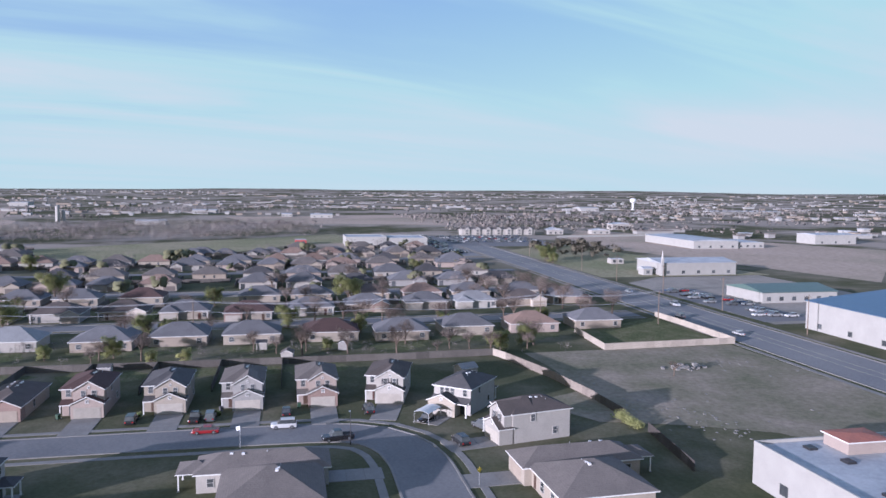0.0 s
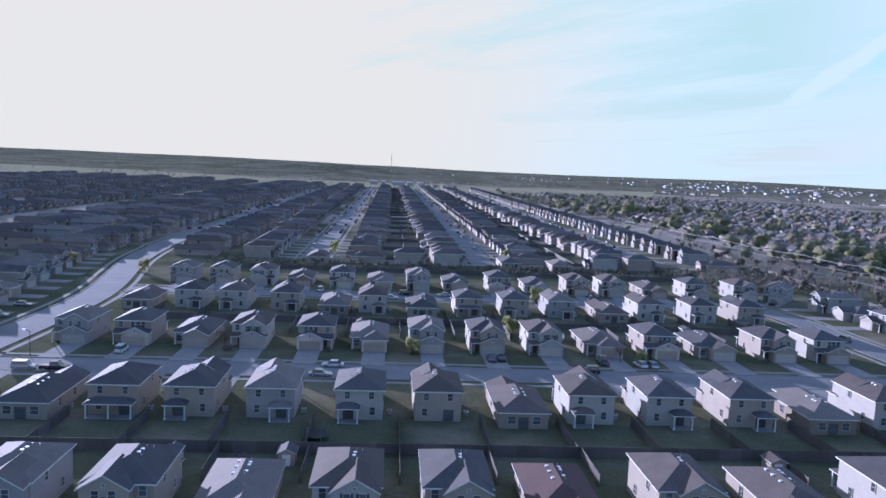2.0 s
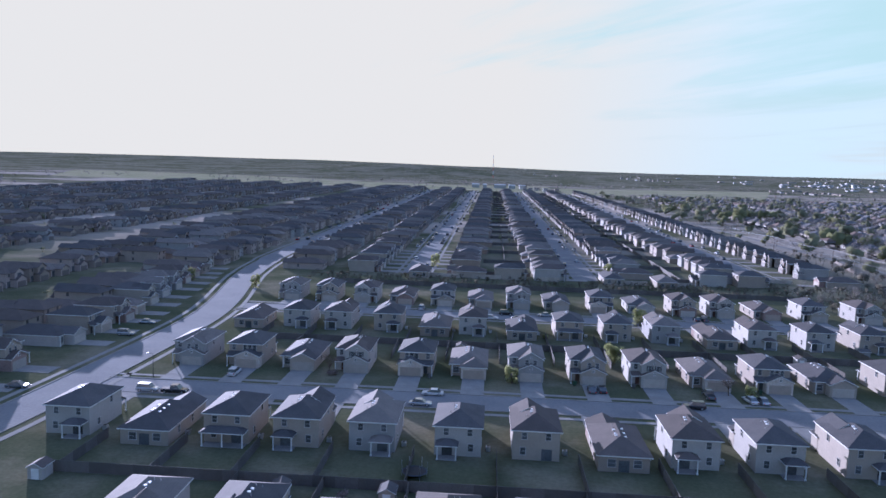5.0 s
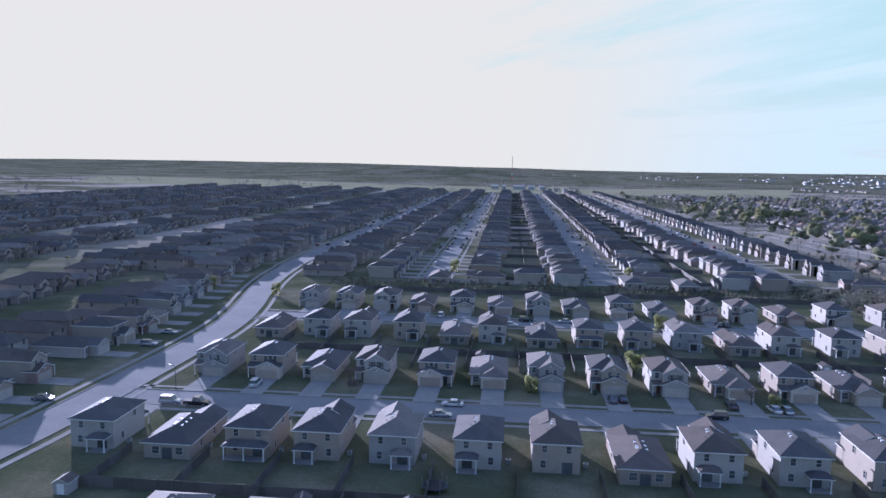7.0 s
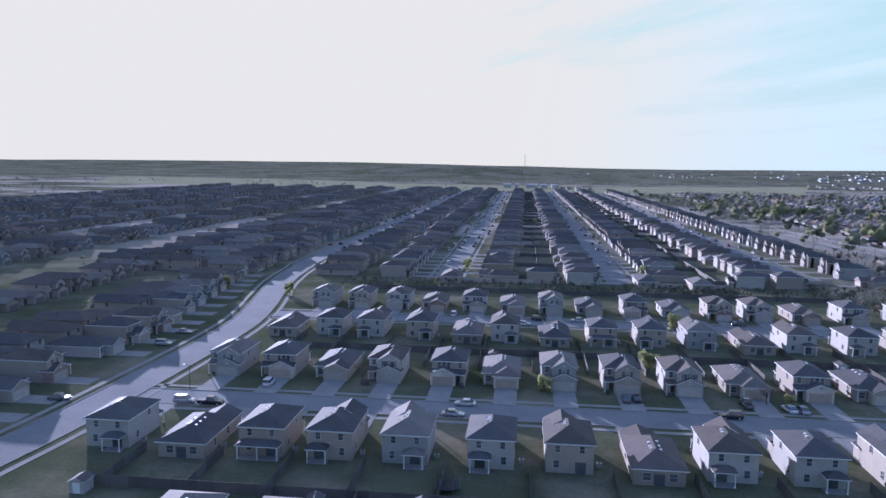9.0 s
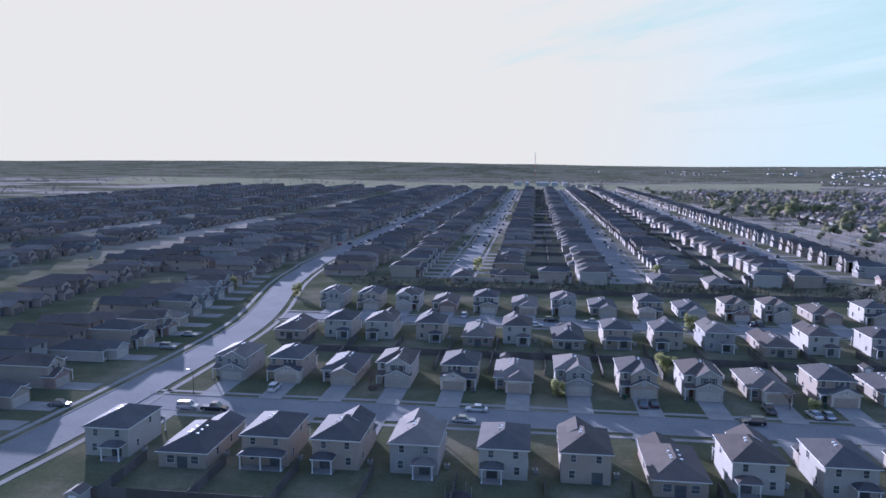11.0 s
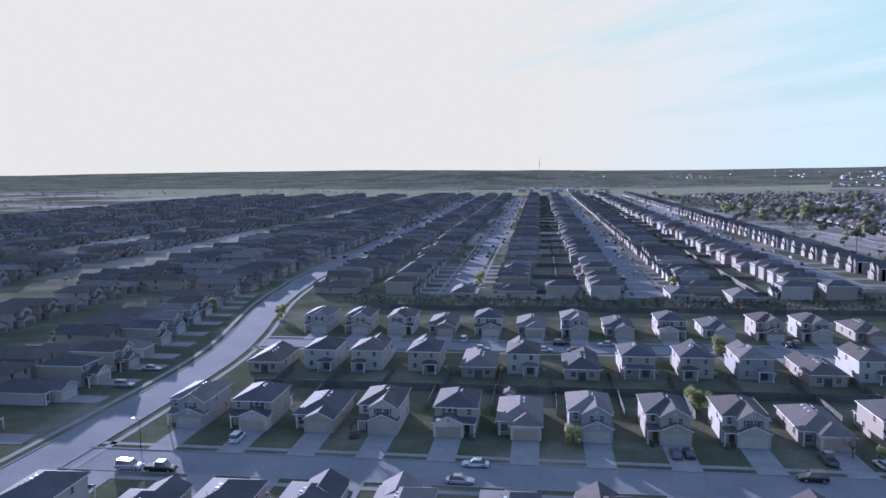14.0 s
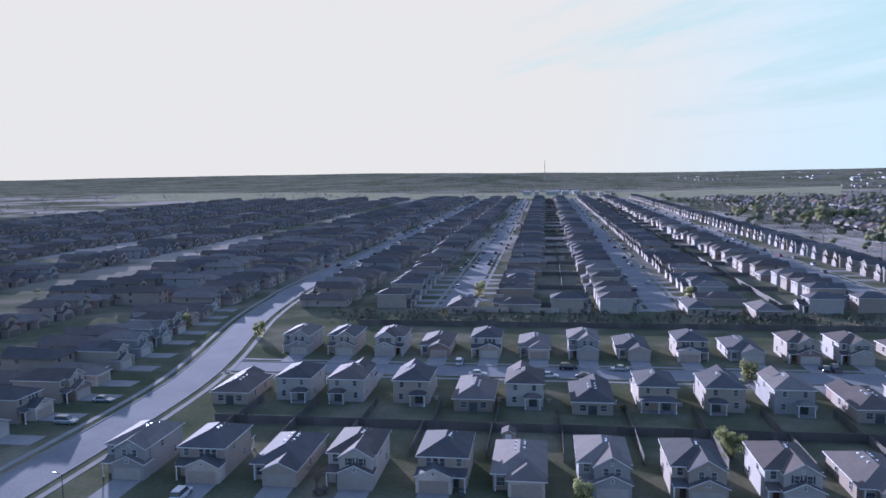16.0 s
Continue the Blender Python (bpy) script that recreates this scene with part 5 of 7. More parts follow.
def stuff_houses(name, spots, walls, roofs, label, seed, low, tall=False):
    """Distant houses, joined by look: body, hip roof, garage wing and windows."""
    r = random.Random(seed)
    groups = {}
    for sp in spots:
        groups.setdefault((r.choice(walls), r.choice(roofs)), []).append(sp)
    for (wl, rf), some in groups.items():
        bm = bmesh.new()
        for x, y, turn, two in some:
            k = len(bm.verts)
            bm.verts.ensure_lookup_table()
            w, d = (8.3, r.uniform(13.5, 17)) if two else (r.uniform(13.5, 17), r.uniform(10.5, 13)) if low else (8.8, r.uniform(15, 18))
            eave, s = 5.15 if two else 2.75, r.choice((-1, 1))
            gx, g = s * (w / 2 - 2.95), 2.6
            box(bm, -w / 2, w / 2, g, g + d, 0, eave, 0, False)
            hip_roof(bm, -w / 2, w / 2, g, g + d, eave, 0.52 if low else 0.42, 0.5)
            for f in list(bm.faces)[-9:]:
                f.material_index += 1
            prism(bm, gx - 2.95, gx + 2.95, 0, g + 0.3, 0, 2.75, 4.2)
            n = len(bm.faces)
            gable_roof(bm, gx - 2.95, gx + 2.95, 0, g + (0.3 if two else 3.0), 2.72)
            bm.faces.ensure_lookup_table()
            for f in bm.faces[n:]:
                f.material_index += 1
            if tall:
                for tx, hw, ty in ((gx, 2.3, 0.45), (-s * (w / 2 - 1.35), 1.35, 1.1)):
                    prism(bm, tx - hw, tx + hw, ty, g + 0.3, 0, 5.4, 5.4 + hw * 0.95)
                    n = len(bm.faces)
                    gable_roof(bm, tx - hw, tx + hw, ty, g + 3.5, 5.38, 0.95, 0.22)
                    bm.faces.ensure_lookup_table()
                    for f in bm.faces[n:]:
                        f.material_index += 1
                    box(bm, tx - 0.6, tx + 0.6, ty - 0.05, ty + 0.02, 3.7, 5.1, 3, False)
            elif two:
                prism(bm, gx - 2.7, gx + 2.7, 0.95, g + 0.3, 2.7, eave, 6.85)
                n = len(bm.faces)
                gable_roof(bm, gx - 2.7, gx + 2.7, 0.95, g + 4.2, 5.26, 0.55)
                bm.faces.ensure_lookup_table()
                for f in bm.faces[n:]:
                    f.material_index += 1
                box(bm, gx - 1.2, gx + 1.2, 0.9, 0.97, 4.0, 5.1, 3, False)
            box(bm, gx - 2.4, gx + 2.4, -0.04, 0.02, 0, 2.1, 2, False)
            ex = -s * (w / 2 - 1.5)
            # Dark box on the wall paints the shade of a recessed entry.
            box(bm, ex - 0.9, ex + 0.9, g - 0.05, g + 0.02, 0, 2.3, 3, False)
            for zz in (1.0, 3.8) if two else (1.0,):
                for xx in (-2.3, 2.3):
                    box(bm, xx - 0.45, xx + 0.45, g + d - 0.02, g + d + 0.04, zz, zz + 1.25, 3, False)
                    if zz > 3:
                        box(bm, xx - 0.45, xx + 0.45, g - 0.04, g + 0.02, zz, zz + 1.25, 3, False)
                for sx in (-1, 1):
                    a, b = sorted((sx * w / 2, sx * (w / 2 + 0.04)))
                    box(bm, a, b, g + 4, g + 4.9, zz, zz + 1.2, 3, False)
            bm.verts.ensure_lookup_table()
            m = pose(x, y, 0, 0, 0, turn)
            for v in bm.verts[k:]:
                v.co = m @ v.co
        ob = new(name, to_mesh(name, bm, WALLS[wl], ROOFS[rf], GARAGE_SHADED, GLASS))
        tagged(ob, label, "houses", "", "stuff")


stuff_houses("distant_houses", far_houses, ["grey", "beige", "tan", "pink"], ["grey", "brown", "warm"], "long rows of distant suburban houses with grey roofs", 3, False)
stuff_houses("distant_houses", tall_houses, ["grey", "beige", "tan"], ["grey", "brown", "warm"], "long row of distant tall houses with twin front gables", 13, False, True)
stuff_houses("old_houses", old_far, ["grey", "beige", "white", "cream", "pink"], ["grey", "slate", "slate", "warm", "tan"], "older single-storey houses scattered among trees", 4, True)

# ---- trees, far woods ----
GOLD = (1 + math.sqrt(5)) / 2
ICO = [Vector(p).normalized() for p in ((-1, GOLD, 0), (1, GOLD, 0), (-1, -GOLD, 0), (1, -GOLD, 0), (0, -1, GOLD), (0, 1, GOLD), (0, -1, -GOLD), (0, 1, -GOLD), (GOLD, 0, -1), (GOLD, 0, 1), (-GOLD, 0, -1), (-GOLD, 0, 1))]
ICO_FACES = [(i, j, k) for i in range(12) for j in range(i + 1, 12) for k in range(j + 1, 12) if all((ICO[a] - ICO[b]).length < 1.1 for a, b in ((i, j), (j, k), (i, k)))]


def stuff_trees(name, spots, mat_, label, seed, quads=46, fine=1.0, lobes_n=6, solid=0.8):
    """Trees past counting: each a short trunk and an uneven crown of inner masses with small leaf clumps on them."""
    r = random.Random(seed)
    verts, faces, heart = [], [], []
    for x, y, h in spots:
        z0 = ground_height(x, y)
        k = len(verts)
        verts += [(x - 0.15, y, z0), (x + 0.15, y, z0), (x, y + 0.1, z0 + h * 0.5)]
        faces.append((k, k + 1, k + 2))
        lobes = [(r.uniform(-0.30, 0.30) * h, r.uniform(-0.30, 0.30) * h, r.uniform(0.36, 0.76) * h, r.uniform(0.17, 0.30) * h) for _ in range(lobes_n)]
        if solid:
            for lx, ly, lz, lr in lobes:
                k = len(verts)
                for p in ICO:
                    q = p * lr * solid * r.uniform(0.7, 1.15)
                    verts.append((x + lx + q.x, y + ly + q.y, z0 + lz + q.z * 0.8))
                for f in ICO_FACES:
                    n = (ICO[f[1]] - ICO[f[0]]).cross(ICO[f[2]] - ICO[f[0]])
                    faces.append(tuple(k + i for i in (f if n.dot(ICO[f[0]]) > 0 else f[::-1])))
        for q in range(quads):
            lx, ly, lz, lr = lobes[q % lobes_n]
            a, b = r.uniform(0, math.tau), r.uniform(-0.8, 1)
            c = math.sqrt(1 - b * b)
            rr = lr * r.uniform(0.75, 1.12)
            px, py, pz = x + lx + rr * c * math.cos(a), y + ly + rr * c * math.sin(a), z0 + lz + rr * b * 0.8
            s = h * fine * r.uniform(0.030, 0.066)
            u = Vector((r.gauss(0, 1), r.gauss(0, 1), r.gauss(0, 1))).normalized() * s
            v = u.orthogonal().normalized() * s * 0.8
            k = len(verts)
            verts += [(px + u.x, py + u.y, pz + u.z), (px + v.x, py + v.y, pz + v.z), (px - u.x, py - u.y, pz - u.z), (px - v.x, py - v.y, pz - v.z)]
            out = u.cross(v).dot((px - x, py - y, pz - z0 - h * 0.42)) > 0
            faces.append((k, k + 1, k + 2, k + 3) if out else (k + 3, k + 2, k + 1, k))
        heart += [(x, y, z0 + h * 0.42)] * (len(verts) - len(heart))
    me = bpy.data.meshes.new(name)
    me.from_pydata(verts, [], faces)
    me.materials.append(mat_)
    me.polygons.foreach_set("use_smooth", [True] * len(faces))
    away = np.array(verts) - np.array(heart)
    away /= np.linalg.norm(away, axis=1, keepdims=True) + 1e-6
    away[:, 2] += 0.35
    away /= np.linalg.norm(away, axis=1, keepdims=True)
    me.normals_split_custom_set_from_vertices(away.tolist())
    return tagged(new(name, me), label, "trees", "", "stuff")


rng = random.Random(77)
town, bare_town, belt_ = [], [], []
for x_, y_, *_ in old_far:
    for _ in range(2 if y_ < 230 else 5):
        p_ = (x_ + rng.uniform(-20, 20), y_ + rng.uniform(-11, 11))
        if any(inside(p_, q) for q in KEEP_CLEAR) or (-148 < p_[1] < -106):
            continue
        (town if rng.random() < 0.22 else bare_town).append((*p_, rng.uniform(4.5, 10.5)))
for _ in range(13000):
    a_, r_ = rng.uniform(0, math.tau), 700 + 3900 * rng.random() ** 0.8
    p_ = (r_ * math.cos(a_), r_ * math.sin(a_))
    if p_[1] < -900 and p_[0] < 300:
        continue
    if any(inside(p_, q) for q in KEEP_CLEAR) or (-600 < p_[0] < 170 and p_[1] < 1440) or noise.noise(Vector((p_[0] / 260, p_[1] / 420, 0.3))) < (0.14 if a_ < radians(24) else -0.22 if a_ < radians(84) else -0.10 if a_ < radians(135) else 0.05) or (-175 < p_[1] < -100 and p_[0] < 1300):
        continue
    belt_.append((*p_, rng.uniform(6, 11) * (0.6 if r_ > 2000 else 1.0)))
WOOD_PLOT = [(600, 205), (640, 60), (690, -15), (880, 0), (915, 110), (890, 205), (830, 262), (660, 330)]
while sum(1 for p_ in bare_town if p_[0] > 640 and p_[1] < 330) < 1100:
    p_ = (rng.uniform(600, 915), rng.uniform(-20, 330))
    if inside(p_, WOOD_PLOT):
        bare_town.append((*p_, rng.uniform(6, 11)))
near_ = lambda p: math.hypot(p[0], p[1]) < 560  # noqa: E731
for _ in range(640):
    (town if rng.random() < 0.35 else bare_town).append((186 + 330 * rng.random() ** 1.3, 260 + 1070 * rng.random() ** 0.8, rng.uniform(6, 13)))
# Lines of trees along far lanes and creeks.
for _ in range(150):
    a_, r_ = rng.uniform(radians(-44), radians(96)), 760 + 3500 * rng.random() ** 0.8
    x_, y_, t_, n_ = r_ * math.cos(a_), r_ * math.sin(a_), a_ + rng.gauss(math.pi / 2, 0.35), int(rng.uniform(20, 75))
    for k in range(n_):
        p_ = (x_ + math.cos(t_) * (k - n_ / 2) * 9 + rng.uniform(-5, 5), y_ + math.sin(t_) * (k - n_ / 2) * 9 + rng.uniform(-5, 5))
        if any(inside(p_, q) for q in KEEP_CLEAR) or (-175 < p_[1] < -100 and p_[0] < 1300) or (p_[0] < 1010 and -60 < p_[1] < 1400) or math.hypot(*p_) > 4600:
            continue
        belt_.append((*p_, rng.uniform(6, 11) * (0.6 if r_ > 2000 else 1.0)))
big_ = [(230 + 150 * rng.random() - (y_ - 225) * 0.05, y_, rng.uniform(8, 14.5)) for y_ in (225 + 760 * rng.random() ** 1.25 for _ in range(270))]
stuff_trees("yard_trees", big_[:70], LEAF_OLIVE, "broad olive-green trees behind the houses", 25, 420, 0.30, 14, 0.8)
stuff_trees("yard_trees", big_[70:110], LEAF_DARK, "broad dull green trees behind the houses", 26, 420, 0.30, 14, 0.8)
stuff_trees("bare_trees", big_[110:], WOODS, "broad bare brown trees behind the houses", 27, 420, 0.28, 10, 0)
stuff_trees("yard_trees", [p for p in town if near_(p)], LEAF_DARK, "green trees in the yards of the old houses", 5, 240, 0.42, 9, 0.85)
stuff_trees("bare_trees", [p for p in bare_town if near_(p)], WOODS, "bare brown trees between the old houses", 6, 240, 0.38, 7, 0)
stuff_trees("yard_trees", [p for p in town if not near_(p)], LEAF_DARK, "green trees in the yards of distant old houses", 15, 60, 0.6, 6, 0.85)
stuff_trees("bare_trees", [p for p in bare_town if not near_(p)], WOODS, "bare brown trees between distant old houses", 16, 110, 0.5, 6, 0)
stuff_trees("distant_woods", belt_, WOODS, "bare brown and green woods in the distance", 7, 22, 0.75, 4, 0.5)
clump_ = [(rng.uniform(450, 545), rng.uniform(-208, -160), rng.uniform(4, 10)) for _ in range(60)]
clump_ += [(rng.uniform(715, 1180), rng.uniform(-430, -150), rng.uniform(4, 9)) for _ in range(520)]
stuff_trees("bare_trees", clump_[:60], BRUSH, "dark clump of bare trees near the end of the road", 45, 240, 0.40, 9, 0.5)
stuff_trees("bare_trees", clump_[60:], WOODS, "bare grey-brown trees near the end of the road", 44, 130, 0.5, 7, 0.5)
small_ = []
rough_ = [(rng.uniform(166, 222), 196 + 300 * rng.random() ** 1.2, rng.uniform(2.2, 6.5)) for _ in range(330)]
stuff_trees("bare_trees", rough_[:230], WOODS, "bare brown trees on rough ground behind houses", 41, 260, 0.34, 7, 0)
stuff_trees("brush", rough_[230:], BRUSH, "dense brown brush on rough ground behind houses", 42, 150, 0.40, 6, 0.75)
hedge_ = [(rng.uniform(192, 221), rng.uniform(-66, 190), rng.uniform(1.2, 3.4)) for _ in range(150)]
hedge_ += [(rng.uniform(274, 300), rng.uniform(-90, 190), rng.uniform(1.2, 3.2)) for _ in range(110)]
stuff_trees("brush", hedge_, WOODS, "bare brown bushes in the back yards", 33, 120, 0.5, 4, 0)
# Brush along this strip is added; its dark band stands in for house shadows.
brush_ = [(rng.uniform(-75, 126), rng.uniform(315, 338), rng.uniform(1.1, 2.6)) for _ in range(430)]
brush_ += [(rng.uniform(122, 190), rng.uniform(292, 346), rng.uniform(1.4, 3.6)) for _ in range(210)]
thicket_ = [(rng.uniform(126, 192), rng.uniform(294, 350), rng.uniform(3.0, 6.5)) for _ in range(90)]
stuff_trees("bare_trees", thicket_, WOODS, "thicket of bare brown trees beyond the end of the street", 43, 260, 0.34, 7, 0)
stuff_trees("brush", brush_, BRUSH, "dense brown brush behind the fences, partly in place of shade", 31, 190, 0.36, 7, 0.55)
for xf, turn_, _ in COLUMNS:
    for _ in range(55):
        small_.append((xf + (8 if turn_ < 0 else -8) * rng.uniform(-1.2, 2.4) - (16 if turn_ > 0 else -14) * (rng.random() < 0.5), rng.uniform(475, 1420), rng.uniform(3, 5)))
for _ in range(300):
    small_.append((rng.uniform(-600, -125), rng.uniform(70, 1400), rng.uniform(2.5, 5)))
stuff_trees("street_trees", small_, LEAF_DARK, "small green trees along the distant streets", 8, 40, 1.0, 3)

for kind_, x_, y_, k_ in (
    ("green", 203, 209, 1.3), ("green", 212, 201, 1.45), ("green", 246, 98, 1.1), ("green_b", 243, 137, 1.0), ("yellow", 147, 133.5, 1.2), ("green_b", 193.6, 93, 0.75), ("green", 228.7, 218.6, 0.95), ("green_b", 416, 143.7, 1.3), ("green_b", 239, 13, 1.1),
    ("yellow", 227, -9, 1.2), ("green", 321, 105, 1.1), ("green_b", 381, -52, 1.2), ("green_b", 300, 225, 1.2), ("green", 417, 204, 1.3), ("yellow", 191.5, 46, 0.8), ("yellow", 192, 38, 0.85),
    ("yellow", 9, 181, 0.85), ("green_b", 36, 203, 0.95), ("yellow", 52, 252, 1.15), ("bare", -34, 181, 0.8), ("yellow", -88, 293, 1.0), ("yellow", -24, 374, 1.2), ("yellow", 62, 177, 0.7),
    ("bare", 208, -20, 1.1), ("bare_b", 226, -19, 1.2), ("bare", 203, 8, 1.0), ("bare_b", 262, -88, 1.3), ("bare", 285, -60, 1.2), ("bare_b", 300, -85, 1.4), ("bare", 206, 22, 0.9), ("bare", 210, -2, 0.8),
    ("bare", 107, 128, 0.7), ("yellow", 112, 124, 0.65), ("green_b", 104, 127, 0.6), ("bare", 58, 180, 0.7), ("bare_b", 240, 150, 1.1), ("bare", 250, 180, 1.2), ("green", 262, 172, 1.2), ("bare_b", 228, 170, 1.2),
    ("bare", 161, -138 + 60, 0.6), ("green", 436, -144, 1.1), ("green", 446, -146, 1.1), ("green_b", 427, -144, 1.1), ("bare", 200, 60, 0.9), ("yellow", 60, 372, 1.0), ("yellow", -118, 303, 1.0), ("green_b", 232, 55, 1.0), ("green_b", 286, 40, 1.1), ("green", 292, -10, 1.1), ("bare_b", 282, 90, 1.2)):
    place_tree(kind_, x_, y_, k_ * (1.2 if x_ > 225 and kind_[0] == "g" else 1.0), rng.uniform(0, 360))
for _ in range(46):
    x_, y_ = rng.choice((rng.uniform(193, 204), rng.uniform(193, 204), rng.uniform(226, 232), rng.uniform(276, 300))), rng.uniform(-70, 170)
    place_tree(rng.choice(("bare", "bare_b", "bare", "green_b", "bare_b")), x_, y_, rng.uniform(0.5, 1.15), rng.uniform(0, 360))
for _ in range(26):
    place_tree(rng.choice(("bare", "bare_b", "bare_b")), rng.choice((rng.uniform(238, 246), rng.uniform(272, 300), rng.uniform(328, 345))), rng.uniform(-100, 60), rng.uniform(0.9, 1.45), rng.uniform(0, 360))
for x_, y_, r_, l_ in ((131.5, -50.3, 2.1, 0), (129.6, -50.6, 2.0, 0), (127.8, -50.9, 1.9, 0), (126.0, -51.2, 1.6, 0), (-33, 180.5, 1.4, 2), (148.5, 41, 1.1, 1), (147.5, 26, 0.9, 1), (-18, 118, 1.0, 2), (20, 229, 1.0, 1)):
    bush(x_, y_, r_, (LEAF_YELLOW, LEAF_GREEN, LEAF_BARE)[l_], int(x_ * 3 + y_), ("yellow-green overgrown bush at a fence", "dark green garden bush", "dry brown garden bush")[l_])

# ---- fences between the yards ----
fence((-66, 121), (116, 121))
fence((-66, 213), (118, 213))
fence((-60, 313), (124, 313), None, 1.9)
fence((129.5, 362.4), (142.5, 361), FENCE_PALE, 1.7, 2.6, "pale wooden fence across the end of a street")
fence((192, 408), (203, 456), FENCE_WORN, 1.7, 3.6, "worn pale fence beside a track")
for xa_, xb_ in ((-24, -10), (-5, 8), (24, 34), (62, 72), (83, 90)):
    fence((xa_, 338.5), (xb_, 338.5), FENCE_PALE, 1.9, 2.6, "pale wooden fence at the end of a long row")
for row_, y0_, y1_ in ((ROW_Z, 110.5, 121), (ROW_A, 121, 136), (ROW_B, 198, 213), (ROW_C, 213, 228.5)):
    xs_ = [r_[0] for r_ in row_]
    for a_, b_ in zip(xs_, xs_[1:]):
        fence(((a_ + b_) / 2, y0_), ((a_ + b_) / 2, y1_))
fence((189, 190), (189, -20), None, 1.75)
fence((176, 206), (178, 268), FENCE_SHADED, 1.75)
fence((180, 276), (184, 352), FENCE_WORN, 1.75)
fence((226, 205), (218, 300), FENCE_WORN, 1.75)
for r_, r2_ in zip(ROW_T[:14], ROW_T[1:14]):
    fence((165, (r_[0] + r2_[0]) / 2 + 1.3), (189, (r_[0] + r2_[0]) / 2 + 1.3))
PALE = "pale cream wooden fence round a corner yard"
fence((217, -75), (191, -73.5), FENCE_PALE, 1.9, 2.6, PALE)
fence((191, -73.5), (193, -115), FENCE_PALE, 1.9, 2.6, PALE)
fence((193, -115), (221, -115), FENCE_PALE, 1.9, 2.6, PALE)
fence((221, -115), (240, -114), FENCE_PALE, 1.9, 2.6, PALE)
fence((189, -20), (190, -41))
fence((190, -41), (184.5, -43), FENCE_PALE, 1.9, 2.6, "pale wooden fence by a vacant lot")
fence((184.5, -43), (165, -48), FENCE_WORN, 1.9, 2.6, "weathered brown wooden fence by a vacant lot")
fence((165, -48), (145, -51), FENCE_WORN, 1.9, 2.6, "weathered brown wooden fence by a vacant lot")
fence((145, -51), (133, -52), None, 1.8, 2.6, "dark weathered wooden fence behind houses")
fence((124, -52.5), (104.5, -50.5), FENCE_SHADED, 1.8, 2.6, "dark weathered wooden fence behind houses")
for x_, y_, a_ in ((-27, 117, 10), (-11, 117.5, 0), (-65.7, 119.0, 0), (208, 20, 0), (204, -2, 80), (185, 55, 0), (62, 117, 0), (86, 211, 0), (108, 223, 90), (-4, 208, 0)):
    shed(x_, y_, a_, 2.4, 2.8, rng.choice(("grey", "brown")), rng.choice(("grey", "white", "beige")))
shed(171, -29, 20, 3.6, 4.4, "pale", "white", "tall white shed with a pale roof")
shed(194, 13, 85, 3.0, 3.6, "warm", "white", "white shed with a weathered roof")


def carport(x, y, turn):
    c = empty("carport", "pale fabric carport on thin posts beside a driveway", "carport")
    bm = bmesh.new()
    n = 6
    prof = [(-1.6 + 3.2 * k / n, 2.25 + 0.35 * math.sin(math.pi * k / n)) for k in range(n + 1)]
    loft(bm, [[(px, py, pz), (px, py, pz - 0.05), (px, -py, pz - 0.05), (px, -py, pz)] for px, pz in prof for py in (2.6,)])
    part("canopy", bm, WHITE_TRIM, c)
    for px in (-1.55, 1.55):
        for py in (-2.5, 2.5):
            bm = bmesh.new()
            cylinder(bm, px, py, 0, 2.26, 0.04, 0.04, 6)
            part("post", bm, GALV, c)
    c.matrix_basis = pose(x, y, 0, 0, 0, turn)


carport(137.6, -13.6, 51)
shed(106, 138.5, 90, 3.0, 4.2, "pale", "grey", "grey shed with a pale flat-pitched roof")
shed(112.5, 134.5, 90, 2.8, 3.6, "pale", "beige", "beige shed with a pale roof")

# Board fences behind the far rows.
for x_ in (10.5, 89.0):
    bm = bmesh.new()
    for k in range(150):
        y_ = 350 + k * 7.2
        box(bm, x_ - 0.05, x_ + 0.05, y_, y_ + 7.1, 0, 1.85 + 0.1 * (k % 3), 0, False)
        if k % 6 == 0:
            box(bm, x_ - 11, x_ + 11, y_ + 0.1, y_ + 0.2, 0, 1.85, 0, False)
    tagged(new("distant_fences", to_mesh("distant_fences", bm, FENCE_WOOD)), "brown board fences between distant back yards", "fences", "", "stuff")

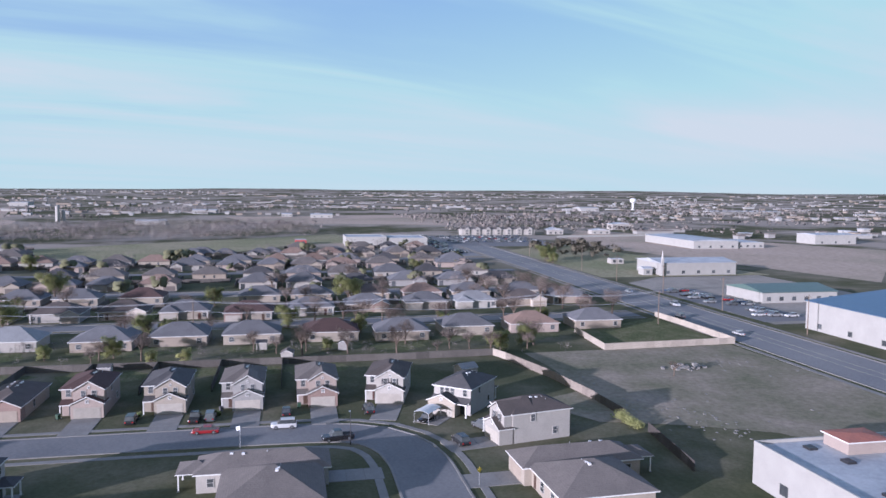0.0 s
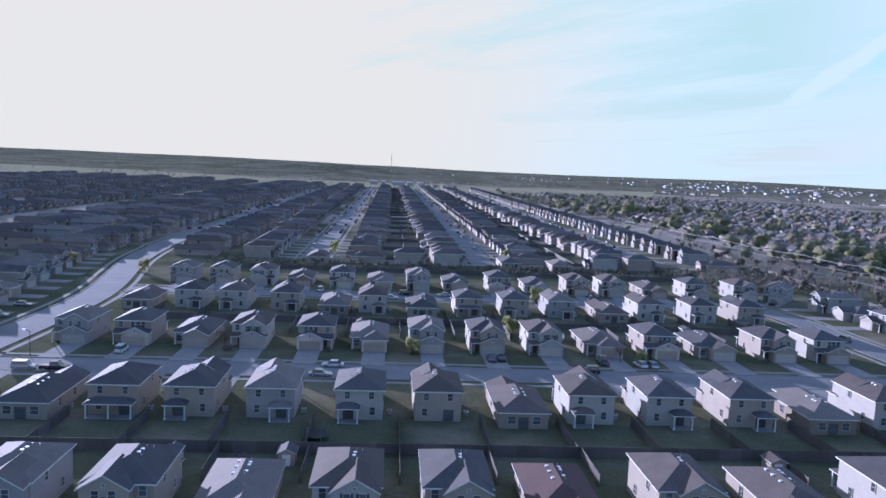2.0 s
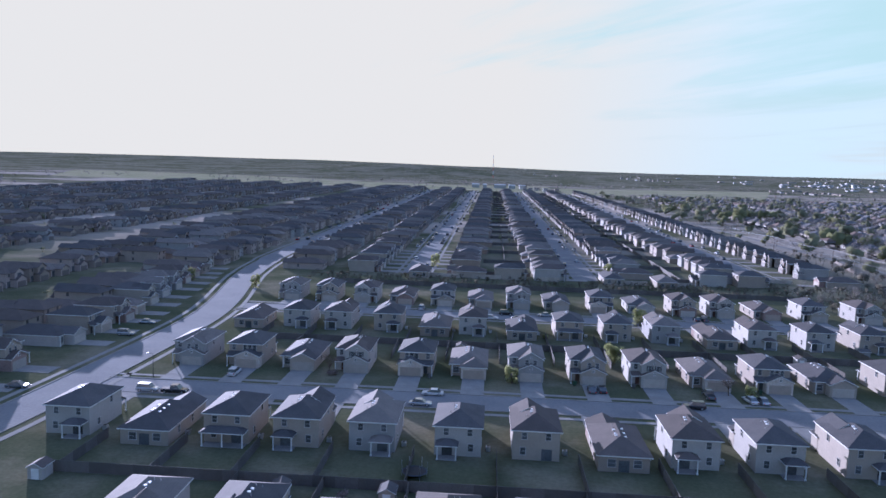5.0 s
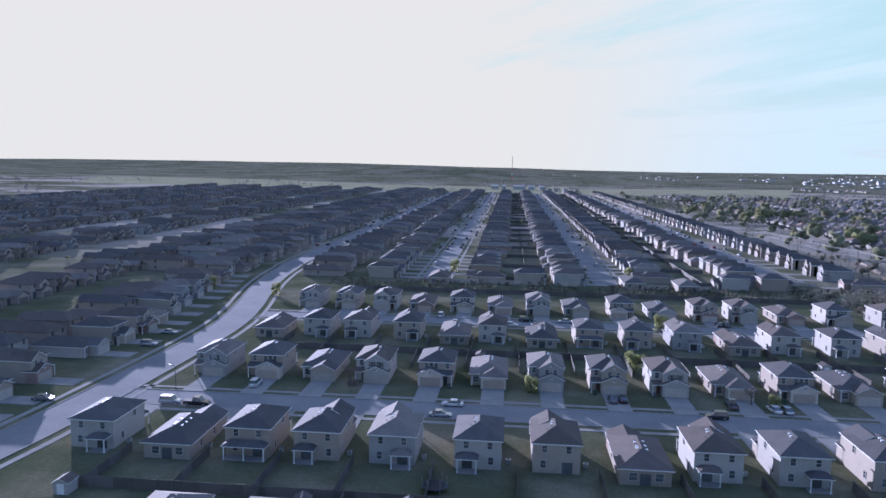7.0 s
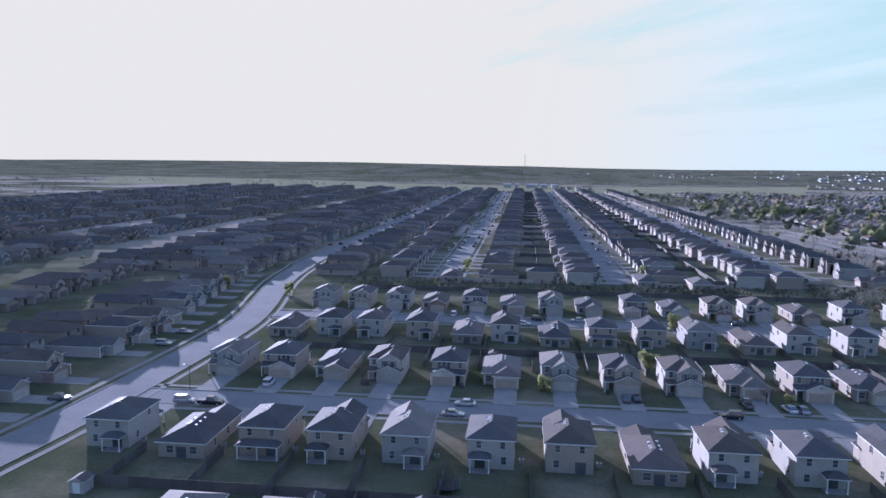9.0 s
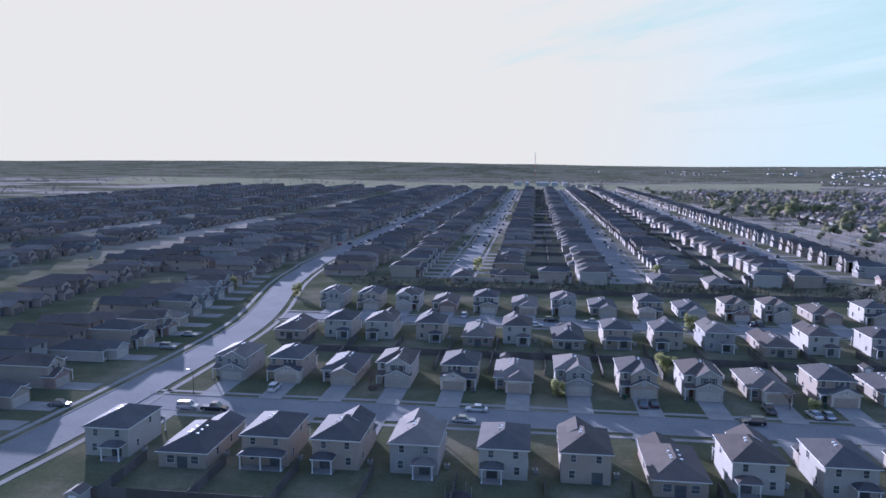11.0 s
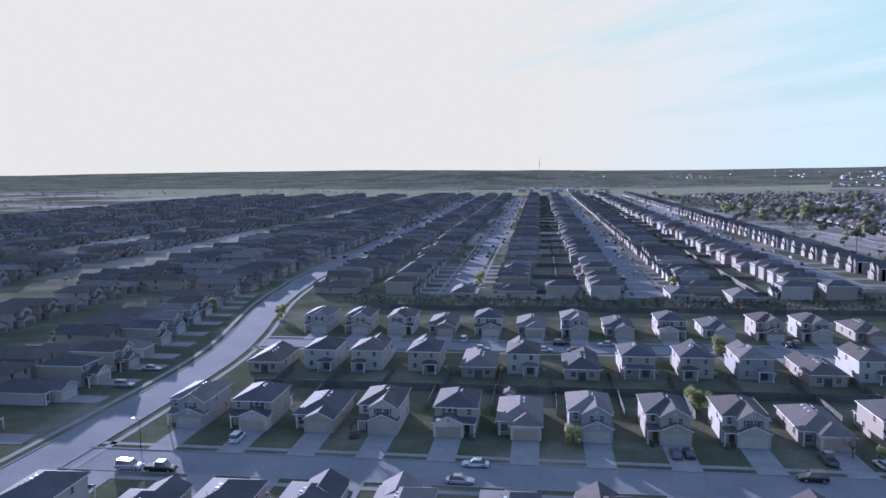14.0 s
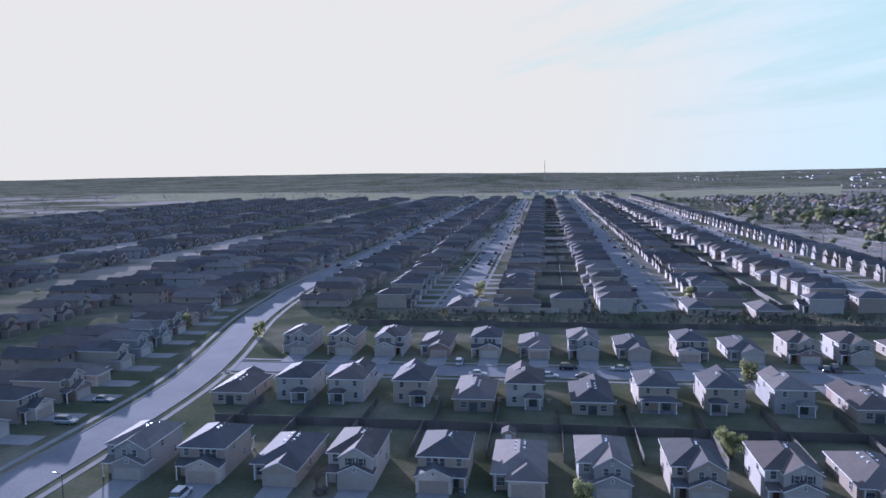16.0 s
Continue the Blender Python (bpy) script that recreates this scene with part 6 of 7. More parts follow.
# ---- cars ----
for kind_, col_, x_, y_, a_ in (
    ("suv", "white", 138.0, 13.4, 90), ("sedan", "red", 137.3, 27.2, 90), ("pickup", "black", 129.6, 4.0, 100), ("suv", "black", 146, 41.5, 0), ("pickup", "black", 145, 30, 0), ("suv", "grey", 145.5, 27.2, 0),
    ("sedan", "black", 146.5, 13, 0), ("suv", "black", 145, -3, 5), ("pickup", "grey", 131, -23, 25), ("sedan", "black", 137.6, -13.4, 141), ("suv", "black", 124.0, -17.0, 12),
    ("sedan", "silver", 114, 90.5, 80), ("sedan", "white", 70, 90, 92), ("suv", "black", 92, 75.2, 0), ("suv", "grey", 85.5, 90.5, 92), ("sedan", "silver", 131.4, 69, 90),
    ("sedan", "white", -8.5, 169.6, 180), ("sedan", "silver", -10.5, 162.4, 0), ("suv", "white", -55.5, 177.5, 90), ("suv", "black", 47.5, 169.3, 180), ("sedan", "white", 61.5, 176, 100), ("sedan", "silver", 64.0, 175.8, 95),
    ("sedan", "grey", 27, 178, 90), ("sedan", "black", 29.4, 178.4, 90), ("pickup", "grey", 53, 178, 90), ("suv", "silver", -69, 162.2, 0), ("pickup", "black", -63, 162, 0),
    ("sedan", "white", -14, 253.4, 0), ("sedan", "silver", 22, 261.2, 180), ("suv", "black", 9, 261, 0), ("sedan", "grey", 13, 253.5, 0), ("sedan", "white", 4, 253.2, 0), ("suv", "white", -20, 264, 90), ("suv", "black", 56, 261.3, 0), ("pickup", "black", 140.2, 265.0, 50), ("suv", "grey", 131.2, 209, 95), ("pickup", "grey", 76, 265, 90), ("sedan", "black", 73.5, 265, 90),
    ("sedan", "grey", -96.5, 160, 5), ("suv", "silver", -97.5, 209, 0), ("sedan", "silver", -98.5, 224, 0),
    ("sedan", "white", 55.5, 366, 90), ("suv", "black", 41, 392, 90), ("sedan", "silver", 49, 410, 90), ("sedan", "grey", 41, 430, 90), ("suv", "white", -35.5, 395, 90), ("sedan", "silver", -27.5, 372, 90),
    ("sedan", "white", 205, -124, 0), ("suv", "grey", 236, -121.5, 0), ("sedan", "silver", 300, -133, 180), ("pickup", "white", 262, -134, 180)):
    place_car(kind_, col_, x_, y_, a_)


def stuff_cars(spots, seed):
    r = random.Random(seed)
    groups = {}
    for sp in spots:
        groups.setdefault(r.choice(("white", "silver", "black", "grey", "silver", "black", "grey", "blue", "white", "grey", "red")), []).append(sp)
    for col, some in groups.items():
        bm = bmesh.new()
        for x, y, turn in some:
            m = pose(x, y, 0.03, 0, 0, turn)
            k = len(bm.verts)
            hw, ln, tall = 0.92, r.uniform(4.4, 5.2), r.uniform(1.4, 1.8)
            box(bm, -ln / 2, ln / 2, -hw, hw, 0.3, tall * 0.56, 0, False)
            v = [bm.verts.new(p) for p in ((-ln * 0.38, -hw * 0.9, tall * 0.56), (ln * 0.2, -hw * 0.9, tall * 0.56), (ln * 0.2, hw * 0.9, tall * 0.56), (-ln * 0.38, hw * 0.9, tall * 0.56),
                                           (-ln * 0.28, -hw * 0.75, tall), (ln * 0.05, -hw * 0.75, tall), (ln * 0.05, hw * 0.75, tall), (-ln * 0.28, hw * 0.75, tall))]
            for f, mi in (((0, 1, 5, 4), 1), ((1, 2, 6, 5), 1), ((2, 3, 7, 6), 1), ((3, 0, 4, 7), 1), ((4, 5, 6, 7), 0)):
                bm.faces.new([v[i] for i in f]).material_index = mi
            for wx in (-ln * 0.3, ln * 0.3):
                box(bm, wx - 0.32, wx + 0.32, -hw - 0.01, hw + 0.01, 0, 0.62, 2, False)
            bm.verts.ensure_lookup_table()
            for q in bm.verts[k:]:
                q.co = m @ q.co
        tagged(new("distant_cars", to_mesh("distant_cars", bm, CAR_PAINT[col], GLASS, RUBBER)), f"{col} cars parked far down the streets", "cars", "", "stuff")


spots_ = []
for xc in (-31.5, 45.0, 134.0, -108, -185):
    for _ in range(95):
        spots_.append((xc + rng.choice((-3.9, 3.9, -9, 9)), rng.uniform(450, 1420), 90))
for _ in range(110):
    spots_.append((rng.choice((-185, -262, -339, -416)) + rng.choice((-4, 4)), rng.uniform(352, 760), 90))
for _ in range(26):
    spots_.append((rng.uniform(228, 300), rng.choice((-152, -157.5, -163)) + rng.uniform(-0.5, 0.5), 90))
for _ in range(70):
    spots_.append((rng.uniform(500, 700), rng.uniform(-110, -92), rng.choice((0, 90))))
for row_x in (606, 622, 640, 658, 676):
    for k in range(26):
        if rng.random() < 0.7:
            spots_.append((row_x, -198 + k * 3.1, rng.choice((0, 180))))
stuff_cars(spots_, 9)

# ---- buildings along the main road ----
PANEL_WHITE = banded("white_metal_wall", (0.32, 0.312, 0.292), 0.3, 0.02, 0, 0.6, 0.02, 0.85, 0.1, 0.05)
ROOF_BLUE = banded("blue_metal_roof", (0.070, 0.118, 0.195), 0.45, 0.03, 0, 0.45, 0.0, 0.8, 0.1, 0.08)
ROOF_GREEN = banded("green_metal_roof", (0.090, 0.130, 0.118), 0.45, 0.03, 1, 0.5, 0.0, 0.8, 0.1, 0.08)
ROOF_WHITE = surface("white_membrane", [(0.40, 0.41, 0.43), (0.33, 0.34, 0.36), (0.26, 0.27, 0.29)], 0.6, 0.12, 1.2, 0.12, where="world")
ROOF_RED = surface("red_roof", [(0.30, 0.12, 0.08), (0.24, 0.10, 0.07)], 0.7, 0.4, 3, 0.15)


def hall(x0, x1, y0, y1, h, wall, roof_, label, rise=0.0, along="x", openings=4, side="y1", parapet=False):
    """A large plain building with a low gabled or flat roof, doors and windows on one side."""
    b = empty("building", label, "building")
    bm = bmesh.new()
    box(bm, x0, x1, y0, y1, 0, h)
    part("wall", bm, wall, b)
    bm = bmesh.new()
    o = 0.4
    if rise:
        if along == "x":
            ym = (y0 + y1) / 2
            pts = [[(x, y0 - o, h), (x, ym, h + rise), (x, y1 + o, h)] for x in (x0 - o, x1 + o)]
        else:
            xm = (x0 + x1) / 2
            pts = [[(x0 - o, y, h), (xm, y, h + rise), (x1 + o, y, h)] for y in (y0 - o, y1 + o)]
        a = [[bm.verts.new(p) for p in e] for e in pts]
        c = [[bm.verts.new((p[0], p[1], p[2] + 0.2)) for p in e] for e in pts]
        for k in (0, 1):
            bm.faces.new((c[0][k], c[0][k + 1], c[1][k + 1], c[1][k]))
            bm.faces.new((a[0][k], a[0][k + 1], c[0][k + 1], c[0][k]))
            bm.faces.new((a[1][k], a[1][k + 1], c[1][k + 1], c[1][k]))
        for e in (0, 2):
            bm.faces.new((a[0][e], a[1][e], c[1][e], c[0][e]))
        bm.faces.new(a[0])
        bm.faces.new(a[1])
    else:
        box(bm, x0 + 0.1, x1 - 0.1, y0 + 0.1, y1 - 0.1, h, h + 0.12)
    part("roof", bm, roof_, b)
    if parapet:
        for e in ((x0 - 0.02, x1 + 0.02, y0 - 0.02, y0 + 0.3), (x0 - 0.02, x1 + 0.02, y1 - 0.3, y1 + 0.02), (x0 - 0.02, x0 + 0.3, y0 + 0.3, y1 - 0.3), (x1 - 0.3, x1 + 0.02, y0 + 0.3, y1 - 0.3)):
            bm = bmesh.new()
            box(bm, *e, h, h + 0.6)
            part("parapet", bm, wall, b)
    for k in range(openings):
        f = (k + 0.5) / openings
        bm = bmesh.new()
        if side == "y1":
            xc = x0 + (x1 - x0) * f
            box(bm, xc - 0.9, xc + 0.9, y1 - 0.02, y1 + 0.06, 0.9, 2.5)
        else:
            yc = y0 + (y1 - y0) * f
            box(bm, x0 - 0.06, x0 + 0.02, yc - 0.9, yc + 0.9, 0.9, 2.5)
        part("window", bm, GLASS, b)
    return b


near_hall = hall(55, 99, -100, -57, 6.0, PANEL_WHITE, ROOF_WHITE, "low white commercial building with a flat membrane roof", parapet=True, openings=3)
bm = bmesh.new()
box(bm, 92.0, 97.2, -74.5, -67.6, 6.0, 7.9)
part("roof_box", bm, WALLS["pink"], near_hall, "pale box with red roof")
bm = bmesh.new()
hip_roof(bm, 92.0, 97.2, -74.5, -67.6, 7.9, 0.12, 0.35)
part("roof_box_cover", bm, [ROOF_RED, WHITE_TRIM], near_hall)
# Low dark boxes in place of flat dark patches on the membrane.
for x_, y_ in ((95.5, -64.0), (89.5, -65.5), (83.5, -69), (78, -62), (72, -72), (80, -90)):
    bm = bmesh.new()
    box(bm, x_ - 0.8, x_ + 0.8, y_ - 0.7, y_ + 0.7, 6.1, 6.45)
    part("roof_unit", bm, DARK_METAL, near_hall)
hall(146, 212, -214, -153, 9.0, PANEL_WHITE, ROOF_BLUE, "large white warehouse with a blue metal roof", 3.0, "x", 5)
hall(262, 287, -206, -172, 4.2, PANEL_WHITE, ROOF_GREEN, "white building with a green metal roof", 2.0, "y", 6, "x0")
hall(357, 384, -222, -178, 6.5, PANEL_WHITE, ROOF_WHITE, "long white metal hall", 1.6, "y", 5, "x0")
hall(360, 366, -175, -170, 3.4, PANEL_WHITE, ROOF_WHITE, "low white porch building beside a long hall", 0.8, "y", 1, "x0")
bm = bmesh.new()
box(bm, 355.6, 356.8, -179.2, -178.0, 0, 9.0)
cylinder(bm, 356.2, -178.6, 9.0, 13.5, 0.75, 0.05, 4)
tagged(new("spire", to_mesh("spire", bm, PANEL_WHITE)), "slim white spire standing beside a long hall", "spire")
hall(520, 600, -330, -292, 6.0, PANEL_WHITE, ROOF_WHITE, "wide white works hall", 1.0, "x", 4, "x0")
hall(522, 560, -354, -331, 4.6, PANEL_WHITE, ROOF_WHITE, "white works hall with a flat roof", 0.0, "x", 4, "x0")
hall(567, 605, -92, -62, 6.0, PANEL_WHITE, ROOF_WHITE, "white roadside shop building with a flat roof", 0.0, "x", 4, "x0", True)
hall(566, 600, -60, -29, 7.0, PANEL_WHITE, ROOF_WHITE, "tall white roadside shop building", 0.0, "x", 4, "x0", True)
for x_, w_, y_, d_, h_ in ((1280, 26, 133, 38, 6.5), (916, 18, 156, 33, 4.5), (1750, 40, 568, 37, 8.0), (1120, 20, -49, 32, 5.0), (1162, 16, 10, 16, 4.5), (555, 24, -466, 40, 8.0), (1498, 40, -637, 42, 7.0), (1296, 30, -930, 150, 6.0)):
    hall(x_, x_ + w_, y_, y_ + d_, h_, PANEL_WHITE, ROOF_WHITE, "white metal hall on the edge of town", 1.0, "y", 3, "x0")
for x_, w_, y_, d_, h_, label_ in ((705, 12, -256, 16, 4.5, "white house behind a long wall"), (704, 10, -306, 20, 4.0, "long low pale building behind a wall"), (782, 16, -370, 26, 6.5, "tall white gabled building among bare trees"), (745, 10, -268, 12, 3.2, "small pale building among bare trees")):
    hall(x_, x_ + w_, y_, y_ + d_, h_, WALLS["white"], ROOF_WHITE, label_, 1.6, "x", 3, "x0")
hall(418, 424, -186, -178, 3.0, WALLS["white"], ROOF_WHITE, "small white site cabin on the grass", 0.0, "x", 2, "x0")


def apartments(x, y0, y1, n):
    """A long row of joined two-storey flats, a gabled bay on every unit."""
    b = empty("apartment_building", "long pale two-storey apartment building with many front gables", "building")
    bm = bmesh.new()
    box(bm, x, x + 12, y0, y1, 0, 5.4)
    part("wall", bm, WALLS["white"], b)
    bm = bmesh.new()
    gable_roof(bm, 0, 12, 0, y1 - y0, 5.4, 0.35, 0.4)
    for v in bm.verts:
        v.co += Vector((x, y0, 0))
    part("roof", bm, [ROOFS["warm"], WHITE_TRIM], b)
    step = (y1 - y0) / n
    for k in range(n):
        m = pose(x - 1.2, y0 + (k + 0.5) * step, 0, 0, 0, -90)
        bm = bmesh.new()
        prism(bm, -2.6, 2.6, 0, 1.6, 0, 5.4, 7.4)
        bay = part("bay", bm, WALLS["white"], b, "", m)
        for zz in (0.8, 3.5):
            bm = bmesh.new()
            box(bm, -1.0, 1.0, -0.06, 0.02, zz, zz + 1.5)
            part("window", bm, GLASS, bay)
        bm = bmesh.new()
        gable_roof(bm, -2.6, 2.6, 0, 5.0, 5.38, 0.77, 0.3)
        part("bay_roof", bm, [ROOFS["warm"], WHITE_TRIM], b, "", m)


apartments(700, -224, -150, 7)
bm = bmesh.new()
for k in range(28):
    xa_, ya_, xb_, yb_ = 656 + k * 0.65, -231 - k * 4.05, 656.65 + k * 0.65, -235.0 - k * 4.05
    quad(bm, [(xa_, ya_, 0), (xb_, yb_, 0), (xb_, yb_, 2.0), (xa_, ya_, 2.0)])
    quad(bm, [(xa_ + 0.3, ya_, 2.0), (xb_ + 0.3, yb_, 2.0), (xb_ + 0.3, yb_, 0), (xa_ + 0.3, ya_, 0)])
    quad(bm, [(xa_, ya_, 2.0), (xb_, yb_, 2.0), (xb_ + 0.3, yb_, 2.0), (xa_ + 0.3, ya_, 2.0)])
tagged(new("boundary_wall", to_mesh("boundary_wall", bm, PANEL_WHITE)), "long low white boundary wall beside a field", "wall", "", "structure")
hall(592, 604, 0, 9, 3.6, surface("red_wall", [(0.30, 0.07, 0.06)], 0.6, 1, 4, 0.05), ROOF_WHITE, "small red and white roadside shop", 0.0, "x", 2, "x0")
GRAVEL = surface("gravel", [(0.24, 0.22, 0.19), (0.30, 0.275, 0.24), (0.20, 0.19, 0.165)], 0.95, 0.05, 1.5, 0.2, where="world", spec=0.0)
polygon("yard", [(219, -147), (330, -147), (350, -172), (352, -232), (222, -232)], 0.04, GRAVEL, "pale gravel yard round a green-roofed building", category="yard")
polygon("yard", [(100, -147), (148, -147), (148, -226), (100, -226)], 0.04, GRAVEL, "pale gravel yard beside a warehouse", category="yard")
slab("car_park", 224, 306, -168, -146.5, 0.06, ASPHALT, "asphalt car park beside the main road", category="car park")
slab("car_park", 560, 690, -205, -113.8, 0.05, ASPHALT, "wide asphalt car park before a long apartment building", category="car park")
slab("car_park", 480, 720, -113.7, -92, 0.045, ASPHALT_DARK, "busy asphalt car park beside shops", category="car park")

# White roofs of the distant town, past counting.
rng = random.Random(5)
bm = bmesh.new()
for _ in range(4200):
    a_, r_ = rng.uniform(radians(-42), radians(88)), 640 + 3300 * rng.random() ** 0.75
    x_, y_ = r_ * math.cos(a_), r_ * math.sin(a_)
    if any(inside((x_, y_), q) for q in KEEP_CLEAR) or (x_ < 1010 and -60 < y_ < 1400) or (-180 < y_ < -90 and x_ < 1300) or noise.noise(Vector((x_ / 230, y_ / 520, 9.4))) < 0.27 - (0.22 if a_ < radians(28) else 0):
        continue
    w_, d_, h_ = rng.uniform(5, 10), rng.uniform(5, 11) * (4.0 if rng.random() < 0.14 else 1), rng.uniform(2.4, 3.8)
    z_ = ground_height(x_, y_)
    mi_ = rng.choice((0, 2, 2, 3) if a_ < radians(28) else (0, 2, 3, 3, 2))
    box(bm, x_ - w_ / 2, x_ + w_ / 2, y_ - d_ / 2, y_ + d_ / 2, z_ - 0.5, z_ + h_, mi_, False)
    box(bm, x_ - w_ / 2 - 0.5, x_ + w_ / 2 + 0.5, y_ - d_ / 2 - 0.5, y_ + d_ / 2 + 0.5, z_ + h_, z_ + h_ + 0.8, 1 if mi_ == 0 else 4, False)
# Large white halls of an industrial estate.
for _ in range(110):
    x_, y_, w_, d_, h_ = rng.gauss(1400, 260), rng.gauss(2750, 260), rng.uniform(8, 30), rng.uniform(8, 20), rng.uniform(2, 4.0)
    z_ = ground_height(x_, y_)
    box(bm, x_ - w_ / 2, x_ + w_ / 2, y_ - d_ / 2, y_ + d_ / 2, z_ - 1, z_ + h_, rng.choice((0, 2, 3)), False)
    box(bm, x_ - w_ / 2 - 0.5, x_ + w_ / 2 + 0.5, y_ - d_ / 2 - 0.5, y_ + d_ / 2 + 0.5, z_ + h_, z_ + h_ + 0.8, 1, False)
tagged(new("distant_buildings", to_mesh("distant_buildings", bm, PANEL_WHITE, ROOF_WHITE, WALLS["grey"], WALLS["beige"], ROOFS["warm"])), "scattered pale buildings of the distant town", "buildings", "", "stuff")
for x_, w_ in ((-42, 16), (-18, 8), (6, 26), (38, 14), (62, 12)):
    hall(x_, x_ + w_, 1640, 1662, 7.0, PANEL_WHITE, ROOF_WHITE, "white farm hall at the end of the fields", 1.5, "x", 2)

# ---- towers, poles and wires ----
def water_tower(x, y):
    t = empty("water_tower", "white pedestal water tower above the town", "water tower")
    bm = bmesh.new()
    prof = [(4.5, 0), (2.8, 3), (2.6, 13), (3.5, 15.5), (7.2, 19), (7.8, 22), (6.4, 25.5), (2.5, 27)]
    for (r0, z0), (r1, z1) in zip(prof, prof[1:]):
        cylinder(bm, x, y, z0, z1, r0, r1, 20)
    part("tank", bm, surface("tower_white", [(0.55, 0.55, 0.54)], 0.5, 0.2, 2, 0.04), t)


water_tower(1593, -762)
for x_, y_, h_ in ((1003, 297, 19), (1009, 292, 13)):
    bm = bmesh.new()
    cylinder(bm, x_, y_, 0, h_, 2.4, 2.4, 14)
    cylinder(bm, x_, y_, h_, h_ + 1.5, 2.5, 0.4, 14)
    tagged(new("silo", to_mesh("silo", bm, PANEL_WHITE)), "tall white silo beside a works", "silo", "silos")


def radio_tower(x, y, h):
    t = empty("radio_tower", "thin red and white lattice radio tower", "radio tower")
    z0 = ground_height(x, y)
    paint = (surface("tower_red", [(0.45, 0.12, 0.08)], 0.6, 0.2, 2, 0.05), MATS["tower_white"])
    n = 6

    def corner(i, k):
        r = 2.6 * (1 - 0.85 * k / n)
        return x + r * math.cos(math.tau * i / 3), y + r * math.sin(math.tau * i / 3), z0 + h * k / n

    for k in range(n):
        for i in range(3):
            bm = bmesh.new()
            tube(bm, corner(i, k), corner(i, k + 1), 0.35, 0.35, 4)
            part("leg", bm, paint[k % 2], t)
        bm = bmesh.new()
        tube(bm, corner(k % 3, k), corner((k + 1) % 3, k + 1), 0.2, 0.2, 4)
        part("brace", bm, paint[k % 2], t)


radio_tower(2, 2560, 78)
POLES = [(176, 560), (181, 490), (186, 420), (193, 339), (201, 300), (208, 259), (216, 205), (224, 150), (226, 95), (225, 40), (222, -15), (224, -66), (226, -108)]


def utility_pole(x, y, turn, h=11.5):
    p = empty("utility_pole", "wooden utility pole carrying wires", "utility pole", "utility poles")
    bm = bmesh.new()
    cylinder(bm, 0, 0, -0.5, h, 0.17, 0.11, 8)
    part("pole", bm, WOOD_POLE, p)
    bm = bmesh.new()
    box(bm, -1.2, 1.2, -0.06, 0.06, h - 0.75, h - 0.62)
    part("crossarm", bm, WOOD_POLE, p)
    for xx in (-1.1, 0.0, 1.1):
        bm = bmesh.new()
        cylinder(bm, xx, 0, h - 0.62, h - 0.4, 0.06, 0.04, 6)
        part("insulator", bm, GALV, p)
    p.matrix_basis = pose(x, y, 0, 0, 0, turn)


for i_, (x_, y_) in enumerate(POLES):
    utility_pole(x_, y_, 0 if i_ > 5 else 12)
WIRE = surface("wire", [(0.42, 0.42, 0.43)], 0.5, 1, 3, 0.05, metal=0.5)
for (xa, ya), (xb, yb) in zip(POLES, POLES[1:]):
    for off_, zt in ((-1.1, 11.1), (0.0, 11.1), (1.1, 11.1), (0.15, 8.2)):
        bm = bmesh.new()
        pts_ = []
        for k in range(9):
            t_ = k / 8
            pts_.append((xa + (xb - xa) * t_ + off_, ya + (yb - ya) * t_, zt - 1.3 * 4 * t_ * (1 - t_) * 0.8))
        r_ = 0.04 if zt > 9 else 0.055
        loft(bm, [[(x + r_ * a, y, z + r_ * b) for a, b in ((1, 0), (0, 1), (-1, 0), (0, -1))] for x, y, z in pts_])
        tagged(new("power_cable", to_mesh("power_cable", bm, WIRE)), "thin sagging power cable between poles", "cable", "power cables")
for i_, x_ in enumerate(range(110, 480, 46)):
    utility_pole(x_, -145.5 if i_ % 2 else -146, 90, 12.5)


def street_lamp(x, y, turn):
    p = empty("street_lamp", "dark metal street lamp beside the kerb", "street lamp", "street lamps")
    bm = bmesh.new()
    cylinder(bm, 0, 0, 0, 0.5, 0.14, 0.12, 8)
    cylinder(bm, 0, 0, 0.5, 5.4, 0.075, 0.055, 8)
    part("pole", bm, DARK_METAL, p)
    bm = bmesh.new()
    tube(bm, (0, 0, 5.3), (1.0, 0, 5.6), 0.045, 0.04, 6)
    part("arm", bm, DARK_METAL, p)
    bm = bmesh.new()
    box(bm, 0.9, 1.5, -0.14, 0.14, 5.53, 5.66)
    part("lamp_head", bm, GALV, p)
    p.matrix_basis = pose(x, y, 0, 0, 0, turn)


for x_, y_, a_ in ((126.6, 2.0, 0), (128.2, 85.5, 0), (139.6, 120, 180), (128.3, 172, 0), (-72.5, 172.2, 180)):
    street_lamp(x_, y_, a_)


def sign(x, y, colour, w, h, z, label):
    p = empty("street_sign", label, "sign")
    bm = bmesh.new()
    cylinder(bm, 0, 0, 0, z + h / 2, 0.035, 0.035, 6)
    part("post", bm, GALV, p)
    bm = bmesh.new()
    v = [(-w / 2, -0.06, z), (0, -0.06, z - h / 2), (w / 2, -0.06, z), (0, -0.06, z + h / 2)]
    quad(bm, v)
    quad(bm, [(a, b + 0.03, c) for a, b, c in v][::-1])
    for k in range(4):
        a, b = v[k], v[(k + 1) % 4]
        quad(bm, [a, b, (b[0], b[1] + 0.03, b[2]), (a[0], a[1] + 0.03, a[2])])
    part("board", bm, colour, p)
    p.matrix_basis = pose(x, y, 0, 0, 0, -60)


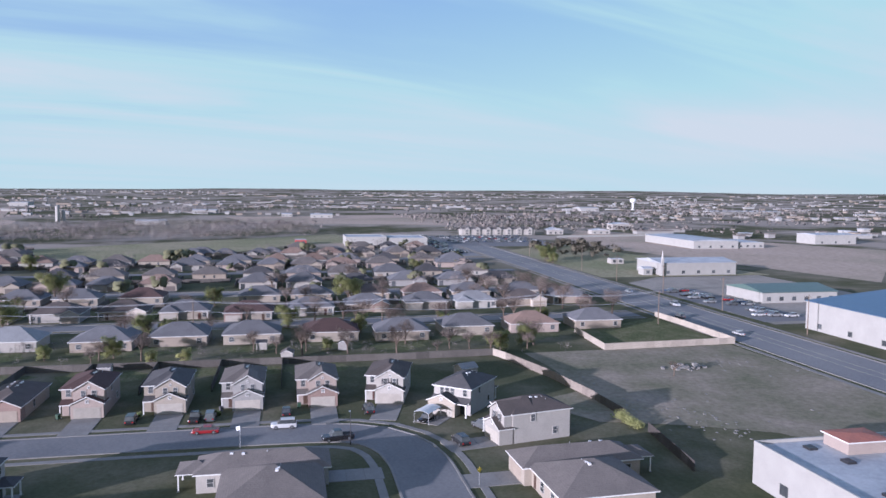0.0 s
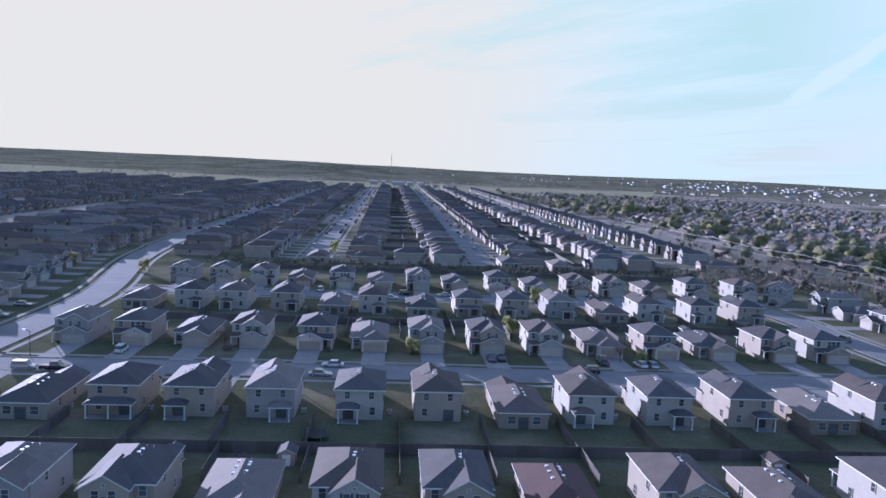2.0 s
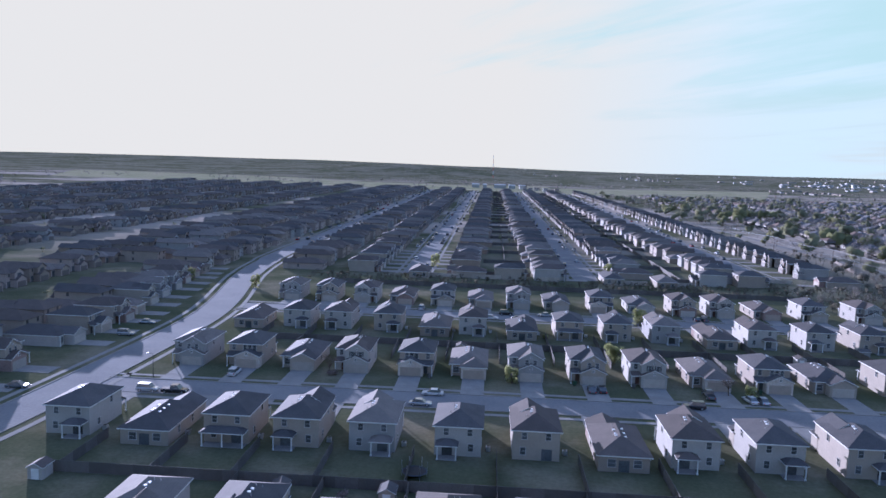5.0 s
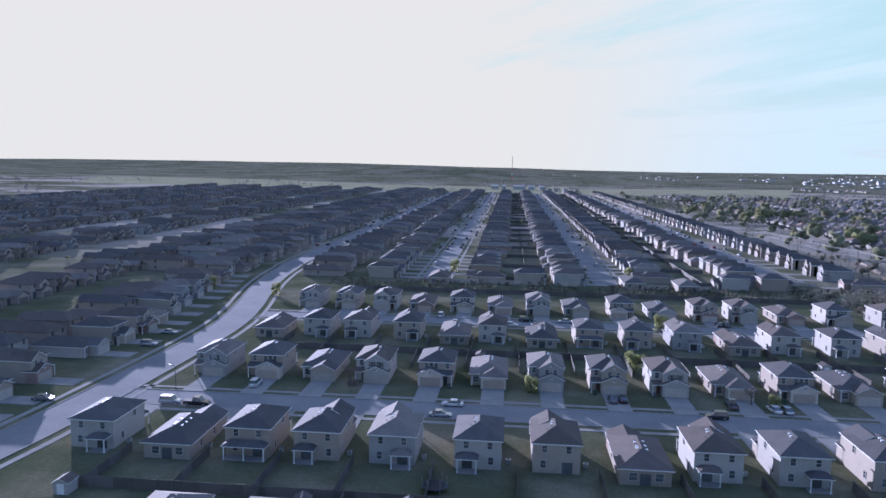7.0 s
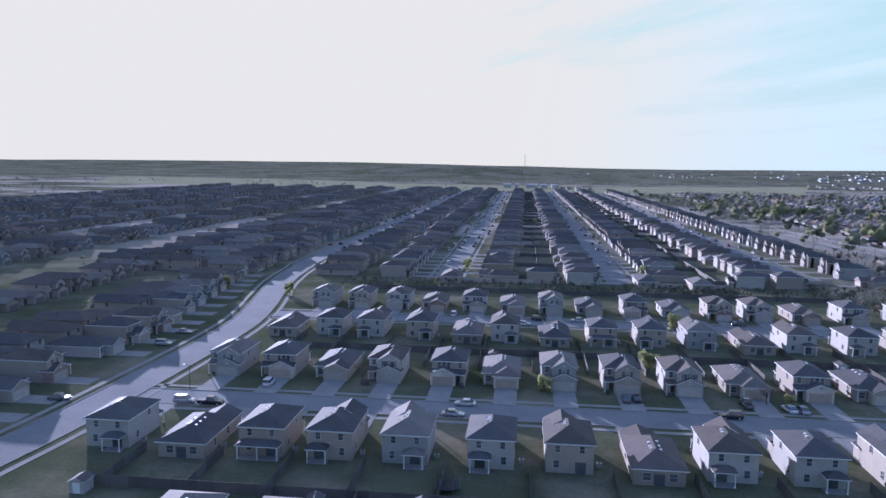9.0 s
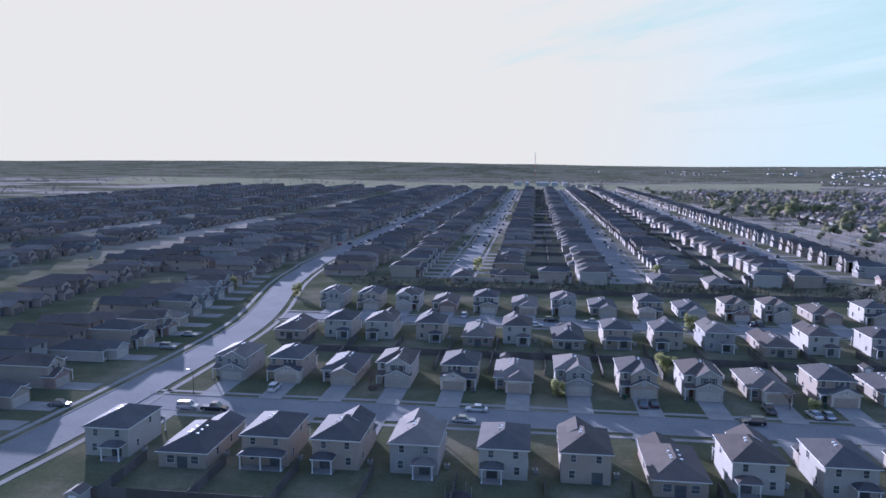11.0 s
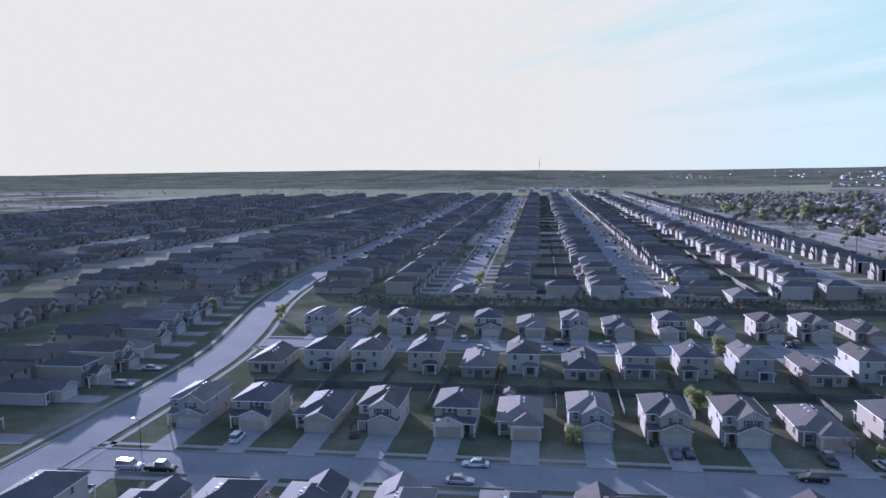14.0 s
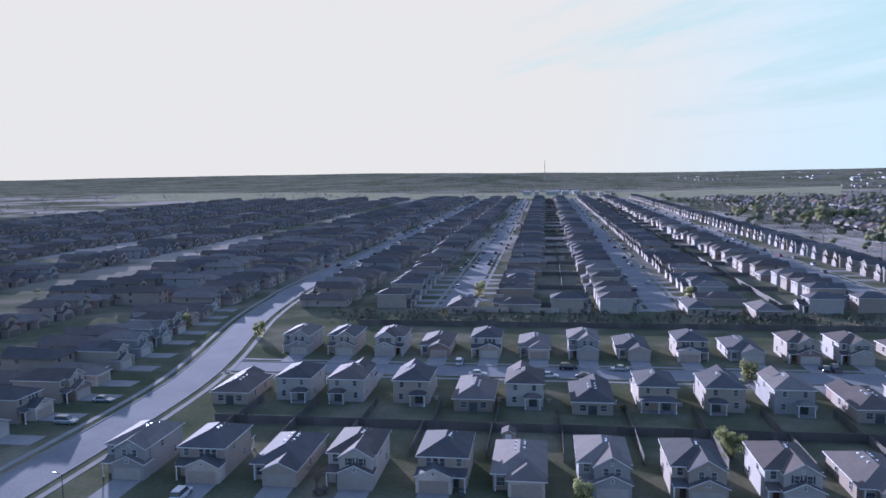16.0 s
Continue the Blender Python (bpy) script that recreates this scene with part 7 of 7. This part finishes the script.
sign(105.5, -15.6, surface("sign_yellow", [(0.55, 0.42, 0.03)], 0.5, 1, 3, 0.05), 0.95, 0.95, 2.4, "yellow diamond warning sign on a post")
sign(127.6, 86.6, WHITE_TRIM, 0.7, 0.5, 2.6, "small pale street sign on a post")


def flag_pole(x, y):
    p = empty("flag_pole", "slim pole with a small pale flag", "flag pole")
    bm = bmesh.new()
    cylinder(bm, 0, 0, 0, 3.9, 0.05, 0.03, 8)
    part("pole", bm, GALV, p)
    bm = bmesh.new()
    rows = [[(0.05 + 0.9 * i / 6, 0.09 * math.sin(i * 1.3), z - 0.05 * i) for z in (3.8, 3.1)] for i in range(7)]
    for a, b in zip(rows, rows[1:]):
        quad(bm, [a[0], b[0], b[1], a[1]])
    part("flag", bm, surface("flag_cloth", [(0.55, 0.60, 0.70), (0.65, 0.65, 0.66)], 0.8, 2, 5, 0.1), p)
    p.matrix_basis = pose(x, y, 0, 0, 0, 40)


flag_pole(128.4, 20.6)
# Rubble on the vacant lot.
rng = random.Random(12)
bm = bmesh.new()
for _ in range(70):
    x_, y_ = 168.5 + rng.gauss(0, 1.3), -86 + rng.gauss(0, 3.0)
    s_ = rng.uniform(0.15, 0.7)
    box(bm, x_ - s_, x_ + s_ * 0.7, y_ - s_ * 0.6, y_ + s_, -0.05, s_ * rng.uniform(0.4, 1.0))
tagged(new("rubble_pile", to_mesh("rubble_pile", bm, CONCRETE)), "heap of pale rubble on the vacant lot", "rubble", "", "stuff")
bm = bmesh.new()
for k in range(130):
    cx_, cy_, d_ = ((139, -61, 5.0), (130, -66, 3.5), (122, -70, 3.0), (172, -100, 4.0), (140, -85, 22.0))[k % 5]
    x_, y_, s_ = min(max(cx_ + rng.gauss(0, d_), 104), 186), min(max(cy_ + rng.gauss(0, d_), -112), -56), rng.uniform(0.08, 0.34)
    box(bm, x_ - s_, x_ + s_, y_ - s_ * 0.7, y_ + s_ * 0.7, -0.02, s_ * 0.35)
tagged(new("litter", to_mesh("litter", bm, CONCRETE)), "scattered pale scraps on the vacant lot", "litter", "", "stuff")


# ---- things in the yards ----
def trampoline(x, y):
    t = empty("trampoline", "round black trampoline with a safety net in a yard", "trampoline", "trampolines")
    n, r = 18, 2.0
    bm = bmesh.new()
    c = bm.verts.new((0, 0, 0.85))
    ring = [bm.verts.new((r * math.cos(math.tau * i / n), r * math.sin(math.tau * i / n), 0.9)) for i in range(n)]
    for i in range(n):
        bm.faces.new((c, ring[i], ring[(i + 1) % n]))
    part("mat", bm, RUBBER, t)
    bm = bmesh.new()
    loft_pts = [(r * math.cos(math.tau * i / n), r * math.sin(math.tau * i / n), 0.9) for i in range(n + 1)]
    loft(bm, [[(p[0] * (1 + a * 0.05), p[1] * (1 + a * 0.05), p[2] + 0.06 * b) for a, b in ((1, 0), (0, 1), (-1, 0), (0, -1))] for p in loft_pts])
    part("rim", bm, surface("pad_blue", [(0.04, 0.05, 0.08)], 0.7, 2, 5, 0.1), t)
    for i in range(6):
        a = math.tau * i / 6
        bm = bmesh.new()
        cylinder(bm, r * 1.03 * math.cos(a), r * 1.03 * math.sin(a), 0, 2.6, 0.03, 0.03, 6)
        part("leg", bm, GALV, t)
    t.matrix_basis = pose(x, y, 0)


for x_, y_ in ((-8, 127), (46, 206)):
    trampoline(x_, y_)


def bin_(x, y, turn, colour):
    b = empty("wheelie_bin", "wheeled plastic rubbish bin beside a driveway", "bin", "rubbish bins")
    bm = bmesh.new()
    loft(bm, [[(-0.26, -0.3, 0.08), (0.26, -0.3, 0.08), (0.26, 0.3, 0.08), (-0.26, 0.3, 0.08)], [(-0.31, -0.37, 1.0), (0.31, -0.37, 1.0), (0.31, 0.37, 1.0), (-0.31, 0.37, 1.0)]])
    part("body", bm, colour, b)
    bm = bmesh.new()
    box(bm, -0.33, 0.33, -0.4, 0.4, 1.0, 1.07)
    part("lid", bm, colour, b)
    for sx in (-0.28, 0.28):
        bm = bmesh.new()
        tube(bm, (sx - 0.03, 0.3, 0.12), (sx + 0.03, 0.3, 0.12), 0.12, 0.12, 8)
        part("wheel", bm, RUBBER, b)
    b.matrix_basis = pose(x, y, 0, 0, 0, turn)


BIN_MATS = (surface("bin_green", [(0.03, 0.06, 0.035)], 0.6, 2, 5, 0.1), surface("bin_grey", [(0.08, 0.08, 0.085)], 0.6, 2, 5, 0.1))
for i_, (x_, y_) in enumerate(((150.2, 10.5), (150.2, 25.6), (150.4, 55.5), (150.2, 84.6), (23.6, 182.2), (37.2, 182.4), (65.8, 182.2), (-10.3, 182.2), (9.0, 182.6), (94.2, 182.0), (149.8, 102.8), (75.8, 94.6))):
    bin_(x_, y_, 30 * i_, BIN_MATS[i_ % 2])


def air_conditioner(x, y):
    a = empty("air_conditioner", "grey air conditioner unit on the ground beside a wall", "air conditioner", "air conditioners")
    bm = bmesh.new()
    box(bm, -0.4, 0.4, -0.4, 0.4, 0.05, 0.85)
    part("case", bm, GALV, a)
    bm = bmesh.new()
    cylinder(bm, 0, 0, 0.85, 0.9, 0.34, 0.30, 12)
    part("fan_guard", bm, DARK_METAL, a)
    a.matrix_basis = pose(x, y, 0)


for x_, k_, i_, s_ in ROW_A + ROW_C[3:12]:
    air_conditioner(x_ + 5.3, 139.5 if (x_, k_, i_, s_) in ROW_A else 232.5)
